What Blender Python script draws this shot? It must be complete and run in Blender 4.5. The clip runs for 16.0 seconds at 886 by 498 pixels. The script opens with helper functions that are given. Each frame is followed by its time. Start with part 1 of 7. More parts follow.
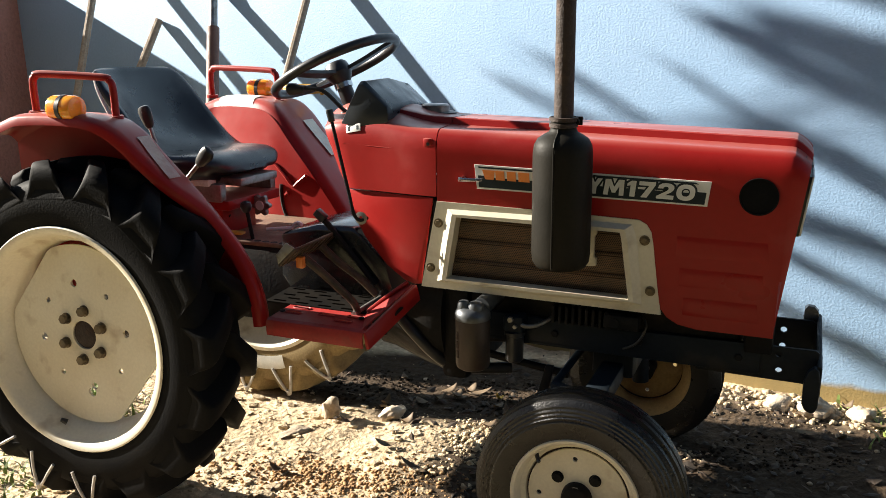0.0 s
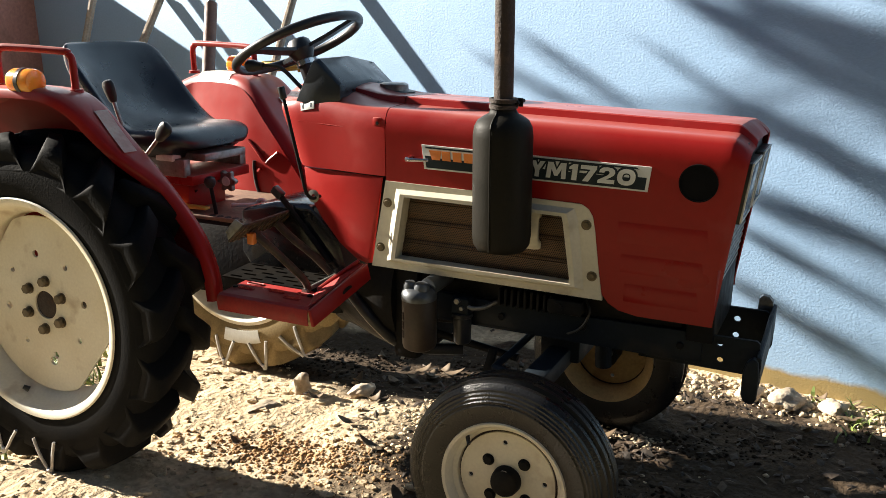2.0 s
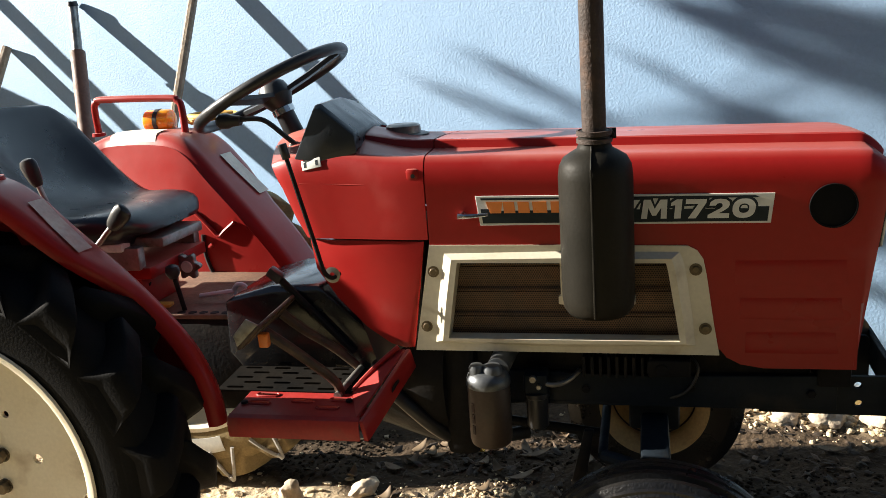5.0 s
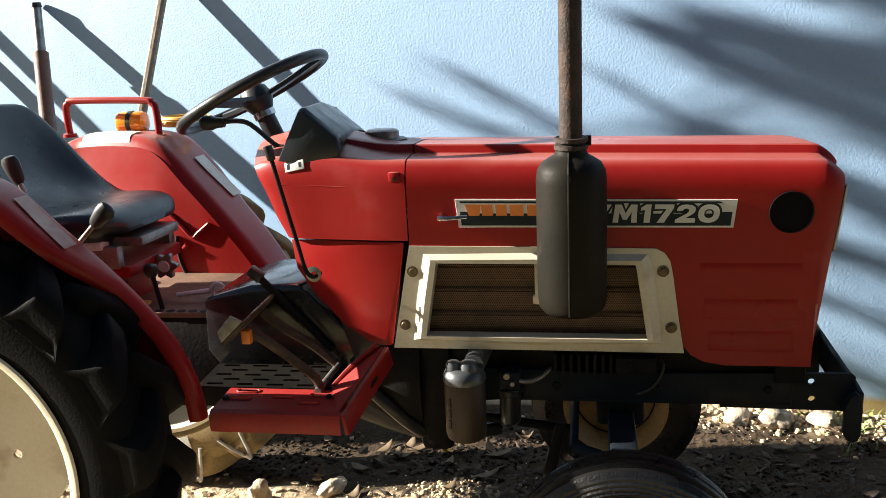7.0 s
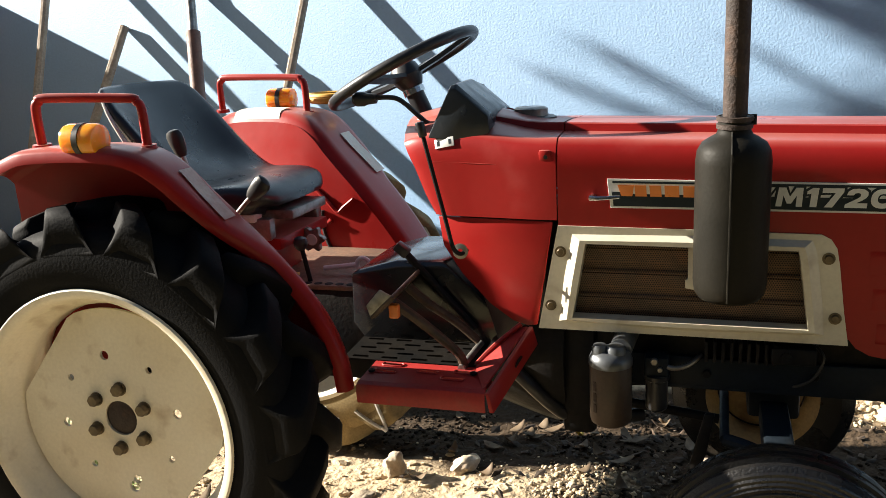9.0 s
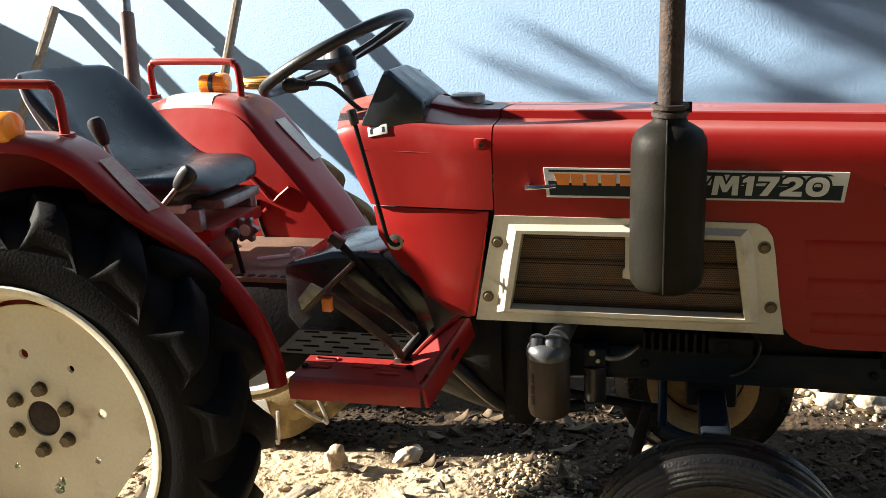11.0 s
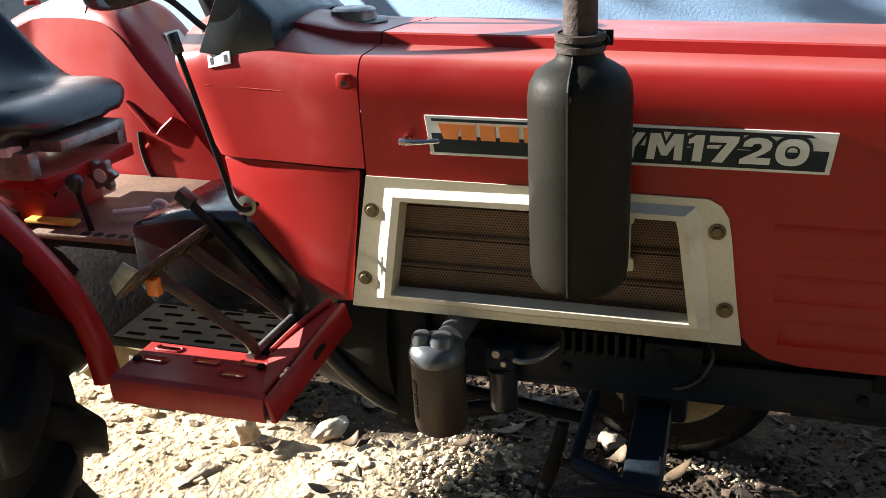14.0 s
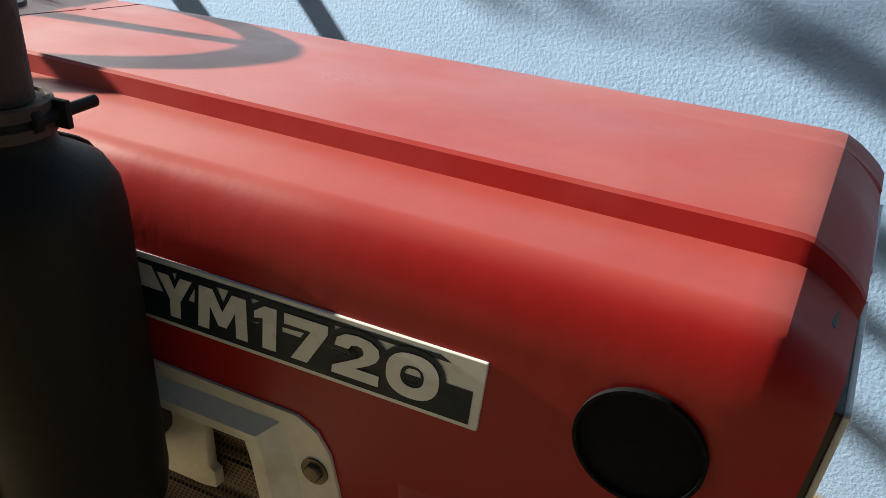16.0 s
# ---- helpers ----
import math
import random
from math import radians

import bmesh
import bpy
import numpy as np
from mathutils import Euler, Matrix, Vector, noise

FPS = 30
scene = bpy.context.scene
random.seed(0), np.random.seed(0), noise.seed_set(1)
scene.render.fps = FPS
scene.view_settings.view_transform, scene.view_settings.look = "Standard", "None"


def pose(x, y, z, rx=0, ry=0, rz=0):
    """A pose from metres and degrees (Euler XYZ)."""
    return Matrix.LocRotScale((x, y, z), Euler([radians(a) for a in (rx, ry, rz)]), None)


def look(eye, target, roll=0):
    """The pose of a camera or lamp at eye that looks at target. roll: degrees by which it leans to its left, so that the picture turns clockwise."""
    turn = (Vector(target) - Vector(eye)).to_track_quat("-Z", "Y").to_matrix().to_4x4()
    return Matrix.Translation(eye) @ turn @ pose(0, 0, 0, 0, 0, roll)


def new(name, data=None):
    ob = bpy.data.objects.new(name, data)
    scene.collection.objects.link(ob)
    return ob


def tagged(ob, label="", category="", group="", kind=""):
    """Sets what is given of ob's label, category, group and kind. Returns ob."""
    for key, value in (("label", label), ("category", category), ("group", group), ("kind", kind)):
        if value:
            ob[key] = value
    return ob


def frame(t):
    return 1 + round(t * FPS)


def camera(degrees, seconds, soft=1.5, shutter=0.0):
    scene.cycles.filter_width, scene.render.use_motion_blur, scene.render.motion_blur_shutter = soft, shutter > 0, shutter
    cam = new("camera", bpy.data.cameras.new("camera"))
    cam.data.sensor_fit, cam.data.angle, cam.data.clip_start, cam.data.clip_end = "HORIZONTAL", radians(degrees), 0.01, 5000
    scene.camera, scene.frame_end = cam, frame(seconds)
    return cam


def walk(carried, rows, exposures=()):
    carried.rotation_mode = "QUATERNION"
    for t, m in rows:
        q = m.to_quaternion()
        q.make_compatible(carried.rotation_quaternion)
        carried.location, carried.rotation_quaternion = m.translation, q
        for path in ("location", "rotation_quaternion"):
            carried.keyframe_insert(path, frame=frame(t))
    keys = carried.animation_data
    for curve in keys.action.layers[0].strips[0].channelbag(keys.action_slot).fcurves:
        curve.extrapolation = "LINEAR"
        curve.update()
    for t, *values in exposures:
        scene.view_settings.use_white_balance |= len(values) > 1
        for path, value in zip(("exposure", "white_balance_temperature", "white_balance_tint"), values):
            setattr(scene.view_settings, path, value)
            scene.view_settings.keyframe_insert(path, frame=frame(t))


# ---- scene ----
cam = camera(53.4, 16.0, soft=0.6)
PATH = [
    (0, (-0.104, -0.024, 1.438), (-0.837, 1.754, 0.891), -0.8),
    (0.5, (-0.089, -0.028, 1.439), (-0.823, 1.75, 0.892), -0.7),
    (1, (-0.058, 0.044, 1.423), (-0.814, 1.808, 0.861), -0.6),
    (1.5, (0.033, 0.121, 1.425), (-0.727, 1.878, 0.847), -0.2),
    (2, (0.115, 0.078, 1.437), (-0.697, 1.807, 0.846), -0.2),
    (2.5, (0.117, 0.087, 1.44), (-0.735, 1.797, 0.848), -0.5),
    (3, (0.074, 0.119, 1.428), (-0.794, 1.808, 0.801), -0.7),
    (3.5, (-0.096, 0.165, 1.442), (-0.929, 1.864, 0.795), -2.1),
    (4, (-0.255, 0.209, 1.433), (-1.053, 1.922, 0.778), -7.6),
    (4.5, (-0.405, 0.286, 1.416), (-1.152, 2.056, 0.861), -6.7),
    (5, (-0.532, 0.318, 1.436), (-0.978, 2.187, 0.879), -4.5),
    (5.2, (-0.543, 0.295, 1.399), (-0.899, 2.204, 0.923), -3.5),
    (7.3, (-0.59, 0.218, 1.439), (-0.915, 2.112, 0.885), -2.9),
    (7.5, (-0.583, 0.206, 1.439), (-0.923, 2.095, 0.875), -2.9),
    (8, (-0.563, 0.185, 1.441), (-0.986, 2.052, 0.865), -3.7),
    (8.2, (-0.581, 0.159, 1.442), (-1.086, 2.008, 0.871), -3.9),
    (10.3, (-0.683, 0.382, 1.409), (-1.294, 2.201, 0.843), -3.4),
    (10.5, (-0.659, 0.376, 1.419), (-1.233, 2.198, 0.827), -3.3),
    (11, (-0.626, 0.291, 1.431), (-1.112, 2.134, 0.823), -3.1),
    (11.5, (-0.516, 0.317, 1.424), (-0.939, 2.173, 0.809), -3.6),
    (12, (-0.339, 0.387, 1.435), (-0.777, 2.237, 0.814), -2.7),
    (12.5, (-0.249, 0.49, 1.419), (-0.748, 2.298, 0.726), -2.1),
    (13, (-0.236, 0.572, 1.398), (-0.777, 2.345, 0.647), -2.6),
    (13.5, (-0.279, 0.641, 1.386), (-0.866, 2.36, 0.549), -2.7),
    (14, (-0.434, 0.824, 1.396), (-1.023, 2.548, 0.571), -3.6),
    (14.5, (-0.451, 0.977, 1.4), (-1.001, 2.716, 0.581), -4.3),
    (15, (-0.312, 1.183, 1.38), (-0.861, 2.895, 0.504), -2.9),
    (15.5, (-0.198, 1.385, 1.365), (-0.827, 3.049, 0.452), -1.6),
    (16, (-0.102, 1.603, 1.36), (-0.893, 3.19, 0.435), 1.4),
]
walk(cam, [(t, look(eye, target, roll)) for t, eye, target, roll in PATH], exposures=[(0.0, 1.95, 6450, 10), (2.5, 2.03, 6450, 10), (3.5, 2.16, 6350, 10), (4.0, 2.20, 6350, 10), (4.5, 1.94, 6450, 10), (5.0, 1.86, 6450, 10), (8.0, 1.99, 6450, 10), (10.5, 1.88, 6450, 10), (11.0, 2.04, 6450, 10), (12.0, 2.18, 6350, 10), (13.0, 2.37, 6050, 10), (14.0, 2.35, 5950, 10), (15.0, 2.40, 6000, 10), (16.0, 1.68, 6450, 10)])

# ---- light ----
SUN_TAN = 0.40
SUN_DIR = Vector((-1.0, -0.012, SUN_TAN)).normalized()      # towards the sun
world = bpy.data.worlds.new("sky")
scene.world = world
world.use_nodes = True
wn = world.node_tree.nodes
sky = wn.new("ShaderNodeTexSky")
sky.sky_type = "NISHITA"
sky.sun_disc = False
sky.sun_elevation = math.asin(SUN_DIR.z)
sky.sun_rotation = math.atan2(SUN_DIR.x, SUN_DIR.y)
sky.air_density, sky.dust_density = 1.0, 0.4
wn["Background"].inputs["Strength"].default_value = 0.0222
world.node_tree.links.new(sky.outputs[0], wn["Background"].inputs["Color"])
sun = new("sun", bpy.data.lights.new("sun", "SUN"))
sun.data.energy, sun.data.angle, sun.data.color = 5.0, radians(0.53), (1.0, 0.92, 0.79)
sun.matrix_world = look(Vector((-1, 2, 0)) + SUN_DIR * 20, (-1, 2, 0))


# ---- materials ----
def surface(name, c1, c2=None, rough=0.5, metal=0.0, scale=8.0, fine=0.0, bump=0.0, bump_scale=120.0, dirt=None, dirt_amount=0.0, dirt_scale=5.0, rough_var=0.1, coat=0.0, piece=0.0, island=0.0, spec=0.5, dust=0.0, glow=0.0):
    """Two colours in large stains, fine grain, dirt in patches, and bump."""
    m = bpy.data.materials.new(name)
    m.use_nodes = True
    nt = m.node_tree
    n, l = nt.nodes, nt.links
    b = n["Principled BSDF"]
    b.inputs["Metallic"].default_value = metal
    b.inputs["Coat Weight"].default_value = coat
    b.inputs["Coat Roughness"].default_value = 0.15
    b.inputs["Specular IOR Level"].default_value = spec
    if dust:
        b.inputs["Sheen Weight"].default_value, b.inputs["Sheen Roughness"].default_value = dust, 0.5
        b.inputs["Sheen Tint"].default_value = (1.0, 0.86, 0.74, 1)
    if glow:
        b.inputs["Subsurface Weight"].default_value, b.inputs["Subsurface Radius"].default_value, b.inputs["Subsurface Scale"].default_value = glow, (1.0, 0.4, 0.1), 0.03
    tc = n.new("ShaderNodeTexCoord")

    def tex(s, detail=5.0):
        t = n.new("ShaderNodeTexNoise")
        t.inputs["Scale"].default_value, t.inputs["Detail"].default_value = s, detail
        l.new(tc.outputs["Object"], t.inputs["Vector"])
        return t

    def mix(fac, a, c, kind="MIX"):
        x = n.new("ShaderNodeMix")
        x.data_type, x.blend_type = "RGBA", kind
        for s, v in ((0, fac), (6, a), (7, c)):
            if hasattr(v, "links"):
                l.new(v, x.inputs[s])
            else:
                x.inputs[s].default_value = v if s == 0 else (*v, 1)
        return x.outputs[2]

    def ramp(v, lo, hi, a=0.0, z=1.0):
        r = n.new("ShaderNodeMapRange")
        for s, q in zip((1, 2, 3, 4), (lo, hi, a, z)):
            r.inputs[s].default_value = q
        l.new(v, r.inputs[0])
        return r.outputs[0]

    big = tex(scale)
    col = mix(ramp(big.outputs[0], 0.35, 0.68), c1, c2 or c1)
    if fine:
        g = tex(bump_scale, 3.0)
        col = mix(fine, col, mix(ramp(g.outputs[0], 0.3, 0.7), (0.35, 0.35, 0.35), (1.5, 1.5, 1.5)), "MULTIPLY")
    if dirt:
        d = tex(dirt_scale, 9.0)
        col = mix(ramp(d.outputs[0], 0.62 - 0.25 * dirt_amount, 0.78 - 0.2 * dirt_amount, 0, min(1, 0.4 + dirt_amount)), col, dirt)
    if piece or island:
        src = n.new("ShaderNodeObjectInfo").outputs["Random"] if piece else n.new("ShaderNodeNewGeometry").outputs["Random Per Island"]
        k = piece or island
        v = ramp(src, 0, 1, 1 - k, 1 + k)
        cmb = n.new("ShaderNodeCombineColor")
        for i in range(3):
            l.new(v, cmb.inputs[i])
        col = mix(1.0, col, cmb.outputs[0], "MULTIPLY")
    l.new(col, b.inputs["Base Color"])
    l.new(ramp(tex(scale * 2.3).outputs[0], 0.3, 0.7, max(0.02, rough - rough_var), min(1, rough + rough_var)), b.inputs["Roughness"])
    if bump:
        bp = n.new("ShaderNodeBump")
        bp.inputs["Strength"].default_value, bp.inputs["Distance"].default_value = min(1.0, bump), 0.01 * max(1.0, bump)
        l.new(tex(bump_scale, 4.0).outputs[0], bp.inputs["Height"])
        l.new(bp.outputs[0], b.inputs["Normal"])
    return m


M_RED = surface("red_paint", (0.300, 0.0120, 0.0105), (0.255, 0.0098, 0.0088), rough=0.36, scale=3.0, fine=0.06, bump=0.02, bump_scale=60, dirt=(0.34, 0.06, 0.05), dirt_amount=0.03, dirt_scale=7, coat=0.08, dust=0.03, spec=0.2)


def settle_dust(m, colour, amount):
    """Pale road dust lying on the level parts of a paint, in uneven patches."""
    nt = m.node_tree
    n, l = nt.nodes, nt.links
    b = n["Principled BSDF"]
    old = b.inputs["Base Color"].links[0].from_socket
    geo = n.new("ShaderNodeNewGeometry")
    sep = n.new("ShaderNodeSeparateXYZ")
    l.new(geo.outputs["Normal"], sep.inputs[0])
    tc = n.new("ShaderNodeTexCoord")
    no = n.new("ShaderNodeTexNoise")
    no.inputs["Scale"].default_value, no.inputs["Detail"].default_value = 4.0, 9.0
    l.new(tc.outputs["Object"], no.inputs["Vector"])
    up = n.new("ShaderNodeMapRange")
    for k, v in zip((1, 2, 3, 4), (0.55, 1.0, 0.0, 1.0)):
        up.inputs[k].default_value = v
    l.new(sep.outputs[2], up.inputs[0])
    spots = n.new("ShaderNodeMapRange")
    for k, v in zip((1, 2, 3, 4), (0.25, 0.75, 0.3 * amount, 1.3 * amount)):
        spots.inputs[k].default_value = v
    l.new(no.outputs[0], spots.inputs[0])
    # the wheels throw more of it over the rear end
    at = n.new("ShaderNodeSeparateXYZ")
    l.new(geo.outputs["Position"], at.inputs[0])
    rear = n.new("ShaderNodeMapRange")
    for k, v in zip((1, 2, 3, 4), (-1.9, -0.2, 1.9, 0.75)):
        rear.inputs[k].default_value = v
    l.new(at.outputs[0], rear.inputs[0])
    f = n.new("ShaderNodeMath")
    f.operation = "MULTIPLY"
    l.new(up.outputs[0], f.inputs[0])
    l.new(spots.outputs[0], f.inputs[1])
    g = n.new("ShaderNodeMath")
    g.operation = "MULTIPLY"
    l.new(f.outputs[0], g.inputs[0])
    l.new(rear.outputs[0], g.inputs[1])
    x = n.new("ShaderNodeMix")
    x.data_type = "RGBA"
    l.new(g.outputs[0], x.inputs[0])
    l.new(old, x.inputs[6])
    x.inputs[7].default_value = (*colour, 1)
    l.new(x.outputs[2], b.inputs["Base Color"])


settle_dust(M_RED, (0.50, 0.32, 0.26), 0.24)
M_REDIN = surface("red_paint_worn", (0.34, 0.022, 0.018), (0.25, 0.018, 0.016), rough=0.5, scale=6.0, fine=0.15, dirt=(0.16, 0.07, 0.05), dirt_amount=0.25, dirt_scale=9, spec=0.35)
M_WHITE = surface("cream_paint", (0.66, 0.62, 0.50), (0.58, 0.53, 0.41), rough=0.42, scale=5.0, fine=0.08, dirt=(0.30, 0.22, 0.12), dirt_amount=0.12, dirt_scale=16, coat=0.1)
M_RIM = surface("rim_cream_paint", (0.78, 0.74, 0.62), (0.68, 0.61, 0.46), rough=0.45, scale=3.5, fine=0.08, dirt=(0.30, 0.19, 0.09), dirt_amount=0.16, dirt_scale=12)
M_RIMRUST = surface("ochre_stained_rim_paint", (0.60, 0.44, 0.20), (0.44, 0.29, 0.12), rough=0.6, scale=6, fine=0.2, dirt=(0.22, 0.11, 0.05), dirt_amount=0.3, dirt_scale=14)
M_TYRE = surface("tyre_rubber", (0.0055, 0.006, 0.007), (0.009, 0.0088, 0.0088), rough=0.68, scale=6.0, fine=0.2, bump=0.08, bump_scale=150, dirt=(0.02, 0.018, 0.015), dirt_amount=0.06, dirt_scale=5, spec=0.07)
M_TYREF = surface("front_tyre_rubber", (0.007, 0.0072, 0.008), (0.013, 0.012, 0.011), rough=0.30, scale=6.0, fine=0.2, bump=0.25, bump_scale=190, dirt=(0.03, 0.027, 0.022), dirt_amount=0.02, dirt_scale=9, spec=0.55)
# far rear tyre: its dust and the sun on it share one pale colour
M_TYRESUNDUST = surface("sunlit_dusty_tyre_rubber", (0.30, 0.225, 0.11), (0.18, 0.135, 0.07), rough=0.75, scale=5.0, fine=0.25, bump=0.1, bump_scale=140, dirt=(0.02, 0.018, 0.016), dirt_amount=0.2, dirt_scale=9, spec=0.2)
M_TYREEDGE = surface("pale_lug_edge", (0.45, 0.44, 0.42), (0.33, 0.32, 0.30), rough=0.55, scale=30, fine=0.2, dirt=(0.15, 0.12, 0.09), dirt_amount=0.2, dirt_scale=60)
M_MAT = surface("dull_black_foot_plate", (0.010, 0.010, 0.010), (0.016, 0.014, 0.012), rough=0.9, scale=9, fine=0.2, bump=0.1, bump_scale=120, spec=0.0)
M_BLACK = surface("black_vinyl", (0.008, 0.011, 0.017), (0.012, 0.015, 0.021), rough=0.34, scale=6.0, fine=0.1, bump=0.06, bump_scale=350, dirt=(0.07, 0.065, 0.06), dirt_amount=0.02, dirt_scale=8)
M_PLASTIC = surface("black_plastic", (0.016, 0.017, 0.019), (0.024, 0.025, 0.027), rough=0.38, scale=9.0, fine=0.15, bump=0.03, bump_scale=200, spec=0.4)
M_DASH = surface("dark_blue_grey_dash", (0.014, 0.020, 0.027), (0.022, 0.028, 0.036), rough=0.34, scale=7.0, fine=0.12, bump=0.05, bump_scale=260)
M_IRON = surface("dark_cast_iron", (0.010, 0.011, 0.013), (0.017, 0.0155, 0.014), rough=0.55, scale=9.0, fine=0.25, bump=0.10, bump_scale=90, dirt=(0.04, 0.03, 0.02), dirt_amount=0.1, dirt_scale=10, spec=0.08)
M_FRAME = surface("dark_blue_chassis_paint", (0.009, 0.014, 0.020), (0.014, 0.019, 0.025), rough=0.5, scale=7.0, fine=0.2, bump=0.08, bump_scale=90, dirt=(0.06, 0.05, 0.035), dirt_amount=0.08, dirt_scale=9, spec=0.15)
M_MUFF = surface("muffler_matt_black", (0.0115, 0.0108, 0.0085), (0.016, 0.0142, 0.0108), rough=0.5, scale=4.0, fine=0.15, bump=0.05, bump_scale=140, dirt=(0.035, 0.027, 0.018), dirt_amount=0.04, dirt_scale=14, spec=0.10)
M_RUST = surface("rusted_pipe", (0.038, 0.020, 0.013), (0.022, 0.014, 0.011), rough=0.75, scale=14.0, fine=0.35, bump=0.25, bump_scale=160, dirt=(0.09, 0.042, 0.02), dirt_amount=0.2, dirt_scale=22)
M_STEEL = surface("worn_steel", (0.33, 0.32, 0.30), (0.20, 0.19, 0.175), rough=0.4, metal=0.7, scale=20, fine=0.2, dirt=(0.12, 0.08, 0.05), dirt_amount=0.25, dirt_scale=40)
M_TAN = surface("dusty_brown_casting", (0.20, 0.115, 0.07), (0.13, 0.075, 0.05), rough=0.7, scale=12, fine=0.3, bump=0.15, bump_scale=120)
M_GLOSS = surface("glossy_black_plastic", (0.010, 0.011, 0.013), (0.015, 0.016, 0.018), rough=0.22, scale=8, fine=0.1, bump=0.02, bump_scale=90, coat=0.4, dirt=(0.06, 0.055, 0.05), dirt_amount=0.05, dirt_scale=9)
M_CHROME = surface("chrome", (0.62, 0.62, 0.62), (0.5, 0.5, 0.5), rough=0.22, metal=1.0, scale=10, fine=0.05)
M_ALU = surface("filter_head_aluminium", (0.13, 0.14, 0.15), (0.09, 0.095, 0.10), rough=0.38, metal=0.5, scale=18, fine=0.15, dirt=(0.05, 0.045, 0.04), dirt_amount=0.2, dirt_scale=20)
M_FILTER = surface("filter_can_brown", (0.055, 0.032, 0.018), (0.035, 0.023, 0.015), rough=0.5, scale=9.0, fine=0.2, bump=0.04, bump_scale=120, dirt=(0.03, 0.025, 0.02), dirt_amount=0.2, dirt_scale=12)
M_BOLT = surface("dull_brass_bolt", (0.16, 0.12, 0.07), (0.09, 0.07, 0.045), rough=0.45, metal=0.5, scale=40, fine=0.2)
M_ORANGE = surface("amber_lens", (0.95, 0.36, 0.02), (0.90, 0.30, 0.015), rough=0.18, scale=20, fine=0.05, coat=0.5, glow=0.6)
M_TAPE = surface("faded_sticker", (0.50, 0.37, 0.30), (0.40, 0.22, 0.18), rough=0.5, scale=22, fine=0.15, dirt=(0.35, 0.10, 0.08), dirt_amount=0.15, dirt_scale=30)
M_PALETAPE = surface("pale_sticker", (0.72, 0.66, 0.54), (0.60, 0.52, 0.42), rough=0.5, scale=14, fine=0.12, dirt=(0.45, 0.25, 0.2), dirt_amount=0.15, dirt_scale=24)
M_LABEL = surface("white_label", (0.72, 0.73, 0.70), (0.62, 0.63, 0.60), rough=0.35, scale=18, fine=0.08)
M_INK = surface("dark_print", (0.012, 0.020, 0.026), (0.018, 0.027, 0.034), rough=0.45, scale=15, fine=0.1, spec=0.2)
M_DECALW = surface("decal_silver_white", (0.66, 0.67, 0.64), (0.58, 0.59, 0.56), rough=0.3, scale=15, fine=0.06)
M_DECALO = surface("decal_orange", (0.72, 0.22, 0.04), (0.62, 0.17, 0.03), rough=0.35, scale=15, fine=0.06)
M_WOODP = surface("weathered_stick", (0.36, 0.29, 0.22), (0.25, 0.20, 0.15), rough=0.8, scale=18, fine=0.3, bump=0.2, bump_scale=90)
M_BROWNP = surface("brown_pole_paint", (0.16, 0.075, 0.05), (0.11, 0.05, 0.035), rough=0.6, scale=12, fine=0.25, bump=0.1, bump_scale=90)
M_REDSOIL = surface("red_earth_crumb", (0.40, 0.25, 0.125), (0.25, 0.15, 0.075), rough=0.95, scale=12, fine=0.35, bump=0.6, bump_scale=90, island=0.25, spec=0.15)
M_PEDAL = surface("worn_rusty_steel", (0.085, 0.055, 0.035), (0.045, 0.033, 0.024), rough=0.55, scale=25, fine=0.3, bump=0.1, bump_scale=120, dirt=(0.20, 0.13, 0.07), dirt_amount=0.15, dirt_scale=30, spec=0.3)
# crumbs coloured dark to stand for shaded ground
M_SHADECRUMB = surface("shade_toned_crumb", (0.036, 0.025, 0.016), (0.022, 0.015, 0.010), rough=0.95, scale=14, fine=0.35, bump=0.6, bump_scale=90, island=0.5, spec=0.1)
M_STONE = surface("pale_stone", (0.48, 0.40, 0.30), (0.34, 0.26, 0.18), rough=0.85, scale=25, fine=0.3, bump=0.5, bump_scale=70, island=0.2)
M_LEAF = surface("dead_leaf", (0.17, 0.115, 0.062), (0.09, 0.058, 0.034), rough=0.75, scale=30, fine=0.25, island=0.45)
M_LITTER = surface("leaf_litter", (0.07, 0.045, 0.026), (0.035, 0.023, 0.015), rough=0.8, scale=20, fine=0.3, island=0.6)
M_LEAFY = surface("yellow_leaf", (0.62, 0.38, 0.04), (0.5, 0.28, 0.03), rough=0.6, scale=40, fine=0.2)
M_GRASS = surface("weed_green", (0.16, 0.24, 0.05), (0.24, 0.28, 0.08), rough=0.6, scale=12, fine=0.2, island=0.4)
M_FOLIAGE = surface("tree_leaf", (0.05, 0.10, 0.025), (0.08, 0.12, 0.03), rough=0.55, scale=2, fine=0.2, island=0.3)
M_BARK = surface("bark", (0.12, 0.09, 0.06), (0.08, 0.06, 0.04), rough=0.9, scale=8, fine=0.3, bump=0.8, bump_scale=30)
M_GLASS = surface("lamp_glass", (0.012, 0.018, 0.028), (0.010, 0.014, 0.022), rough=0.2, scale=20, coat=0.1, spec=0.25)
M_YELLOW = surface("yellow_bucket_plastic", (0.62, 0.36, 0.05), (0.5, 0.27, 0.03), rough=0.5, scale=14, fine=0.15)
M_BROWNWALL = surface("terracotta_wall_paint", (0.50, 0.235, 0.185), (0.42, 0.19, 0.145), rough=0.8, scale=3, fine=0.25, bump=0.4, bump_scale=50, dirt=(0.16, 0.08, 0.055), dirt_amount=0.2, dirt_scale=4)
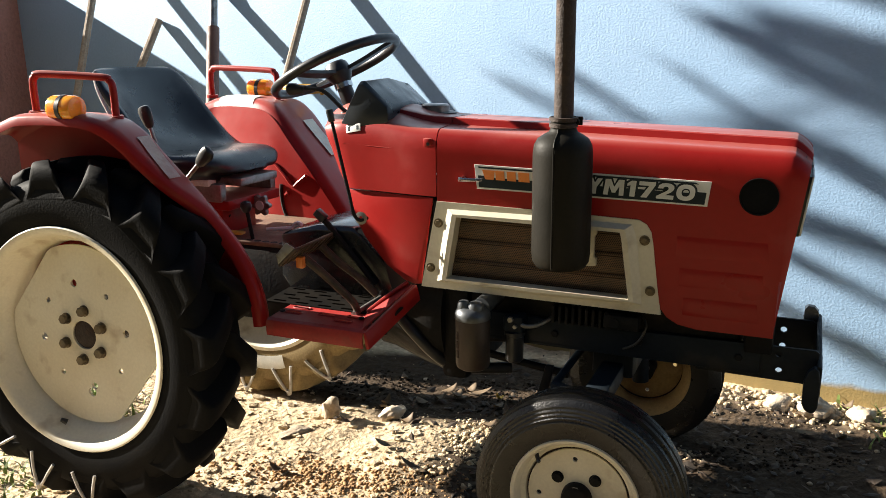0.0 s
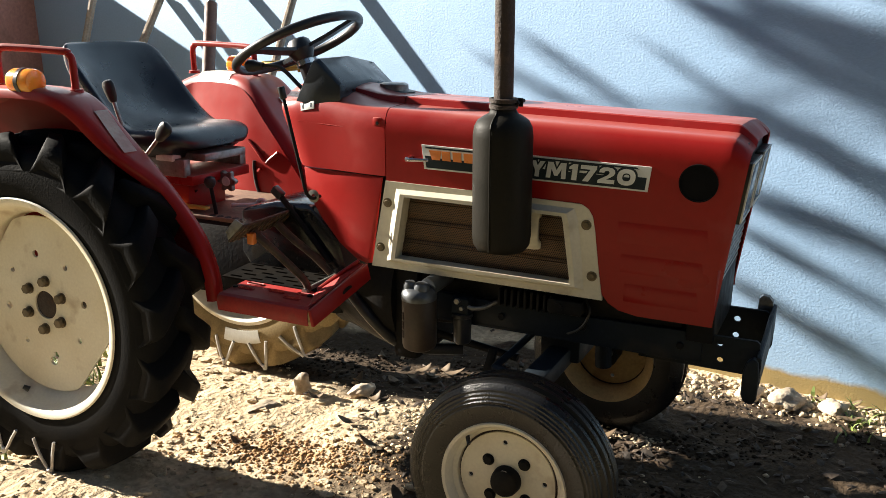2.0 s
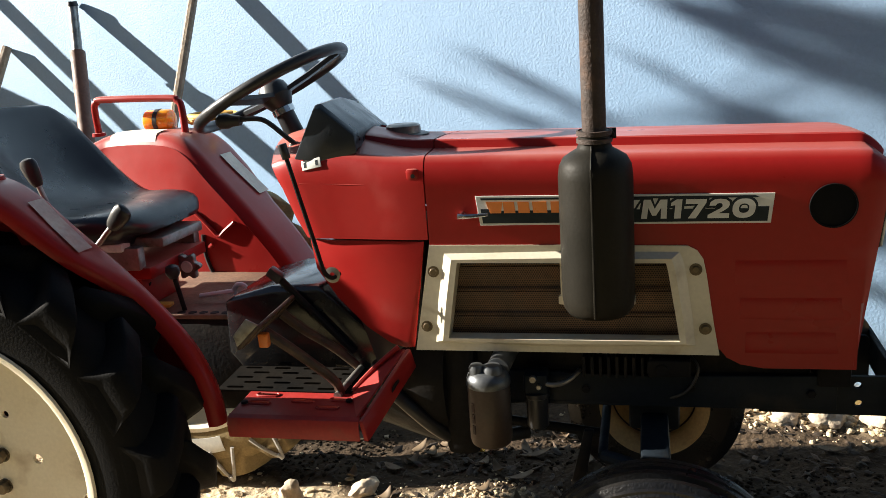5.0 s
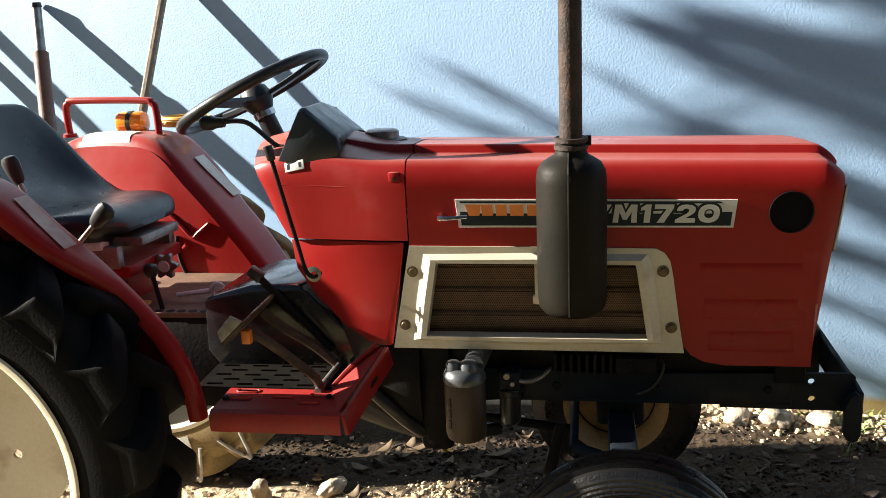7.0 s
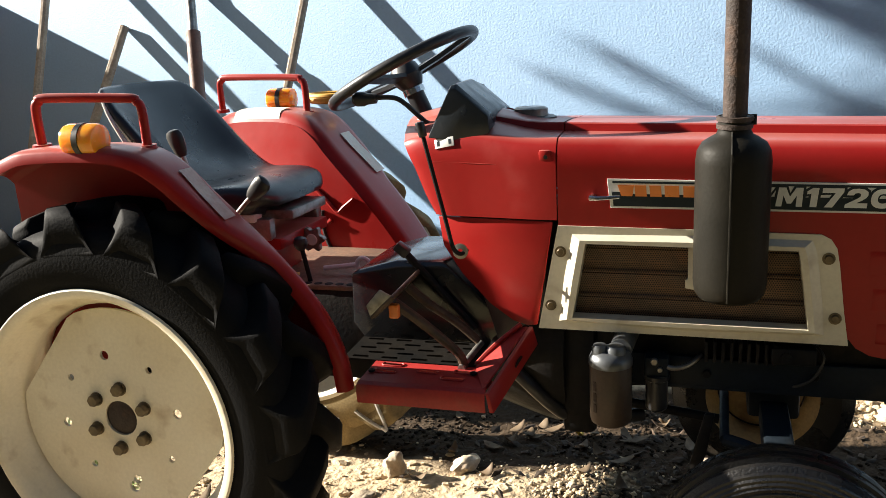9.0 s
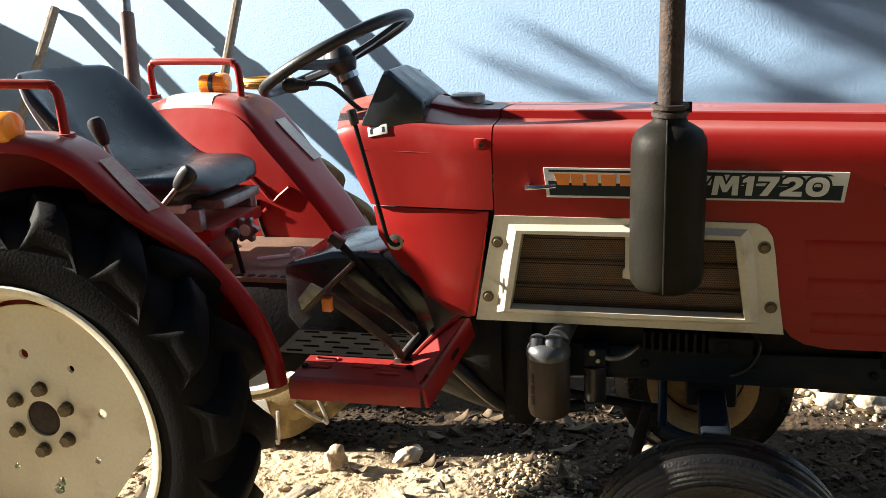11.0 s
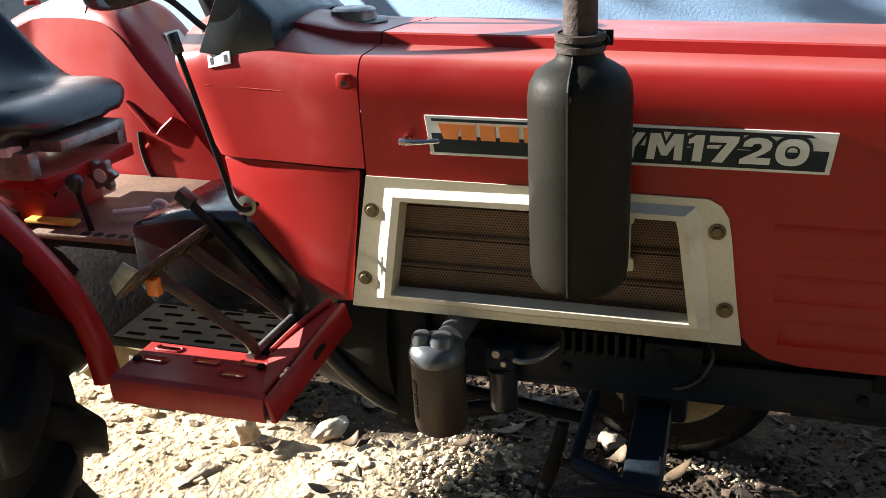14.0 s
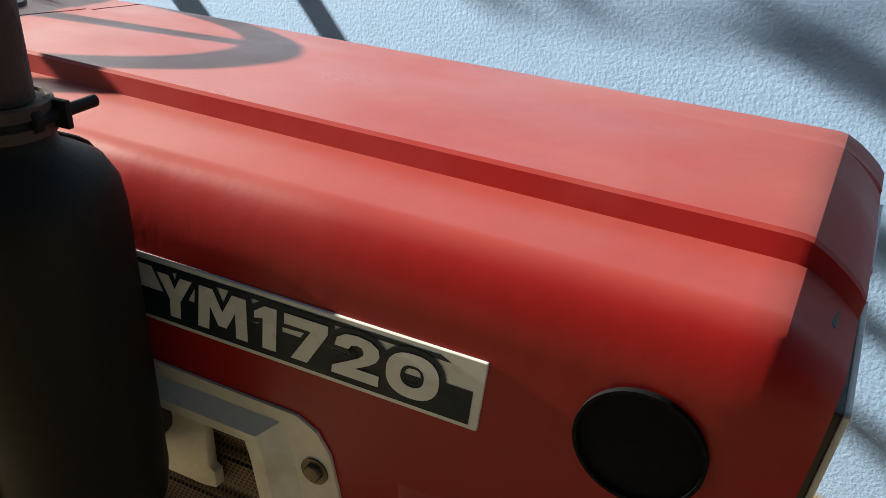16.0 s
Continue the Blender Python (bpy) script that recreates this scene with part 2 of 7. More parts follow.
M_FILLBLOCK = surface("dull_brown_fill_block", (0.095, 0.085, 0.065), (0.07, 0.06, 0.045), rough=0.85, scale=2, fine=0.2, bump=0.3, bump_scale=50)
M_CLOD = surface("soil_clod", (0.57, 0.455, 0.31), (0.43, 0.335, 0.215), rough=0.95, scale=9, fine=0.35, bump=0.8, bump_scale=80, island=0.2, spec=0.15)


def wall_material():
    """Light blue rendered wall with a rough skin, stains, and earth splashed on its foot."""
    m = surface("blue_wall_paint", (0.285, 0.435, 0.640), (0.255, 0.410, 0.615), rough=0.7, scale=1.3, fine=0.07, bump_scale=70)
    nt = m.node_tree
    n, l = nt.nodes, nt.links
    b = n["Principled BSDF"]
    old = b.inputs["Base Color"].links[0].from_socket
    tc = n.new("ShaderNodeTexCoord")
    sep = n.new("ShaderNodeSeparateXYZ")
    l.new(tc.outputs["Object"], sep.inputs[0])
    no = n.new("ShaderNodeTexNoise")
    no.inputs["Scale"].default_value, no.inputs["Detail"].default_value = 3.0, 8.0
    l.new(tc.outputs["Object"], no.inputs["Vector"])
    a = n.new("ShaderNodeMath")
    a.operation = "MULTIPLY_ADD"
    l.new(no.outputs[0], a.inputs[0])
    a.inputs[1].default_value, a.inputs[2].default_value = 0.16, 0.035
    c = n.new("ShaderNodeMath")
    c.operation = "SUBTRACT"
    l.new(a.outputs[0], c.inputs[0])
    l.new(sep.outputs[2], c.inputs[1])
    r = n.new("ShaderNodeMapRange")
    r.inputs[1].default_value, r.inputs[2].default_value = -0.01, 0.012
    l.new(c.outputs[0], r.inputs[0])
    x = n.new("ShaderNodeMix")
    x.data_type = "RGBA"
    l.new(r.outputs[0], x.inputs[0])
    l.new(old, x.inputs[6])
    x.inputs[7].default_value = (0.27, 0.205, 0.085, 1)
    l.new(x.outputs[2], b.inputs["Base Color"])
    # the trowelled skin: two sizes of blistered relief
    v = n.new("ShaderNodeTexNoise")
    v.inputs["Scale"].default_value, v.inputs["Detail"].default_value, v.inputs["Distortion"].default_value = 120.0, 3.5, 0.2
    l.new(tc.outputs["Object"], v.inputs["Vector"])
    w = n.new("ShaderNodeTexNoise")
    w.inputs["Scale"].default_value, w.inputs["Detail"].default_value = 5.0, 3.0
    l.new(tc.outputs["Object"], w.inputs["Vector"])
    b1 = n.new("ShaderNodeBump")
    b1.inputs["Strength"].default_value, b1.inputs["Distance"].default_value = 0.18, 0.009
    l.new(v.outputs[0], b1.inputs["Height"])
    b2 = n.new("ShaderNodeBump")
    b2.inputs["Strength"].default_value, b2.inputs["Distance"].default_value = 0.06, 0.03
    l.new(w.outputs[0], b2.inputs["Height"])
    l.new(b1.outputs[0], b2.inputs["Normal"])
    l.new(b2.outputs[0], b.inputs["Normal"])
    return m


def screen_material():
    """Rusty perforated sheet: a honeycomb of small dark holes."""
    m = surface("perforated_screen", (0.155, 0.085, 0.04), (0.10, 0.065, 0.035), rough=0.7, scale=14, fine=0.25, dirt=(0.22, 0.10, 0.035), dirt_amount=0.3, dirt_scale=12)
    nt = m.node_tree
    n, l = nt.nodes, nt.links
    b = n["Principled BSDF"]
    old = b.inputs["Base Color"].links[0].from_socket
    tc = n.new("ShaderNodeTexCoord")
    sep = n.new("ShaderNodeSeparateXYZ")
    l.new(tc.outputs["Object"], sep.inputs[0])

    def math_node(op, a, c=0.0, d=0.0):
        x = n.new("ShaderNodeMath")
        x.operation = op
        for i, v in enumerate((a, c, d)):
            if hasattr(v, "links"):
                l.new(v, x.inputs[i])
            else:
                x.inputs[i].default_value = v
        return x.outputs[0]

    pitch = 0.0050

    def lattice(ox, oz):
        u = math_node("SUBTRACT", math_node("FRACT", math_node("MULTIPLY_ADD", sep.outputs[0], 1 / pitch, ox)), 0.5)
        w = math_node("SUBTRACT", math_node("FRACT", math_node("MULTIPLY_ADD", sep.outputs[2], 1 / (pitch * 1.732), oz)), 0.5)
        w = math_node("MULTIPLY", w, 1.732)
        return math_node("SQRT", math_node("ADD", math_node("MULTIPLY", u, u), math_node("MULTIPLY", w, w)))

    d = math_node("MINIMUM", lattice(0, 0), lattice(0.5, 0.5))
    hole = math_node("LESS_THAN", d, 0.33)
    x = n.new("ShaderNodeMix")
    x.data_type = "RGBA"
    l.new(hole, x.inputs[0])
    l.new(old, x.inputs[6])
    x.inputs[7].default_value = (0.008, 0.007, 0.006, 1)
    l.new(x.outputs[2], b.inputs["Base Color"])
    return m


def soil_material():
    """Dry ochre earth, tractor shade painted dark under and ahead of the engine, darker unseen yard beyond, with ragged
    edges.
    """
    m = surface("dry_soil", (0.61, 0.48, 0.32), (0.45, 0.34, 0.215), rough=0.95, scale=2.2, fine=0.45, bump=1.4, bump_scale=42, dirt=(0.20, 0.13, 0.075), dirt_amount=0.18, dirt_scale=9, spec=0.15)
    nt = m.node_tree
    n, l = nt.nodes, nt.links
    b = n["Principled BSDF"]
    old = b.inputs["Base Color"].links[0].from_socket
    tc = n.new("ShaderNodeTexCoord")

    def grain(scale, detail):
        t = n.new("ShaderNodeTexNoise")
        t.inputs["Scale"].default_value, t.inputs["Detail"].default_value = scale, detail
        l.new(tc.outputs["Object"], t.inputs["Vector"])
        return t.outputs[0]

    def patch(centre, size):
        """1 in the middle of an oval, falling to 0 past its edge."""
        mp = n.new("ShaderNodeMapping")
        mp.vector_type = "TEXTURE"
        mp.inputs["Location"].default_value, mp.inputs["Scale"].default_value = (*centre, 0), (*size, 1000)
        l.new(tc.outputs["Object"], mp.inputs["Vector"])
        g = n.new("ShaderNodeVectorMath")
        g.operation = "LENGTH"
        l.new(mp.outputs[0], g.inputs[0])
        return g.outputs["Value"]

    # two ovals of near-black soil imitate the tractor's cast shade
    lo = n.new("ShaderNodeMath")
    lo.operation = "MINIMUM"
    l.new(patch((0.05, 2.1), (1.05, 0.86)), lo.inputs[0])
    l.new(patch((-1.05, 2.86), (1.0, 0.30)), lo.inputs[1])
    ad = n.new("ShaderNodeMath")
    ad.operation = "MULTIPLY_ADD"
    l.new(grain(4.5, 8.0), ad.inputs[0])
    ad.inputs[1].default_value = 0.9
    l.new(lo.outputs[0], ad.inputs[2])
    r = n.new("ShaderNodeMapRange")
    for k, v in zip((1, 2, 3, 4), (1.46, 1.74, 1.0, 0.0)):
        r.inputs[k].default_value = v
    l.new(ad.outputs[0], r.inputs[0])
    tractor_shade = n.new("ShaderNodeMix")
    tractor_shade.data_type = "RGBA"
    l.new(grain(60.0, 5.0), tractor_shade.inputs[0])
    tractor_shade.inputs[6].default_value, tractor_shade.inputs[7].default_value = (0.018, 0.012, 0.008, 1), (0.085, 0.058, 0.035, 1)
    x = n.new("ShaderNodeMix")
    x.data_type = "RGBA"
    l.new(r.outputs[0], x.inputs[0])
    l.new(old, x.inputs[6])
    l.new(tractor_shade.outputs[2], x.inputs[7])
    # thin dark turf added on the unseen yard before the tractor, to cut bounce onto the hood
    sep = n.new("ShaderNodeSeparateXYZ")
    l.new(tc.outputs["Object"], sep.inputs[0])
    ed = n.new("ShaderNodeMath")
    ed.operation = "MULTIPLY_ADD"
    l.new(grain(6.0, 6.0), ed.inputs[0])
    ed.inputs[1].default_value = 0.5
    l.new(sep.outputs[1], ed.inputs[2])
    tr = n.new("ShaderNodeMapRange")
    for k, v in zip((1, 2, 3, 4), (1.30, 1.50, 0.95, 0.0)):
        tr.inputs[k].default_value = v
    l.new(ed.outputs[0], tr.inputs[0])
    unseen_turf = n.new("ShaderNodeMix")
    unseen_turf.data_type = "RGBA"
    l.new(grain(25.0, 6.0), unseen_turf.inputs[0])
    unseen_turf.inputs[6].default_value, unseen_turf.inputs[7].default_value = (0.12, 0.11, 0.05, 1), (0.30, 0.25, 0.14, 1)
    z = n.new("ShaderNodeMix")
    z.data_type = "RGBA"
    l.new(tr.outputs[0], z.inputs[0])
    l.new(x.outputs[2], z.inputs[6])
    l.new(unseen_turf.outputs[2], z.inputs[7])
    l.new(z.outputs[2], b.inputs["Base Color"])
    return m


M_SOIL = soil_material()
M_WALL = wall_material()
M_SCREEN = screen_material()


# ---- building ----
def bm_object(name, bm, material, smooth=True, angle=35):
    bmesh.ops.recalc_face_normals(bm, faces=bm.faces)
    me = bpy.data.meshes.new(name)
    if smooth:
        for f in bm.faces:
            f.smooth = True
        lim = radians(angle)
        for e in bm.edges:
            if len(e.link_faces) == 2 and e.calc_face_angle(0) > lim:
                e.smooth = False
    bm.to_mesh(me)
    bm.free()
    me.materials.append(material)
    return new(name, me)


def thing(name, at, label, category, group="", kind=""):
    e = new(name)
    e.location = at
    e.empty_display_size = 0.1
    return tagged(e, label, category, group, kind)


LEAN = radians(-3.0)                         # the tractor stands a little tilted towards the wall
PIVOT = Vector((-1.2, 2.05, 0.88))
TILT = Matrix.Translation(PIVOT) @ Matrix.Rotation(LEAN, 4, "X") @ Matrix.Translation(-PIVOT)
UNTILT = TILT.inverted()
MIDDLE = 2.2585
TRACTOR_BASE = Vector((-1.2, MIDDLE, 0.0))


def part(name, bm, material, parent, label="", smooth=True, angle=35, world=False, draft=False):
    """One mesh under a thing or a part of one. world: given upright, in the yard's metres; draft: its sides lean with the hood's."""
    if world:
        moved(bm, UNTILT)
    if draft:
        for v in bm.verts:
            v.co.y += (1 if v.co.y > MIDDLE else -1) * (0.0523 * (v.co.z - 0.88) - 0.0115)
    top = parent
    base = Vector((0, 0, 0))
    while top is not None:
        base += TRACTOR_BASE if top.name == "tractor" else top.location
        top = top.parent
    bmesh.ops.translate(bm, verts=bm.verts, vec=-base)
    ob = bm_object(name, bm, material, smooth, angle)
    ob.parent = parent
    if label:
        ob["label"] = label
    return ob


def solo(name, bm, material, label, category, at=(0, 0, 0), group="", kind="", smooth=True, angle=35):
    bmesh.ops.translate(bm, verts=bm.verts, vec=-Vector(at))
    ob = bm_object(name, bm, material, smooth, angle)
    ob.location = at
    return tagged(ob, label, category, group, kind)


def join(*bms):
    out = bms[0]
    for b in bms[1:]:
        me = bpy.data.meshes.new("tmp")
        b.to_mesh(me)
        b.free()
        out.from_mesh(me)
        bpy.data.meshes.remove(me)
    return out


def moved(bm, m):
    bmesh.ops.transform(bm, matrix=m, verts=bm.verts)
    return bm


def soften(bm, w, seg=2, angle=30):
    if w > 0:
        es = [e for e in bm.edges if len(e.link_faces) == 2 and e.calc_face_angle(0) > radians(angle)]
        bmesh.ops.bevel(bm, geom=es, offset=w, segments=seg, affect="EDGES", profile=0.5)
    return bm


def box(x0, x1, y0, y1, z0, z1, w=0.003):
    bm = bmesh.new()
    bmesh.ops.create_cube(bm, size=1)
    for v in bm.verts:
        v.co = Vector((x0 + (v.co.x + 0.5) * (x1 - x0), y0 + (v.co.y + 0.5) * (y1 - y0), z0 + (v.co.z + 0.5) * (z1 - z0)))
    return soften(bm, w)


def prism(poly, y0, y1, w=0.002, seg=2):
    """A plate: an outline in x and z, from y0 to y1."""
    bm = bmesh.new()
    a = [bm.verts.new((x, y0, z)) for x, z in poly]
    c = [bm.verts.new((x, y1, z)) for x, z in poly]
    bm.faces.new(a)
    bm.faces.new(c[::-1])
    for i in range(len(poly)):
        j = (i + 1) % len(poly)
        bm.faces.new((a[j], a[i], c[i], c[j]))
    bmesh.ops.recalc_face_normals(bm, faces=bm.faces)
    return soften(bm, w, seg)


def loft(rings, cap=True, closed=True):
    bm = bmesh.new()
    vs = [[bm.verts.new(p) for p in r] for r in rings]
    n = len(rings[0])
    for a, c in zip(vs, vs[1:]):
        for i in range(n if closed else n - 1):
            j = (i + 1) % n
            bm.faces.new((a[i], a[j], c[j], c[i]))
    if cap and closed:
        bm.faces.new(vs[0])
        bm.faces.new(vs[-1][::-1])
    bmesh.ops.recalc_face_normals(bm, faces=bm.faces)
    return bm


def lathe(profile, seg=32, closed=False):
    """Turns (radius, height) round the z axis."""
    bm = bmesh.new()
    rows = []
    for r, h in profile:
        rows.append([bm.verts.new((r * math.cos(math.tau * i / seg), r * math.sin(math.tau * i / seg), h)) for i in range(seg)])
    if closed:
        rows.append(rows[0])
    for a, c in zip(rows, rows[1:]):
        for i in range(seg):
            j = (i + 1) % seg
            bm.faces.new((a[i], a[j], c[j], c[i]))
    if not closed:
        for row, (r, h) in ((rows[0], profile[0]), (rows[-1], profile[-1])):
            if r > 1e-5:
                bm.faces.new(row)
    bmesh.ops.remove_doubles(bm, verts=bm.verts, dist=1e-6)
    bmesh.ops.recalc_face_normals(bm, faces=bm.faces)
    return bm


ALONG_Y = Matrix.Rotation(radians(90), 4, "X")      # z axis -> -y axis
ALONG_X = Matrix.Rotation(radians(90), 4, "Y")      # z axis -> x axis


def rod(a, b, r, r2=None, seg=12, w=0.0):
    a, b = Vector(a), Vector(b)
    bm = lathe([(r, 0), (r if r2 is None else r2, (b - a).length)], seg)
    soften(bm, w)
    return moved(bm, Matrix.Translation(a) @ (b - a).to_track_quat("Z", "Y").to_matrix().to_4x4())


def smooth_line(pts, n=6):
    """Points of a smooth line through the given ones."""
    p = [Vector(q) for q in pts]
    out = []
    for i in range(len(p) - 1):
        a, b, c, d = p[max(i - 1, 0)], p[i], p[i + 1], p[min(i + 2, len(p) - 1)]
        for k in range(n):
            t = k / n
            out.append(0.5 * ((2 * b) + (c - a) * t + (2 * a - 5 * b + 4 * c - d) * t * t + (3 * b - a - 3 * c + d) * t ** 3))
    return out + [p[-1]]


def tube(pts, r, seg=10, n=5, curved=True, closed=False):
    line = smooth_line(pts, n) if curved else [Vector(p) for p in pts]
    radii = r if isinstance(r, (list, tuple)) else [r] * len(line)
    if len(radii) != len(line):
        radii = [radii[0] + (radii[-1] - radii[0]) * i / (len(line) - 1) for i in range(len(line))]
    rings, side = [], None
    for i, p in enumerate(line):
        d = (line[(i + 1) % len(line)] - line[i - 1]) if closed else (line[min(i + 1, len(line) - 1)] - line[max(i - 1, 0)])
        d.normalize()
        if side is None:
            side = d.orthogonal().normalized()
        side = (side - d * side.dot(d)).normalized()
        up = d.cross(side)
        rings.append([p + (side * math.cos(math.tau * k / seg) + up * math.sin(math.tau * k / seg)) * radii[i] for k in range(seg)])
    if closed:
        rings.append(rings[0])
        bm = loft(rings, cap=False)
        bmesh.ops.remove_doubles(bm, verts=bm.verts, dist=1e-6)
        return bm
    return loft(rings)


def hexnut(at, r, h, seg=6):
    """A nut or bolt head that faces -y."""
    bm = soften(lathe([(r, 0), (r, h)], seg), r * 0.12, 1)
    return moved(bm, Matrix.Translation(at) @ ALONG_Y)


def mirrored(bm, y):
    for v in bm.verts:
        v.co.y = 2 * y - v.co.y
    bmesh.ops.reverse_faces(bm, faces=bm.faces)
    return bm


# ---- the setting ----
YC = MIDDLE                                    # middle plane of the tractor
WALL_A = Vector((0.2, 3.13, 0))              # a point at the foot of the blue wall
WALL_ALONG = Vector((1, -0.215, 0)).normalized()
WALL_IN = Vector((-WALL_ALONG.y, WALL_ALONG.x, 0))


def ground_height(x, y):
    slope = 0.036 * (max(-3.5, min(1.5, x)) + 1.94) - 0.049 * (max(0.0, min(3.5, y)) - 2.34)
    near = max(0.0, 1 - max(abs(x + 1.0) - 3.0, abs(y - 2.2) - 2.0, 0) / 3.0)
    p = Vector((x, y, 0))
    bumps = 0.022 * noise.noise(p * 1.9) + 0.012 * noise.noise(p * 5.3 + Vector((7, 0, 0)))
    if near > 0.6:
        bumps += 0.0065 * noise.noise(p * 16) + 0.0045 * abs(noise.noise(p * 37)) + 0.003 * noise.noise(p * 80)
    return slope + bumps * (0.4 + 0.6 * near)


def axis_lines(lo, hi, a, b, step, grow):
    inner = list(np.arange(a, b + step / 2, step))
    out, s, v = [], step, a
    while v > lo:
        s *= grow
        v -= s
        out.append(max(v, lo))
    left, out, s, v = out[::-1], [], step, inner[-1]
    while v < hi:
        s *= grow
        v += s
        out.append(min(v, hi))
    return left + inner + out


def build_ground():
    xs = axis_lines(-140, 140, -2.9, 0.75, 0.0125, 1.22)
    ys = axis_lines(-140, 140, 1.15, 3.3, 0.0125, 1.22)
    verts = [(x, y, ground_height(x, y)) for y in ys for x in xs]
    n = len(xs)
    faces = [(j * n + i, j * n + i + 1, (j + 1) * n + i + 1, (j + 1) * n + i) for j in range(len(ys) - 1) for i in range(n - 1)]
    me = bpy.data.meshes.new("ground")
    me.from_pydata(verts, [], faces)
    me.polygons.foreach_set("use_smooth", [True] * len(faces))
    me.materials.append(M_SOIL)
    return tagged(new("ground", me), "dry ochre earth yard, cracked and trodden", "ground", kind="structure")


build_ground()


def build_wall():
    rot = WALL_ALONG.to_track_quat("X", "Z").to_matrix().to_4x4()
    bm = box(-5.4, 9.0, 0.0, 0.2, -0.3, 3.0, 0.004)
    ob = bm_object("wall_north", bm, M_WALL)
    ob.matrix_world = Matrix.Translation(WALL_A) @ rot
    tagged(ob, "light blue rendered wall with rough plaster skin", "wall", kind="structure")
    # low brown side wall that meets it, whose shade lies on the blue wall
    bm = box(-4.85, -4.62, 2.855, 4.35, -0.3, 1.66, 0.012)
    solo("wall_west", bm, M_BROWNWALL, "low terracotta-brown painted side wall", "wall", kind="structure", at=(-4.7, 3.5, 0))

    # unseen wall added behind the camera, to keep sky light off the near sides
    bm = box(-9.0, 9.0, -2.6, -2.4, -0.3, 3.8, 0.01)
    solo("wall_south", bm, M_FILLBLOCK, "unseen plain dull brown wall added to block sky fill", "wall", kind="structure", at=(0, -2.5, 0))


build_wall()


def stick(name, foot, top, r1, r2, material, label, bend=0.0):
    a, b = Vector(foot), Vector(top)
    mid = (a + b) / 2 + Vector((bend, 0, 0))
    bm = tube([a, (a + mid) / 2 + Vector((bend * 0.2, 0, 0)), mid, b], [r1, r2], 9, 4)
    return solo(name, bm, material, label, "pole", at=foot, group="poles leaning on the wall")


def wall_y(x):
    return WALL_A.y + (x - WALL_A.x) * WALL_ALONG.y / WALL_ALONG.x


stick("wooden_stick", (-3.66, 3.16, -0.03), (-3.68, 3.93, 1.81), 0.024, 0.019, M_WOODP, "tall grey-brown wooden stick leaning on the blue wall", 0.01)
stick("wooden_stick", (-3.63, 3.19, -0.03), (-3.318, 3.872, 1.350), 0.026, 0.021, M_WOODP, "short pale wooden stick leaning on the blue wall")
pole = thing("metal_pole", (-2.50, 3.01, 0), "brown painted metal pole with pale upper end", "pole", "poles leaning on the wall")
pf, pt = Vector((-2.50, 3.01, -0.03)), Vector((-2.877, 3.765, 1.50))
pm = pf.lerp(pt, 0.878)
part("lower_tube", rod(pf, pm, 0.031, 0.031, 16), M_BROWNP, pole)
part("upper_tube", rod(pm, pt, 0.021, 0.020, 14), M_STEEL, pole, "pale bare upper end")
part("end_cap", rod(pt, pt + Vector((0, 0, 0.02)), 0.024, 0.02, 14), M_PLASTIC, pole)
stick("wooden_stick", (-2.45, 2.99, -0.03), (-2.204, 3.632, 1.62), 0.020, 0.018, M_WOODP, "pale wooden stick leaning on the blue wall")

# ---- the tractor ----
tractor = thing("tractor", (0.0, 0.0, 0.0), "small old red farm tractor with cream wheels and black seat", "tractor")
tractor.matrix_world = TILT @ Matrix.Translation(TRACTOR_BASE)


def P(d, side=-1):
    """y at d metres from the middle plane; side -1 is the side that the camera passes."""
    return YC + side * d


# -- hood --
HALF = [(0.220, 0.66), (0.2205, 0.80), (0.2205, 0.925)]
HALF += [(0.1825 + 0.038 * math.cos(a) ** 0.8, 1.036 + 0.064 * math.sin(a) ** 1.0) for a in [radians(84 * k / 13) for k in range(14)]]
HALF += [(0.157, 1.1015), (0.134, 1.1033), (0.1130, 1.1045), (0.1085, 1.1200), (0.1050, 1.1225), (0.08, 1.1222), (0.05, 1.1216), (0.02, 1.1210), (0.0, 1.1205)]


def drafted(half):
    """The sides of a section lean outwards towards the shoulder."""
    return [(d + (0.0523 * (z - 0.88) - 0.0115) * (1.0 if d > 0.205 else max(0.0, (d - 0.16) / 0.045)), z) for d, z in half]


def full(half, x, dz=0.0, lean=0.0, z0=0.0):
    """A hood section at x, from the near foot over the top to the far foot."""
    k = 0.95 + 0.19 * max(0.0, min(1.0, (x + 0.97) / 0.85))          # the raised panel widens to the front
    half = drafted([(d * k, z) if d < 0.12 and z > 1.0 else (d, z) for d, z in half])
    near = [(x + lean * (z - z0), P(d), z + dz * (z > 1.0)) for d, z in half]
    # the far half of the top falls off gently, with a fold instead of a step
    shift = [0.010 * min(1.0, max(0.0, (z - 1.03) / 0.06)) for d, z in HALF[3:17]] + [0.0092, 0.0088, 0.0086, -0.0068, -0.0072, -0.0060, -0.0036, -0.0014, 0.0]
    shift = [0.0] * (len(half) - len(shift)) + shift
    over = [(d, z + q) for (d, z), q in zip(half, shift)][-2::-1]
    far = [(x + lean * (z - z0), P(d, 1), z + dz * (z > 1.0)) for d, z in over]
    return near + far


def thick(bm, t):
    bmesh.ops.recalc_face_normals(bm, faces=bm.faces)
    bmesh.ops.solidify(bm, geom=bm.faces[:], thickness=t)
    return bm


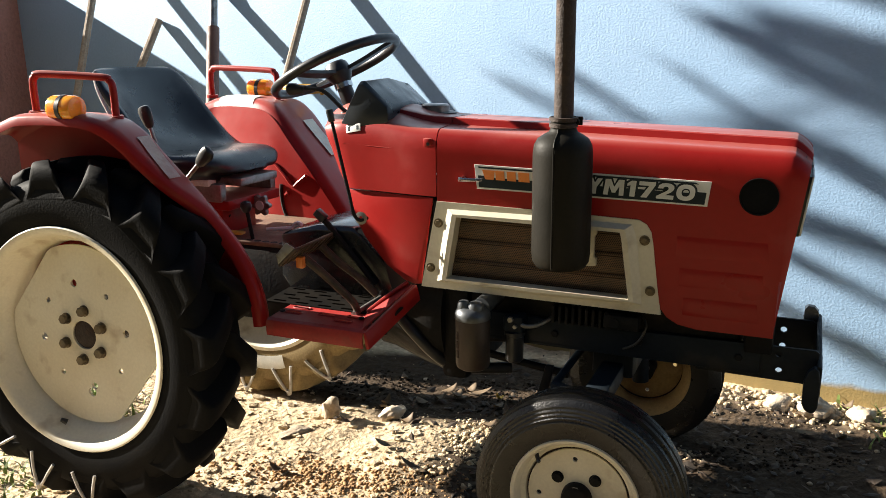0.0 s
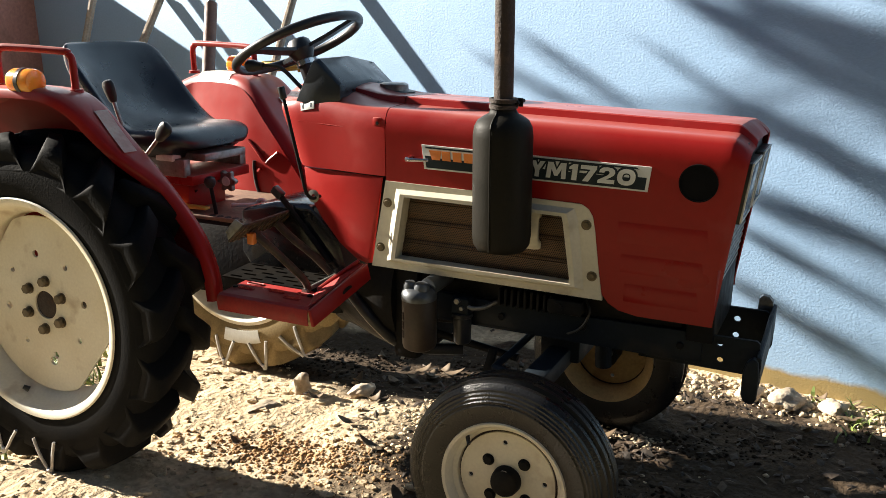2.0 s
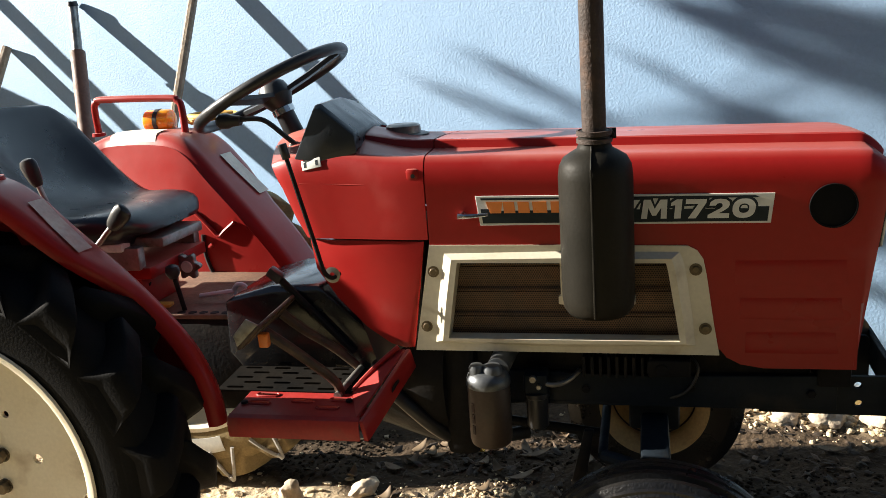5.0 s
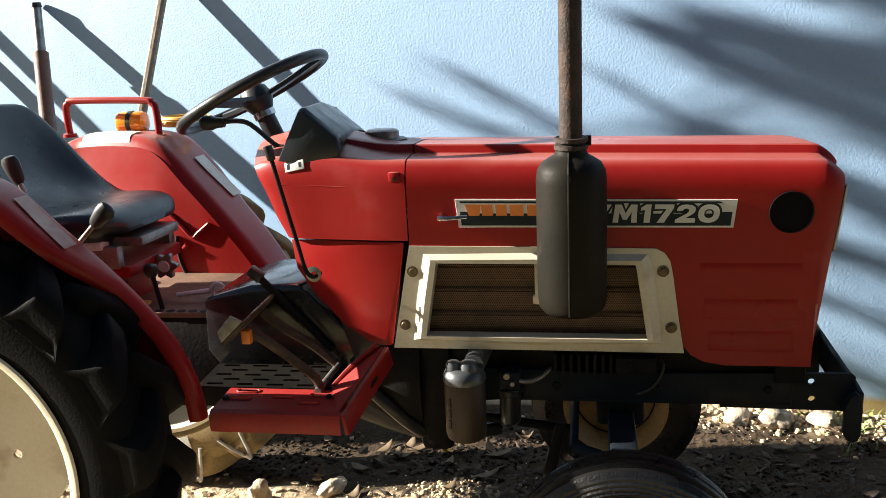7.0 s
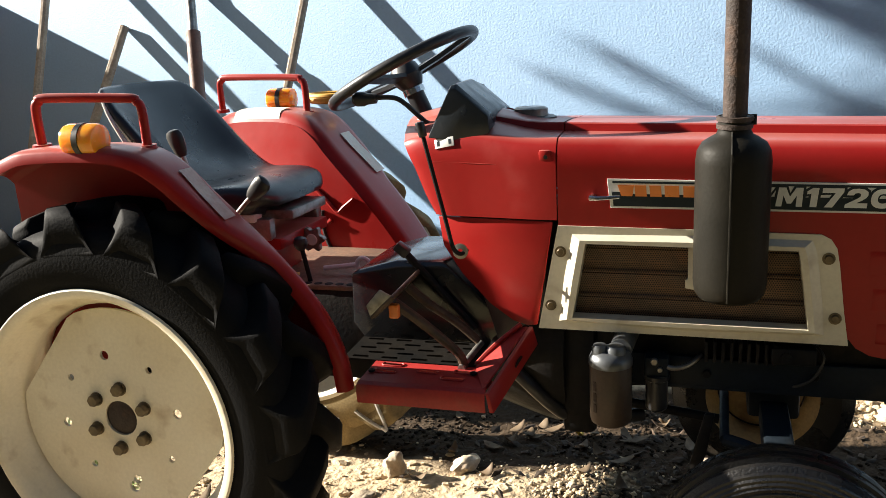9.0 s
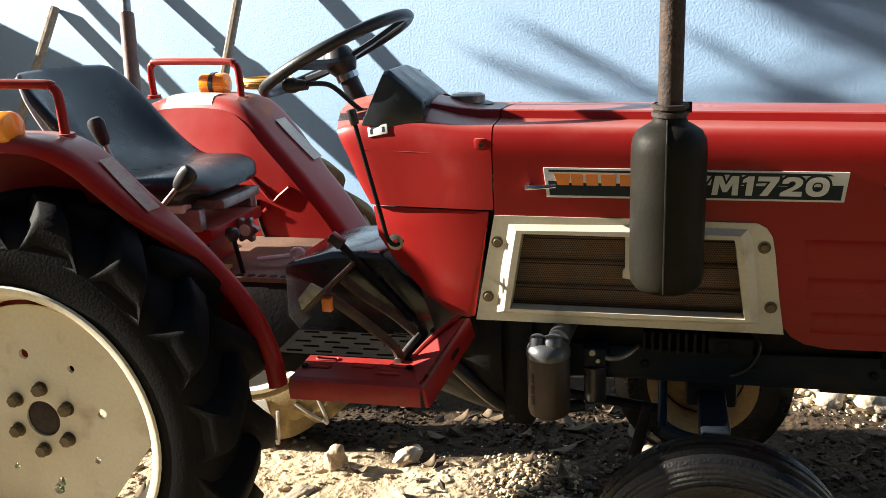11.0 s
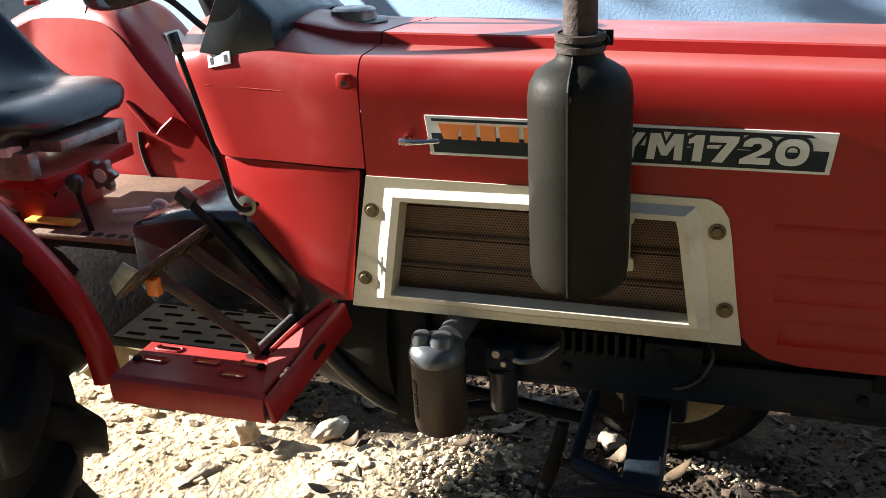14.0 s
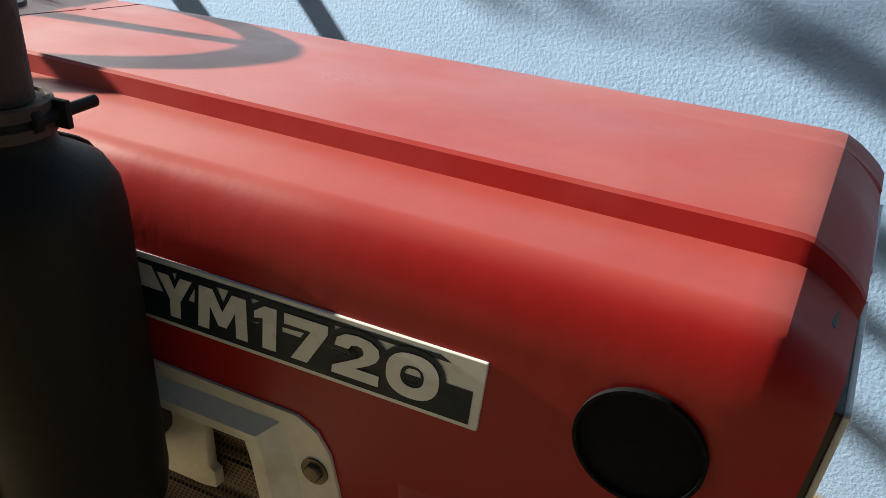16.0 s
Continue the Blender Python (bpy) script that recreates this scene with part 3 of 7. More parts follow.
def build_hood():
    rings = []
    for x in (-0.9735, -0.968, -0.80, -0.60, -0.452, -0.450, -0.385, -0.372, -0.345, -0.30, -0.20, -0.14):
        dz = 0.016 * (-0.11 - x) / 0.86
        zb = 0.922 if x < -0.451 else (0.70 if x < -0.44 else (0.70 if x < -0.38 else (0.683 if x < -0.36 else (0.668 if x < -0.33 else 0.66))))
        half = [(d, max(z, zb) if i < 3 else z) for i, (d, z) in enumerate(HALF)]
        if zb > 0.9:
            half[0], half[1], half[2] = (0.2205, 0.922), (0.2205, 0.9235), (0.2205, 0.925)
        elif zb > 0.66:
            half[0], half[1], half[2] = (0.2205, zb), (0.2205, max(0.80, zb + 0.002)), (0.2205, 0.925)
        rings.append(full(half, x, dz))
    for x, k, fall, lean in ((-0.122, 0.999, 0.998, 0.01), (-0.116, 0.997, 0.985, 0.03), (-0.106, 0.990, 0.93, 0.06), (-0.096, 0.979, 0.86, 0.09), (-0.087, 0.966, 0.79, 0.11), (-0.081, 0.954, 0.73, 0.12)):
        half = [(d * k, 0.99 + (z - 0.99) * fall if z > 0.99 else z) for d, z in HALF]
        rings.append(full(half, x, 0, lean, 1.05))
    bm = loft(rings, closed=False)
    thick(bm, 0.004)
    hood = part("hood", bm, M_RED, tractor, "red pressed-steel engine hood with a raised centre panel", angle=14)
    # shallow pressed panels low on both sides
    for side in (-1, 1):
        for z0, z1, x0, x1 in ((0.835, 0.893, -0.362, -0.145), (0.762, 0.815, -0.352, -0.150), (0.690, 0.742, -0.340, -0.158)):
            rings = []
            for d, inset in ((0.2192, 0.0), (0.2212, 0.006), (0.2226, 0.014), (0.2229, 0.020)):
                rings.append([(x0 + inset, P(d, side), z0 + inset), (x1 - inset, P(d, side), z0 + inset), (x1 - inset - 0.006, P(d, side), z1 - inset), (x0 + inset, P(d, side), z1 - inset)])
            part("pressed_panel", loft(rings), M_RED, hood, angle=60, draft=True)
    # round blanked lamp hole
    disc = moved(soften(lathe([(0.0, 0.0), (0.0405, 0.0), (0.0405, 0.004), (0.043, 0.004), (0.043, -0.004)], 40), 0.0), Matrix.Translation((-0.183, P(0.2215), 0.996)) @ ALONG_Y)
    part("round_cover", disc, M_TYRE, hood, "round matt black cover in the hood side", draft=True)
    # handle
    part("hood_catch", join(tube([(-0.902, P(0.243), 0.9945), (-0.885, P(0.246), 0.9945), (-0.842, P(0.238), 0.996)], [0.0065, 0.0035], 10, 4), rod((-0.897, P(0.22), 0.9945), (-0.897, P(0.246), 0.9945), 0.006)), M_CHROME, hood, "small chrome hood catch", draft=True)
    return hood


hood = build_hood()


def build_decal():
    """The striped name plate: silver edge, dark field, orange maker's marks as plain shapes, and the model number."""
    y = P(0.2212)
    tl, tr, br, bl = (-0.869, 1.032), (-0.288, 1.024), (-0.2945, 0.965), (-0.862, 0.970)
    plate = part("name_plate", prism([bl, br, tr, tl], y - 0.0016, y + 0.002, 0.0006, 1), M_DECALW, tractor, "silver and dark blue name plate on the hood", draft=True)

    def at(u, v):
        a = Vector(bl).lerp(Vector(br), u)
        c = Vector(tl).lerp(Vector(tr), u)
        q = a.lerp(c, v)
        return q.x, q.y

    def patch(name, uv, material, dy, under=plate):
        part(name, prism([at(*p) for p in uv], y - dy, y - dy + 0.0008, 0, 1), material, under, smooth=False, draft=True)

    patch("dark_field", [(0.012, 0.07), (0.988, 0.07), (0.988, 0.56), (0.925, 0.56), (0.925, 0.50), (0.06, 0.50), (0.045, 0.56), (0.012, 0.56)], M_INK, 0.0022)
    patch("top_stripe", [(0.018, 0.86), (0.955, 0.86), (0.94, 0.93), (0.018, 0.93)], M_INK, 0.0022)
    x = 0.045
    for w, lean in ((0.05, 0.01), (0.052, 0.0), (0.052, 0.0), (0.064, 0.0), (0.05, 0.0), (0.046, 0.0)):
        patch("orange_mark", [(x, 0.42), (x + w * 0.78, 0.42), (x + w * 0.78 + lean, 0.80), (x - lean, 0.80)], M_DECALO, 0.0030)
        x += w
    # dark backing of the number, then the number
    glyphs = {
        "Y": (0.95, [(0, 1), (0.34, 1), (0.5, 0.70), (0.66, 1), (1, 1), (0.65, 0.42), (0.65, 0), (0.35, 0), (0.35, 0.42)]),
        "M": (1.30, [(0, 0), (0.04, 1), (0.31, 1), (0.5, 0.52), (0.69, 1), (0.96, 1), (1, 0), (0.77, 0), (0.75, 0.58), (0.58, 0.16), (0.42, 0.16), (0.25, 0.58), (0.23, 0)]),
        "1": (0.62, [(0.38, 0), (0.38, 0.70), (0.04, 0.66), (0.04, 0.82), (0.45, 1), (0.92, 1), (0.92, 0)]),
        "7": (1.02, [(0, 1), (1, 1), (1, 0.80), (0.56, 0), (0.18, 0), (0.62, 0.75), (0, 0.75)]),
        "2": (1.05, [(0, 0), (0, 0.17), (0.54, 0.50), (0.64, 0.60), (0.65, 0.68), (0.60, 0.76), (0.5, 0.78), (0.39, 0.75), (0.33, 0.65), (0.03, 0.65), (0.07, 0.84), (0.25, 0.97), (0.5, 1), (0.78, 0.96), (0.95, 0.84), (0.98, 0.68), (0.92, 0.54), (0.78, 0.42), (0.50, 0.25), (1, 0.25), (1, 0)]),
        "0": (1.12, None)}
    height, x0 = 0.0385, -0.577
    total = sum(glyphs[ch][0] for ch in "YM1720") + 0.13 * 5
    unit = 0.254 / total

    def grown(pts, d):
        """A closed outline moved outwards by d."""
        area = sum(a[0] * b[1] - b[0] * a[1] for a, b in zip(pts, pts[1:] + pts[:1]))
        sgn = math.copysign(1, area)
        out = []
        for k, p in enumerate(pts):
            e1 = (Vector(p) - Vector(pts[k - 1])).normalized()
            e2 = (Vector(pts[(k + 1) % len(pts)]) - Vector(p)).normalized()
            n1, n2 = Vector((e1.y, -e1.x)) * sgn, Vector((e2.y, -e2.x)) * sgn
            m = (n1 + n2).normalized()
            out.append(tuple(Vector(p) + m * d / max(0.62, m.dot(n1))))
        return out

    def glyph_mesh(ch, u0, grow, yy):
        w, poly = glyphs[ch]

        def put(p):
            u = u0 + p[0] * w * unit + 0.10 * (p[1] - 0.5) * height
            return u, 0.9965 + (p[1] - 0.5) * height - 0.010 * (u + 0.45)

        g = bmesh.new()
        if poly:
            flat = [put(p) for p in poly]
            g.faces.new([g.verts.new((u, yy, v)) for u, v in (grown(flat, grow) if grow else flat)])
        else:
            ang = [math.tau * k / 28 for k in range(28)]
            sq = lambda v: math.copysign(abs(v) ** 0.85, v)
            flat = [put((0.5 + 0.5 * sq(math.cos(a)), 0.5 + 0.5 * sq(math.sin(a)))) for a in ang]
            hole = [put((0.5 + 0.22 * sq(math.cos(a)), 0.5 + 0.24 * sq(math.sin(a)))) for a in ang]
            if grow:
                flat, hole = grown(flat, grow), grown(hole, -grow * 0.6)
            outer = [g.verts.new((u, yy, v)) for u, v in flat]
            inner = [g.verts.new((u, yy, v)) for u, v in hole]
            for k in range(28):
                g.faces.new((outer[k], outer[(k + 1) % 28], inner[(k + 1) % 28], inner[k]))
        return g

    u0 = x0
    for ch in "YM1720":
        part("number_outline", glyph_mesh(ch, u0, 0.0048, y - 0.0026 - 0.00004 * (u0 - x0) / unit), M_INK, plate, smooth=False, draft=True)
        part("number", glyph_mesh(ch, u0, 0, y - 0.0036), M_DECALW, plate, smooth=False, draft=True)
        u0 += (glyphs[ch][0] + 0.13) * unit


build_decal()


# -- cream side panel with its screen --
def ring_frame(outer, inner, y_out, y_in, y_back):
    """A frame with a sloped inner lip. outer and inner run round in step."""
    bm = bmesh.new()
    n = len(outer)
    mid = []
    for (ox, oz), (ix, iz) in zip(outer, inner):
        d = Vector((ix - ox, iz - oz))
        q = Vector((ix, iz)) - d.normalized() * min(0.014, d.length * 0.3)
        mid.append((q.x, q.y))
    foot = []
    for (ox, oz), (ix, iz) in zip(outer, inner):
        d = Vector((ix - ox, iz - oz))
        q = Vector((ix, iz)) - d.normalized() * min(0.034, d.length * 0.62)
        foot.append((q.x, q.y))
    up = y_out + (y_out - y_back) * 1.5
    rows = [[(x, y_back, z) for x, z in outer], [(x, y_out, z) for x, z in outer], [(x, y_out, z) for x, z in foot], [(x, up, z) for x, z in mid], [(x, up, z) for x, z in inner], [(x, y_in + (y_in - y_out) * 0.4, z) for x, z in inner]]
    vs = [[bm.verts.new(p) for p in r] for r in rows]
    for a, c in zip(vs, vs[1:]):
        for i in range(n):
            j = (i + 1) % n
            bm.faces.new((a[i], a[j], c[j], c[i]))
    bmesh.ops.recalc_face_normals(bm, faces=bm.faces)
    return bm


def build_panel(side):
    y = lambda d: P(d, side)
    outer = [(-1.022, 0.691), (-0.704, 0.690), (-0.386, 0.688), (-0.398, 0.760), (-0.412, 0.860), (-0.4185, 0.893), (-0.430, 0.911), (-0.448, 0.921), (-0.700, 0.926), (-0.974, 0.929), (-0.998, 0.810)]
    inner = [(-0.944, 0.724), (-0.704, 0.723), (-0.464, 0.722), (-0.472, 0.775), (-0.482, 0.840), (-0.486, 0.868), (-0.488, 0.878), (-0.491, 0.889), (-0.700, 0.891), (-0.914, 0.893), (-0.929, 0.808)]
    bm = ring_frame(outer, inner, y(0.2235), y(0.205), y(0.214))
    panel = part("side_panel", bm, M_WHITE, tractor, "cream-painted side panel frame with dirt streaks", angle=20, draft=True)
    # corrugated perforated screen
    prof = []
    for z0 in (0.712, 0.7675, 0.8235, 0.8795):
        prof += [(0.196, z0), (0.190, z0 + 0.006), (0.190, z0 + 0.020), (0.199, z0 + 0.022), (0.199, z0 + 0.050), (0.196, z0 + 0.052)]
    rings = [[(x, y(d), min(z, 0.905)) for d, z in prof] for x in (-0.960, -0.70, -0.455)]
    bm = loft(rings, closed=False)
    part("screen", bm, M_SCREEN, panel, "rusty brown perforated screen", smooth=False, draft=True)
    for x, z in ((-0.969, 0.871), (-0.993, 0.747), (-0.433, 0.872), (-0.414, 0.746)):
        b = join(hexnut((x, P(0.2235), z), 0.0085, 0.006), moved(lathe([(0.0, 0), (0.0125, 0), (0.0125, 0.002), (0.0, 0.002)], 20), Matrix.Translation((x, P(0.2235), z)) @ ALONG_Y))
        if side > 0:
            b = mirrored(b, YC)
        part("panel_bolt", b, M_BOLT, panel, draft=True)
    if side < 0:
        # white shield plate behind the muffler, with its notched edge
        poly = [(-0.703, 0.905), (-0.703, 0.815), (-0.708, 0.812), (-0.708, 0.795), (-0.690, 0.792), (-0.567, 0.791), (-0.551, 0.794), (-0.551, 0.812), (-0.557, 0.816), (-0.557, 0.870), (-0.552, 0.874), (-0.552, 0.905)]
        part("muffler_shield", prism(poly, P(0.214), P(0.202), 0.002), M_WHITE, panel, draft=True)


build_panel(-1)
build_panel(1)


# -- cowl behind the hood --
def build_cowl():
    base = [(0.2195, 0.940), (0.2195, 0.985)] + [(d - 0.001, z + 0.0005) for d, z in HALF[3:]]
    first_top = len(base) - 10
    rings = []
    #      x, half width, lift of the top, lean, roundness
    for x, w, lift, lean, soft in ((-0.9765, 1.0, 0.0, 0.0, 0), (-1.02, 0.992, 0.000, 0.0, 0.05), (-1.06, 0.970, 0.003, -0.02, 0.25), (-1.10, 0.943, 0.010, -0.06, 0.5), (-1.14, 0.915, 0.018, -0.12, 0.75), (-1.18, 0.886, 0.020, -0.22, 0.9), (-1.215, 0.860, 0.012, -0.34, 1), (-1.245, 0.832, 0.0, -0.44, 1), (-1.262, 0.77, -0.012, -0.50, 1), (-1.268, 0.64, -0.022, -0.52, 1)):
        half = []
        for i, (d, z) in enumerate(base):
            t = max(0.0, (z - 1.0) / 0.14)
            zz = z + lift * t
            # the step in the profile melts into a round shoulder
            if i >= first_top:
                r = 0.2195 - 0.02 - 0.0
                smooth_z = 1.094 + 0.05 * (1 - (d / r) ** 2) + lift * t
                zz = zz * (1 - soft) + smooth_z * soft
            half.append((d * w, zz))
        rings.append(full(half, x, 0.016, lean, 0.94))
    bm = loft(rings, closed=False)
    thick(bm, 0.004)
    cowl = part("cowl", bm, M_RED, tractor, "red steel cowl between hood and steering column", angle=30)
    low = [(-1.256, 0.936), (-0.986, 0.936), (-1.027, 0.694), (-1.049, 0.690), (-1.083, 0.698), (-1.138, 0.734), (-1.203, 0.800), (-1.248, 0.868)]
    for side in (-1, 1):
        ys = sorted((P(0.2195, side), P(0.213, side)))
        pl = prism(low, ys[0], ys[1], 0.0025)
        for v in pl.verts:
            v.co.y -= side * 0.150 * max(0.0, -0.985 - v.co.x)
        part("lower_side_plate", pl, M_RED, cowl, draft=True)
    # rib pressed across the side, boss with a screw hole
    part("pressed_line", tube([(-1.262, 2.0835, 1.062), (-1.21, 2.0778, 1.061), (-1.16, 2.0712, 1.060), (-1.11, 2.0655, 1.059)], 0.0014, 6), M_RED, cowl, world=True)
    part("boss", box(-1.014, -0.986, P(0.2175), P(0.200), 1.066, 1.092, 0.006), M_RED, cowl, draft=True)
    part("screw_hole", moved(lathe([(0.0, 0), (0.0045, 0), (0.0045, 0.001), (0, 0.001)], 16), Matrix.Translation((-0.998, P(0.2178), 1.077)) @ ALONG_Y), M_PLASTIC, cowl, draft=True)
    # label
    y = P(0.1985)
    lab = part("warning_label", moved(box(-0.0235, 0.0235, -0.0006, 0.002, -0.0105, 0.0105, 0.0005), Matrix.Translation((-1.230, y + 0.0115, 1.1060)) @ Matrix.Rotation(radians(-7), 4, "Z") @ Matrix.Rotation(radians(-11), 4, "Y") @ Matrix.Rotation(radians(-15), 4, "X")), M_LABEL, cowl, "small white label")
    for u in (-0.015, 0.014):
        part("print", moved(box(u - 0.003, u + 0.003, -0.0012, -0.0004, -0.0055, 0.0055, 0), Matrix.Translation((-1.230, y + 0.0115, 1.1060)) @ Matrix.Rotation(radians(-7), 4, "Z") @ Matrix.Rotation(radians(-11), 4, "Y") @ Matrix.Rotation(radians(-15), 4, "X")), M_INK, lab)
    # filler cap in its well
    c = Vector((-1.075, YC + 0.02, 1.140))
    part("filler_well", moved(lathe([(0.030, 0.004), (0.052, 0.004), (0.060, 0.001), (0.060, -0.012), (0.03, -0.012)], 32, closed=True), Matrix.Translation(c)), M_PLASTIC, cowl)
    part("filler_cap", moved(lathe([(0, 0.024), (0.034, 0.024), (0.040, 0.020), (0.041, 0.004), (0.036, 0.0), (0, 0)], 32), Matrix.Translation(c)), M_STEEL, cowl, "round metal filler cap")
    # back plate, and dark bulkhead
    part("bulkhead", prism([(-1.215, 0.93), (-1.0, 0.93), (-1.03, 0.55), (-1.10, 0.55)], P(0.160), P(0.160, 1), 0.004), M_PLASTIC, cowl)
    part("rear_plate", prism([(-1.262, 0.945), (-1.335, 1.085), (-1.320, 1.09), (-1.248, 0.945)], P(0.14), P(0.14, 1), 0.002), M_RED, cowl)
    return cowl


cowl = build_cowl()


def build_dash():
    """The dark instrument hood: a wedge, upright to the driver, sloping to the front."""
    rings = []
    for y, dz, dx in ((P(0.186), 0.0, 0.0), (P(0.172), 0.008, 0.0), (P(0.0), 0.010, -0.012), (P(0.172, 1), -0.012, -0.03), (P(0.186, 1), -0.020, -0.03)):
        rings.append([(-1.268 + dx, y, 1.116 + dz), (-1.214 + dx, y, 1.222 + dz), (-1.200 + dx, y, 1.224 + dz), (-1.128 + dx, y, 1.162 + dz), (-1.126 + dx, y, 1.125 + dz), (-1.205 + dx, y, 1.108 + dz)])
    bm = loft(rings)
    soften(bm, 0.003)
    dash = part("instrument_hood", bm, M_DASH, tractor, "dark blue-grey instrument hood on the cowl", angle=25)
    part("instrument_panel", prism([(-1.275, 1.122), (-1.222, 1.214), (-1.219, 1.211), (-1.27, 1.12)], P(0.16), P(0.15, 1), 0.001), M_PLASTIC, dash)
    return dash


build_dash()


# -- muffler and exhaust pipe --
def build_muffler():
    cx, cy = -0.621, 1.975
    prof = [(0.0, 0.806), (0.045, 0.807), (0.060, 0.812), (0.068, 0.824), (0.0705, 0.845), (0.0705, 1.085), (0.068, 1.105), (0.060, 1.120), (0.045, 1.130), (0.034, 1.136), (0.030, 1.145), (0.030, 1.168), (0.026, 1.170), (0.0, 1.170)]
    bm = moved(lathe(prof, 40), Matrix.Translation((cx, cy, 0)))
    muff = part("muffler", bm, M_MUFF, tractor, "matt black upright muffler with a rusty pipe", angle=40, world=True)
    for s in (-1, 1):
        # seam where the two halves of the shell meet
        pts = [(cx + 0.004 * s, cy + s * (r + 0.0012), z) for r, z in prof[3:11]]
        part("seam", tube(pts, 0.0022, 6, 2), M_MUFF, muff, world=True)
    part("exhaust_pipe", moved(lathe([(0.0225, 1.15), (0.0225, 1.95), (0.019, 1.95), (0.019, 1.9)], 24), Matrix.Translation((cx, cy, 0))), M_RUST, muff, "rusty brown exhaust pipe", world=True)
    for z in (1.152, 1.166):
        part("clamp_band", moved(lathe([(0.0295, z - 0.005), (0.0335, z - 0.004), (0.0335, z + 0.004), (0.0295, z + 0.005)], 28, closed=True), Matrix.Translation((cx, cy, 0))), M_RUST, muff, world=True)
    part("clamp_bolt", join(rod((cx + 0.030, cy + 0.004, 1.160), (cx + 0.030, cy + 0.052, 1.160), 0.0045), moved(soften(lathe([(0.0085, 0), (0.0085, 0.008)], 6), 0.001, 1), Matrix.Translation((cx + 0.030, cy + 0.004, 1.160)) @ ALONG_Y), box(cx + 0.014, cx + 0.040, cy + 0.018, cy + 0.023, 1.150, 1.170, 0.001)), M_IRON, muff, world=True)
    # stub that joins it to the engine
    part("exhaust_stub", tube([(cx, cy + 0.05, 0.86), (cx, cy + 0.12, 0.86), (cx, cy + 0.2, 0.86)], 0.028, 16, 3), M_RUST, muff, world=True)


build_muffler()


# -- grille with head lamps --
def build_front():
    def fx(z):
        return -0.082 + 0.12 * (z - 1.05)

    poly = lambda z0, z1, d0, d1: [(fx(z0) + d0, z0), (fx(z0) + d1, z0), (fx(z1) + d1, z1), (fx(z1) + d0, z1)]
    g = part("grille", prism(poly(0.675, 1.052, -0.03, -0.012), P(0.199), P(0.199, 1), 0.003), M_PLASTIC, tractor, "dark front grille with slanted louvres and lamps", draft=True)
    part("grille_top", prism(poly(1.050, 1.086, -0.03, -0.012), P(0.165), P(0.165, 1), 0.003), M_PLASTIC, g)
    for side in (-1, 1):
        ys = sorted((P(0.196, side), P(0.030, side)))
        part("lamp_frame", prism(poly(0.905, 1.046, -0.012, 0.009), ys[0], ys[1], 0.004), M_PLASTIC, g, draft=True)
        ys = sorted((P(0.188, side), P(0.038, side)))
        part("head_lamp", prism(poly(0.915, 1.038, 0.002, 0.0100), ys[0], ys[1], 0.004), M_GLASS, g, draft=True)
        for z0, z1 in ((0.908, 0.914), (1.040, 1.046)):
            part("lamp_bezel", prism(poly(z0, z1, 0.007, 0.0115), *sorted((P(0.197, side), P(0.032, side))), 0.001), M_LABEL, g, "thin white lamp bezel", draft=True)
        for q in (0.194, 0.035):
            part("lamp_bezel", prism(poly(0.908, 1.046, 0.007, 0.0115), *sorted((P(q - 0.003, side), P(q + 0.003, side))), 0.001), M_LABEL, g, "thin white lamp bezel", draft=True)
    for k in range(12):
        z = 0.685 + 0.0175 * k
        part("louvre", prism([(fx(z) - 0.014, z), (fx(z) - 0.007, z - 0.004), (fx(z) - 0.007, z + 0.002), (fx(z) - 0.014, z + 0.006)], P(0.196), P(0.196, 1), 0), M_STEEL, g, smooth=False, draft=True)


build_front()


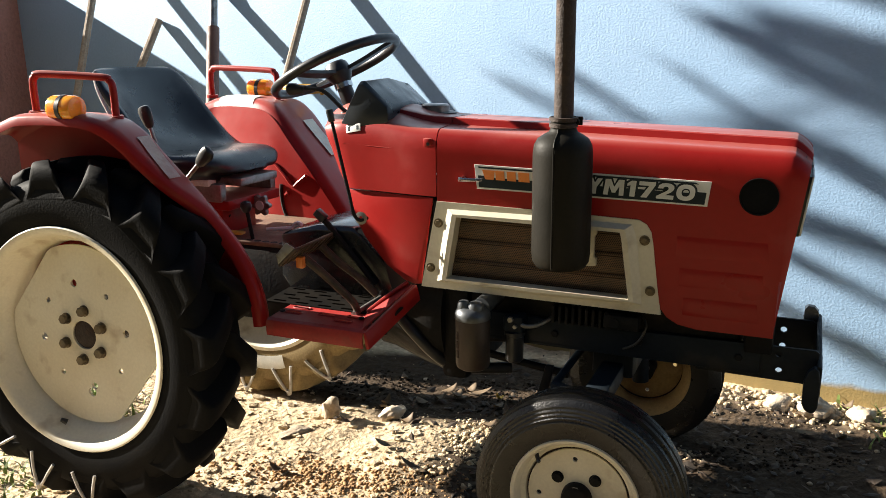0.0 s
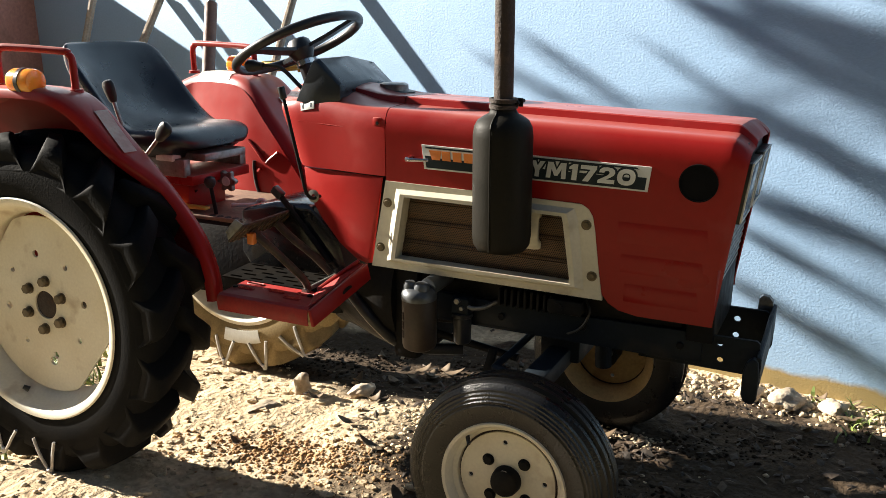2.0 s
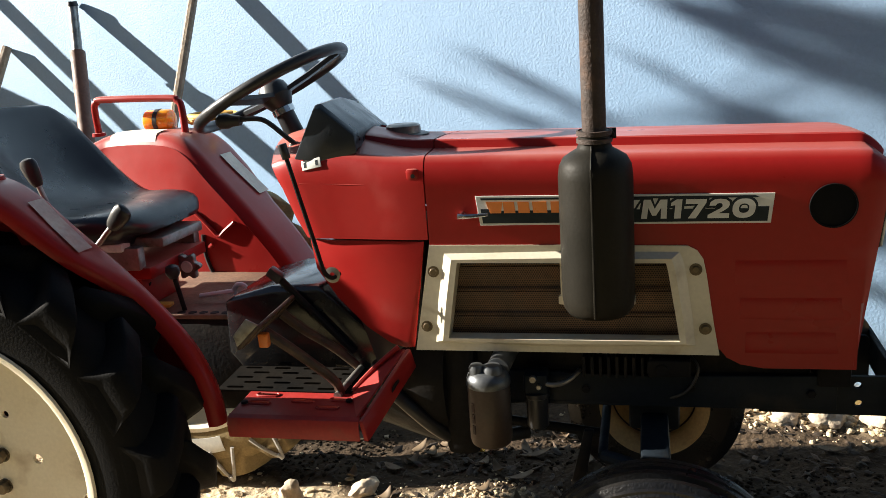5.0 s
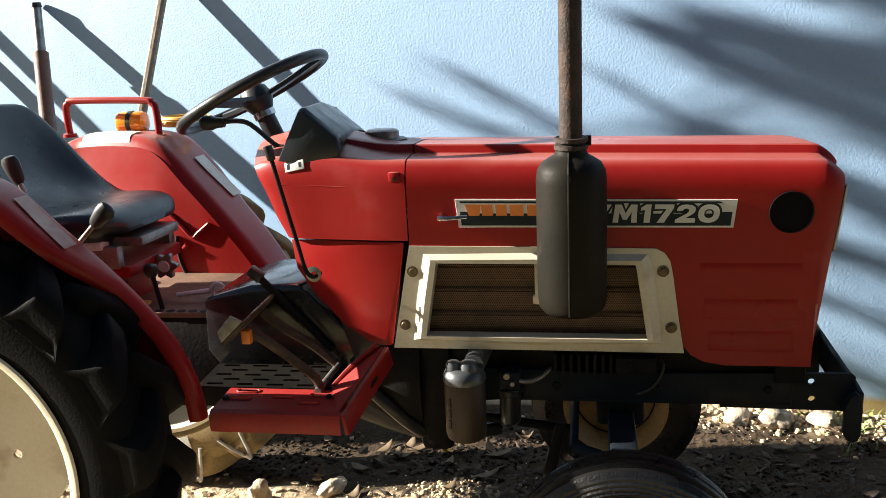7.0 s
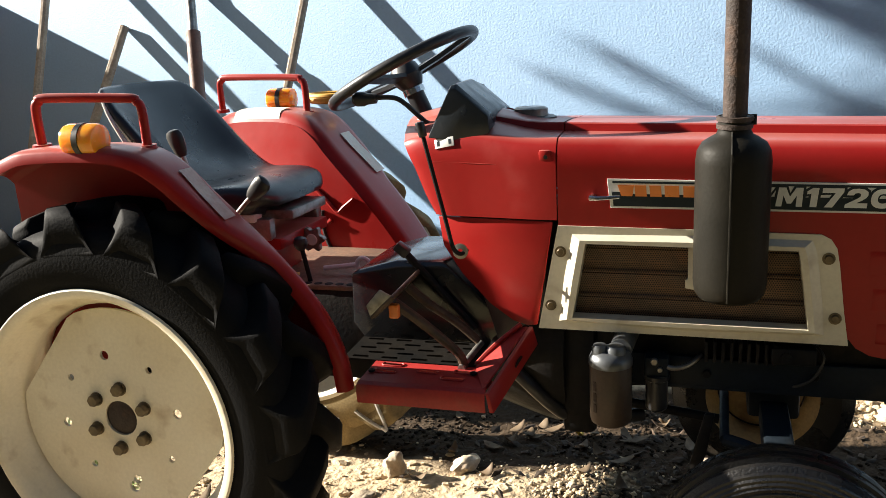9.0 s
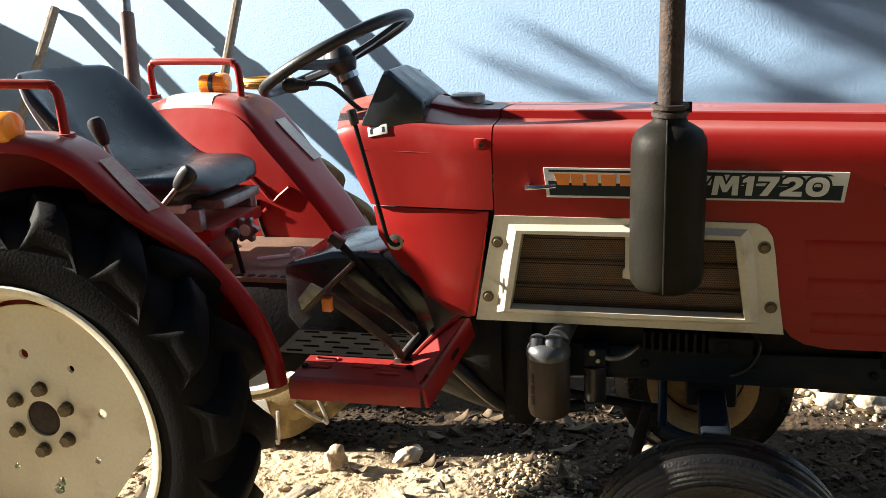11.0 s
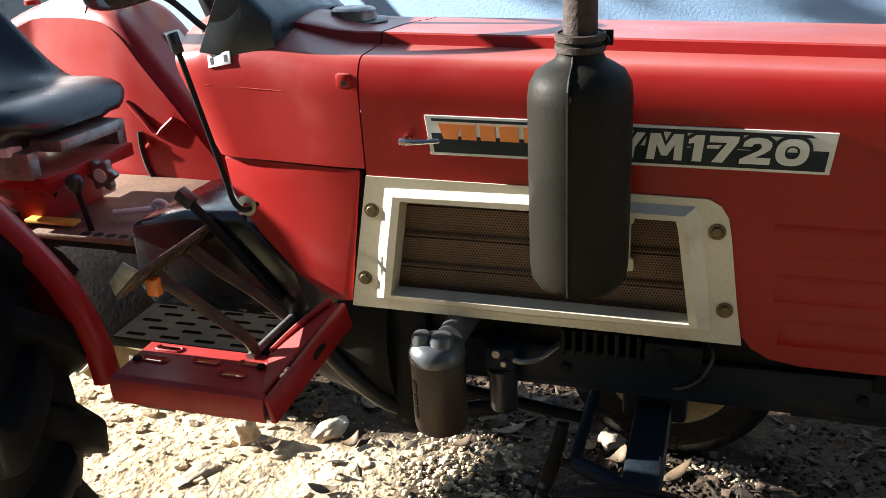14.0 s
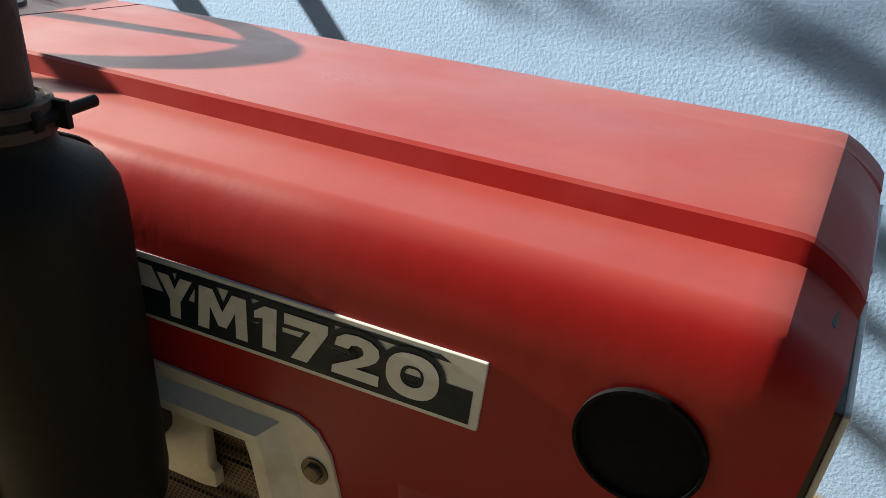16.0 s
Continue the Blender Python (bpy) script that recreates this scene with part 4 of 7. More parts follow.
# -- engine, gearbox, chassis rails, bumper --
def build_chassis():
    eng = part("engine_block", box(-0.97, -0.20, P(0.14), P(0.15, 1), 0.57, 0.90, 0.012), M_IRON, tractor)
    part("radiator", box(-0.19, -0.125, P(0.16), P(0.16, 1), 0.605, 1.0, 0.006), M_IRON, eng)
    part("cylinder_head", box(-0.90, -0.28, P(0.12), P(0.12, 1), 0.88, 1.05, 0.02), M_IRON, eng)
    part("flywheel_case", box(-0.98, -0.90, P(0.165), P(0.17, 1), 0.42, 0.80, 0.02), M_IRON, eng)
    for k in range(9):
        x = -0.665 + 0.0175 * k
        part("cooling_fin", box(x, x + 0.007, P(0.178), P(0.14), 0.625, 0.672, 0.0015), M_IRON, eng)
    part("oil_pan", prism([(-0.93, 0.575), (-0.30, 0.575), (-0.36, 0.555), (-0.60, 0.545), (-0.88, 0.52)], P(0.11), P(0.11, 1), 0.015), M_IRON, eng)
    part("injection_pump", join(box(-0.53, -0.44, P(0.185), P(0.14), 0.630, 0.668, 0.006), rod((-0.50, P(0.19), 0.648), (-0.50, P(0.14), 0.648), 0.012)), M_IRON, eng)
    part("bell_housing", loft([[(x, YC + r * math.cos(a), 0.60 + r * 1.05 * math.sin(a)) for a in [math.tau * i / 24 for i in range(24)]] for x, r in ((-0.97, 0.19), (-1.00, 0.195), (-1.06, 0.18), (-1.16, 0.15), (-1.20, 0.145))]), M_IRON, tractor)
    part("gearbox", join(box(-1.86, -1.16, P(0.135), P(0.135, 1), 0.50, 0.74, 0.02), box(-2.12, -1.80, P(0.17), P(0.17, 1), 0.485, 0.78, 0.03)), M_IRON, tractor)
    for side in (-1, 1):
        part("axle_housing", moved(lathe([(0.08, 0), (0.075, 0.06), (0.065, 0.12), (0.06, 0.30), (0.075, 0.31), (0.075, 0.33)], 24), Matrix.Translation((-1.935, P(0.15, side), 0.535)) @ (ALONG_Y if side < 0 else ALONG_Y.inverted())), M_IRON, tractor)
        ys = sorted((P(0.155, side), P(0.135, side)))
        rail = part("chassis_rail", join(prism([(-0.96, 0.562), (-0.150, 0.554), (-0.150, 0.629), (-0.52, 0.622), (-0.96, 0.632)], ys[0], ys[1], 0.003), box(-0.92, -0.15, *sorted((P(0.155, side), P(0.10, side))), 0.552, 0.562, 0.002)), M_FRAME, tractor, "dark blue-black chassis rail")
        for x, z in ((-0.88, 0.598), (-0.66, 0.59), (-0.44, 0.598), (-0.20, 0.59)):
            part("rail_bolt", hexnut((x, P(0.155), z), 0.010, 0.007) if side < 0 else mirrored(hexnut((x, P(0.155), z), 0.010, 0.007), YC), M_IRON, rail)


build_chassis()


def plate_with_holes(poly, holes, y0, y1, r):
    """A thick plate in x and z with round holes cut through it."""
    bm = bmesh.new()
    edges = []
    loops = [poly] + [[(hx + r * math.cos(-math.tau * i / 14), hz + r * math.sin(-math.tau * i / 14)) for i in range(14)] for hx, hz in holes]
    for lp in loops:
        vs = [bm.verts.new((x, y0, z)) for x, z in lp]
        edges += [bm.edges.new((vs[i], vs[(i + 1) % len(vs)])) for i in range(len(vs))]
    bmesh.ops.triangle_fill(bm, edges=edges, use_beauty=True)
    ret = bmesh.ops.extrude_face_region(bm, geom=bm.faces[:])
    bmesh.ops.translate(bm, verts=[v for v in ret["geom"] if isinstance(v, bmesh.types.BMVert)], vec=(0, y1 - y0, 0))
    bmesh.ops.recalc_face_normals(bm, faces=bm.faces)
    return bm


def build_bumper():
    """An open front bracket: two drilled side plates, a bar across their ends, and lugs that hang from it."""
    near = [(-0.30, 0.540), (-0.020, 0.537), (-0.020, 0.618), (-0.028, 0.625), (-0.30, 0.622)]
    b = part("bumper_plate", plate_with_holes(near, [(-0.107, 0.564), (-0.110, 0.605)], 2.096, 2.104, 0.0075), M_FRAME, tractor, "dark drilled front bracket plate", smooth=False, world=True)
    far = [(-0.30, 0.488), (-0.022, 0.488), (-0.022, 0.592), (-0.034, 0.600), (-0.30, 0.600)]
    part("far_plate", plate_with_holes(far, [(-0.104, 0.567), (-0.104, 0.521)], 2.378, 2.386, 0.0085), M_FRAME, b, smooth=False, world=True)
    part("cross_bar", loft([[(-0.024, y, z - 0.075), (-0.024, y, z - 0.004), (-0.021, y, z), (-0.015, y, z), (-0.012, y, z - 0.004), (-0.012, y, z - 0.075)] for y, z in ((2.060, 0.600), (2.10, 0.604), (2.38, 0.606), (2.425, 0.606))]), M_FRAME, b, angle=25, world=True)
    part("bar_stub", loft([[(-0.058, 2.40, 0.590), (-0.018, 2.40, 0.590), (-0.018, 2.43, 0.590), (-0.058, 2.43, 0.590)], [(-0.056, 2.402, 0.624), (-0.022, 2.402, 0.618), (-0.022, 2.428, 0.618), (-0.056, 2.428, 0.624)], [(-0.048, 2.406, 0.632), (-0.032, 2.406, 0.630), (-0.032, 2.424, 0.630), (-0.048, 2.424, 0.632)]]), M_STEEL, b, "worn bare end of the bar", world=True)
    for y, drop in ((2.058, 0.0), (2.428, 0.010)):
        outline = [(-0.050, 0.505), (-0.043, 0.490), (-0.030, 0.483), (-0.019, 0.487), (-0.014, 0.500), (-0.013, 0.560), (-0.018, 0.592), (-0.028, 0.600), (-0.042, 0.588), (-0.050, 0.560)]
        part("hanging_lug", prism([(x, z - drop) for x, z in outline], y - 0.008, y + 0.012, 0.004), M_FRAME, b, world=True)


build_bumper()


def build_front_axle():
    ax = part("front_axle", join(box(-0.545, -0.485, P(0.36), P(0.36, 1), 0.462, 0.512, 0.008), box(-0.57, -0.46, P(0.10), P(0.10, 1), 0.47, 0.545, 0.01)), M_FRAME, tractor, "dark painted front axle beam")
    for side in (-1, 1):
        part("kingpin", rod((-0.512, P(0.375, side), 0.29), (-0.520, P(0.36, side), 0.52), 0.026, 0.024, 16), M_FRAME, ax)
        part("stub_axle", rod((-0.511, P(0.37, side), 0.325), (-0.511, P(0.50, side), 0.327), 0.022, 0.02, 14), M_STEEL, ax)
        part("steering_arm", tube([(-0.52, P(0.35, side), 0.49), (-0.57, P(0.32, side), 0.50), (-0.62, P(0.30, side), 0.505)], 0.014, 10, 3), M_FRAME, ax)
    part("tie_rod", rod((-0.62, P(0.30), 0.505), (-0.62, P(0.30, 1), 0.505), 0.010), M_FRAME, ax)
    part("drag_link", rod((-0.63, P(0.10), 0.46), (-1.12, P(0.10), 0.52), 0.011), M_IRON, ax)
    part("axle_bracket", prism([(-0.70, 0.30), (-0.655, 0.44), (-0.64, 0.53), (-0.66, 0.53), (-0.685, 0.43), (-0.715, 0.30)], P(0.24), P(0.225), 0.003), M_IRON, ax)


build_front_axle()


# -- wheels --
def ellipse_ring(profile, centre, seg, flip):
    """Turns (radius, depth) round the y axis at centre; depth runs inwards to the tractor's middle."""
    bm = lathe([(r, -h) for r, h in profile], seg, closed=True)
    m = Matrix.Translation(centre) @ ALONG_Y
    bm = moved(bm, m)
    return mirrored(bm, centre[1]) if flip else bm


def disc_plate(centre, outline, holes, y0, t, hub_r, flip):
    """A wheel disc with a centre hole and small holes."""
    bm = bmesh.new()
    cx, cy, cz = centre
    edges = []
    loops = [outline, [(hub_r * math.cos(-math.tau * i / 28), hub_r * math.sin(-math.tau * i / 28)) for i in range(28)]]
    loops += [[(hx + hr * math.cos(-math.tau * i / 12), hz + hr * math.sin(-math.tau * i / 12)) for i in range(12)] for hx, hz, hr in holes]
    for lp in loops:
        vs = [bm.verts.new((cx + x, y0, cz + z)) for x, z in lp]
        edges += [bm.edges.new((vs[i], vs[(i + 1) % len(vs)])) for i in range(len(vs))]
    bmesh.ops.triangle_fill(bm, edges=edges, use_beauty=True)
    ret = bmesh.ops.extrude_face_region(bm, geom=bm.faces[:])
    bmesh.ops.translate(bm, verts=[v for v in ret["geom"] if isinstance(v, bmesh.types.BMVert)], vec=(0, t, 0))
    bmesh.ops.recalc_face_normals(bm, faces=bm.faces)
    return mirrored(bm, cy) if flip else bm


def rear_wheel(side):
    c = (-1.935, P(0.460, side), 0.520)              # middle of the tyre
    far = side > 0
    w = thing("rear_wheel", c, "", "")
    w.parent = tractor
    w.location = Vector(c) - TRACTOR_BASE
    # tyre carcass; depth 0 is the tyre's middle, minus is outwards
    prof = [(0.308, -0.098), (0.318, -0.112), (0.345, -0.122), (0.385, -0.124), (0.415, -0.120), (0.436, -0.112), (0.450, -0.092), (0.457, -0.055), (0.459, 0.0), (0.457, 0.055), (0.450, 0.092), (0.436, 0.112), (0.415, 0.120), (0.385, 0.124), (0.345, 0.122), (0.318, 0.112), (0.308, 0.098), (0.303, 0.0)]
    prof = [(r, d * 0.82) for r, d in prof]
    tyre = part("tyre", ellipse_ring(prof, c, 72, far), M_TYRESUNDUST if far else M_TYRE, w, "dusty brown-grey tyre, paled for the sun on it, with high worn lugs" if far else "black tyre with high worn lugs", angle=60)
    n = 16
    for half in (-1, 1):
        for k in range(n):
            a0 = math.tau * (k + (0.5 if half > 0 else 0.0)) / n + 0.06
            # a slanting rounded bar from the side wall to the middle
            rings = []
            for depth, base_r, tip_r, wid, sweep in ((0.100, 0.375, 0.388, 0.030, -0.01), (0.112, 0.385, 0.412, 0.040, -0.005), (0.1205, 0.395, 0.438, 0.044, 0.0), (0.1225, 0.405, 0.462, 0.044, 0.004), (0.1195, 0.415, 0.482, 0.042, 0.01), (0.109, 0.425, 0.494, 0.038, 0.026), (0.085, 0.438, 0.499, 0.034, 0.065), (0.042, 0.446, 0.501, 0.031, 0.13), (-0.004, 0.450, 0.499, 0.030, 0.21), (-0.016, 0.450, 0.484, 0.025, 0.23)):
                ring = []
                h = tip_r - base_r
                for q, k2 in ((0.0, 1.55), (0.40, 1.25), (0.80, 1.02), (0.96, 0.90), (1.0, 0.74), (1.0, -0.74), (0.96, -0.90), (0.80, -1.02), (0.40, -1.25), (0.0, -1.55)):
                    r = base_r + h * q
                    a = a0 + sweep + wid * k2 / r
                    ring.append((c[0] + r * math.cos(a), c[1] + half * depth * 0.82 * (1 if not far else -1), c[2] + r * math.sin(a)))
                rings.append(ring)
            part("lug", loft(rings), M_TYRESUNDUST if far else M_TYRE, tyre, angle=75)
            # pale edges on the lowest lugs that show
            am = (a0 + math.pi) % math.tau - math.pi
            if half * (1 if not far else -1) < 0 and (-2.35 < am < -1.25 if not far else -2.6 < am < -0.55):
                # two edges that meet in a point at the tread, with a small foot
                tip = (c[0] + 0.500 * math.cos(a0), c[1] - 0.098, c[2] + 0.500 * math.sin(a0))
                for k2 in (1, -1):
                    pts = []
                    for r, q in ((0.392, 0.95), (0.43, 0.66), (0.468, 0.36)):
                        a = a0 + 0.044 * q * k2 / r
                        pts.append((c[0] + r * math.cos(a), c[1] - (0.1075 if r < 0.46 else 0.103), c[2] + r * math.sin(a)))
                    part("rubbed_edge", tube(pts + [tip], 0.0060 if far else 0.0046, 6, 2), M_TYREEDGE, tyre)
                part("rubbed_foot", rod(tip, (c[0] + 0.482 * math.cos(a0), c[1] - 0.106, c[2] + 0.482 * math.sin(a0)), 0.008, 0.006, 8), M_TYREEDGE, tyre)
    if far:
        # white patch on the side wall
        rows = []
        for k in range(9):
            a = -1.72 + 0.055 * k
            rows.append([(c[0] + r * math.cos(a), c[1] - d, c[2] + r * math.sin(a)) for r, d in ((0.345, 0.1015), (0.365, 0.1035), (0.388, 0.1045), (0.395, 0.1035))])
        part("white_patch", thick(loft(rows, closed=False), 0.002), M_LABEL, tyre, "white patch on the side wall")
    # rim: flange, well, inner flange
    rp = [(0.322, -0.108), (0.326, -0.113), (0.322, -0.118), (0.312, -0.117), (0.302, -0.108), (0.297, -0.085), (0.288, -0.05), (0.272, -0.03), (0.268, 0.02), (0.285, 0.05), (0.297, 0.085), (0.302, 0.108), (0.312, 0.117), (0.326, 0.113), (0.322, 0.106), (0.305, 0.09), (0.290, 0.055), (0.274, 0.02), (0.278, -0.028), (0.293, -0.047), (0.303, -0.086)]
    rp = [(r, d * 0.86) for r, d in rp]
    rim = part("rim", ellipse_ring(rp, c, 72, far), M_RIM, w, "cream-painted rim", angle=40)
    out = []
    for i in range(72):
        a = math.tau * i / 72
        r = 0.262
        for ca in (-0.66, 2.48, 0.91, 4.05):
            deep = 0.230 if ca in (-0.66, 2.48) else 0.9
            d = math.cos(a - ca)
            if d > 0:
                r = min(r, deep / max(d, 1e-3))
        out.append((r * math.cos(a), r * math.sin(a)))
    holes = [(0.152 * math.cos(a), 0.152 * math.sin(a), 0.0085 if i % 2 else 0.0115) for i, a in enumerate([math.tau * k / 8 + 0.15 for k in range(8)])]
    holes.append((0.012, -0.170, 0.014))
    disc = part("wheel_disc", disc_plate(c, out, holes, c[1] - 0.034, 0.008, 0.042, far), M_RIM, w, "cream-painted wheel disc with six bolts", smooth=False)
    for k in range(6):
        a = math.tau * k / 6 + 0.42
        b = join(hexnut((c[0] + 0.073 * math.cos(a), c[1] - 0.034, c[2] + 0.073 * math.sin(a)), 0.0145, 0.019), moved(lathe([(0, 0), (0.0165, 0), (0.0165, 0.003), (0, 0.003)], 18), Matrix.Translation((c[0] + 0.073 * math.cos(a), c[1] - 0.034, c[2] + 0.073 * math.sin(a))) @ ALONG_Y))
        part("wheel_bolt", mirrored(b, c[1]) if far else b, M_BOLT, disc)
    hb = moved(lathe([(0.0, 0.004), (0.030, 0.004), (0.0415, 0.0), (0.0415, -0.05), (0, -0.05)], 28), Matrix.Translation((c[0], c[1] - 0.028, c[2])) @ ALONG_Y)
    part("hub", mirrored(hb, c[1]) if far else hb, M_RUST, disc, "rusty brown hub end")
    vs = rod((c[0] - 0.05, c[1] - 0.078, c[2] - 0.255), (c[0] - 0.062, c[1] - 0.088, c[2] - 0.245), 0.009, 0.006)
    part("valve", mirrored(vs, c[1]) if far else vs, M_PLASTIC, rim)
    return w


def front_wheel(side):
    c = (-0.511, P(0.450, side), 0.314)
    far = side > 0
    w = thing("front_wheel", c, "", "")
    w.parent = tractor
    w.location = Vector(c) - TRACTOR_BASE
    prof = [(0.142, -0.046), (0.152, -0.057), (0.178, -0.066), (0.196, -0.0685), (0.200, -0.0665), (0.206, -0.0685), (0.209, -0.0655), (0.214, -0.0665), (0.217, -0.0625), (0.222, -0.0630), (0.225, -0.0575), (0.230, -0.0570), (0.232, -0.0505), (0.237, -0.0475)]
    crown = []
    for y0 in (-0.046, -0.020, 0.006, 0.032):
        edge = abs(y0 + 0.007) > 0.03
        crown += [(0.242 if edge else 0.246, y0 + 0.002), (0.242 if edge else 0.247, y0 + 0.014), (0.229, y0 + 0.016), (0.229, y0 + 0.022)]
    crown = crown[:-2]
    prof = prof + crown + [(0.237, 0.050), (0.231, 0.054), (0.220, 0.062), (0.205, 0.068), (0.178, 0.066), (0.152, 0.057), (0.142, 0.046), (0.137, 0.0)]
    paint = M_RIMRUST if far else M_RIM
    part("tyre", ellipse_ring(prof, c, 72, far), M_TYREF, w, "black ribbed front tyre", angle=24)
    # rim: rolled flange, sloped shoulder, groove, and a shallow well
    rp = [(0.148, -0.052), (0.153, -0.056), (0.150, -0.061), (0.143, -0.059), (0.137, -0.050), (0.133, -0.036), (0.1235, -0.030), (0.1195, -0.012), (0.120, 0.02), (0.133, 0.035), (0.141, 0.052), (0.151, 0.060), (0.152, 0.054), (0.142, 0.04), (0.127, 0.020), (0.126, -0.014), (0.129, -0.027), (0.139, -0.032), (0.143, -0.044)]
    rim = part("rim", ellipse_ring(rp, c, 60, far), paint, w, "ochre-stained rim" if far else "cream-painted rim with rust stains", angle=40)
    out = [(0.1165 * math.cos(math.tau * i / 48), 0.1165 * math.sin(math.tau * i / 48)) for i in range(48)]
    holes = [(0.091 * math.cos(a), 0.091 * math.sin(a), 0.0062) for a in [math.tau * k / 4 + 1.66 for k in range(4)]]
    disc = part("wheel_disc", disc_plate(c, out, holes, c[1] - 0.026, 0.006, 0.034, far), paint, w, "cream-painted wheel disc", smooth=False)
    weld = lathe([(0.1165, 0.0), (0.1205, 0.0), (0.1205, 0.004), (0.1165, 0.004)], 48, closed=True)
    weld = moved(weld, Matrix.Translation((c[0], c[1] - 0.017, c[2])) @ ALONG_Y)
    part("rust_seam", mirrored(weld, c[1]) if far else weld, M_RUST, disc, "rust-brown seam round the disc")
    for k in range(4):
        a = math.tau * k / 4 + 0.86
        at = (c[0] + 0.062 * math.cos(a), c[1] - 0.026, c[2] + 0.062 * math.sin(a))
        b = join(hexnut(at, 0.0120, 0.009), moved(lathe([(0, 0), (0.0145, 0), (0.0145, 0.002), (0, 0.002)], 18), Matrix.Translation(at) @ ALONG_Y))
        part("wheel_nut", mirrored(b, c[1]) if far else b, M_IRON, disc)
    hb = moved(lathe([(0.0, 0.030), (0.024, 0.030), (0.031, 0.026), (0.034, 0.018), (0.0355, 0.0), (0.0355, -0.08), (0, -0.08)], 28), Matrix.Translation((c[0], c[1] - 0.026, c[2])) @ ALONG_Y)
    part("hub_cap", mirrored(hb, c[1]) if far else hb, M_IRON, disc, "dark hub cap")
    vs = rod((c[0] - 0.096, c[1] - 0.040, c[2] + 0.096), (c[0] - 0.085, c[1] - 0.056, c[2] + 0.083), 0.0055, 0.0045)
    part("valve", mirrored(vs, c[1]) if far else vs, M_PLASTIC, rim)


for s in (-1, 1):
    rear_wheel(s)
    front_wheel(s)


# -- fenders --
def wing_at(x, z, side=1):
    """Distance of the wing plate from the middle plane: it flares outwards to its top and rear."""
    if side < 0:
        return max(0.312, 0.362 - 0.05 * max(0.0, 1.09 - z) - 0.10 * (max(x, -2.05) + 1.80))
    ahead = max(x, -2.10) + 1.80
    turn = 0.5 * (math.sqrt(ahead * ahead + 0.0036) - ahead)
    return 0.262 + 0.14 * max(0.0, z - 0.88) + 0.22 * turn - 0.06 * ahead


def outer_edge(x, side):
    """Distance of the fender's outer lip from the middle plane: it draws in towards the step."""
    stations = ((-2.6, 0.520), (-1.82, 0.515), (-1.755, 0.496), (-1.64, 0.452), (-1.565, 0.388), (-1.49, 0.370), (-1.40, 0.370))
    if side > 0:
        stations = ((-2.6, 0.520), (-1.82, 0.515), (-1.70, 0.500), (-1.60, 0.442), (-1.50, 0.425), (-1.40, 0.420))
    return float(np.interp(x, [q[0] for q in stations], [q[1] for q in stations]))


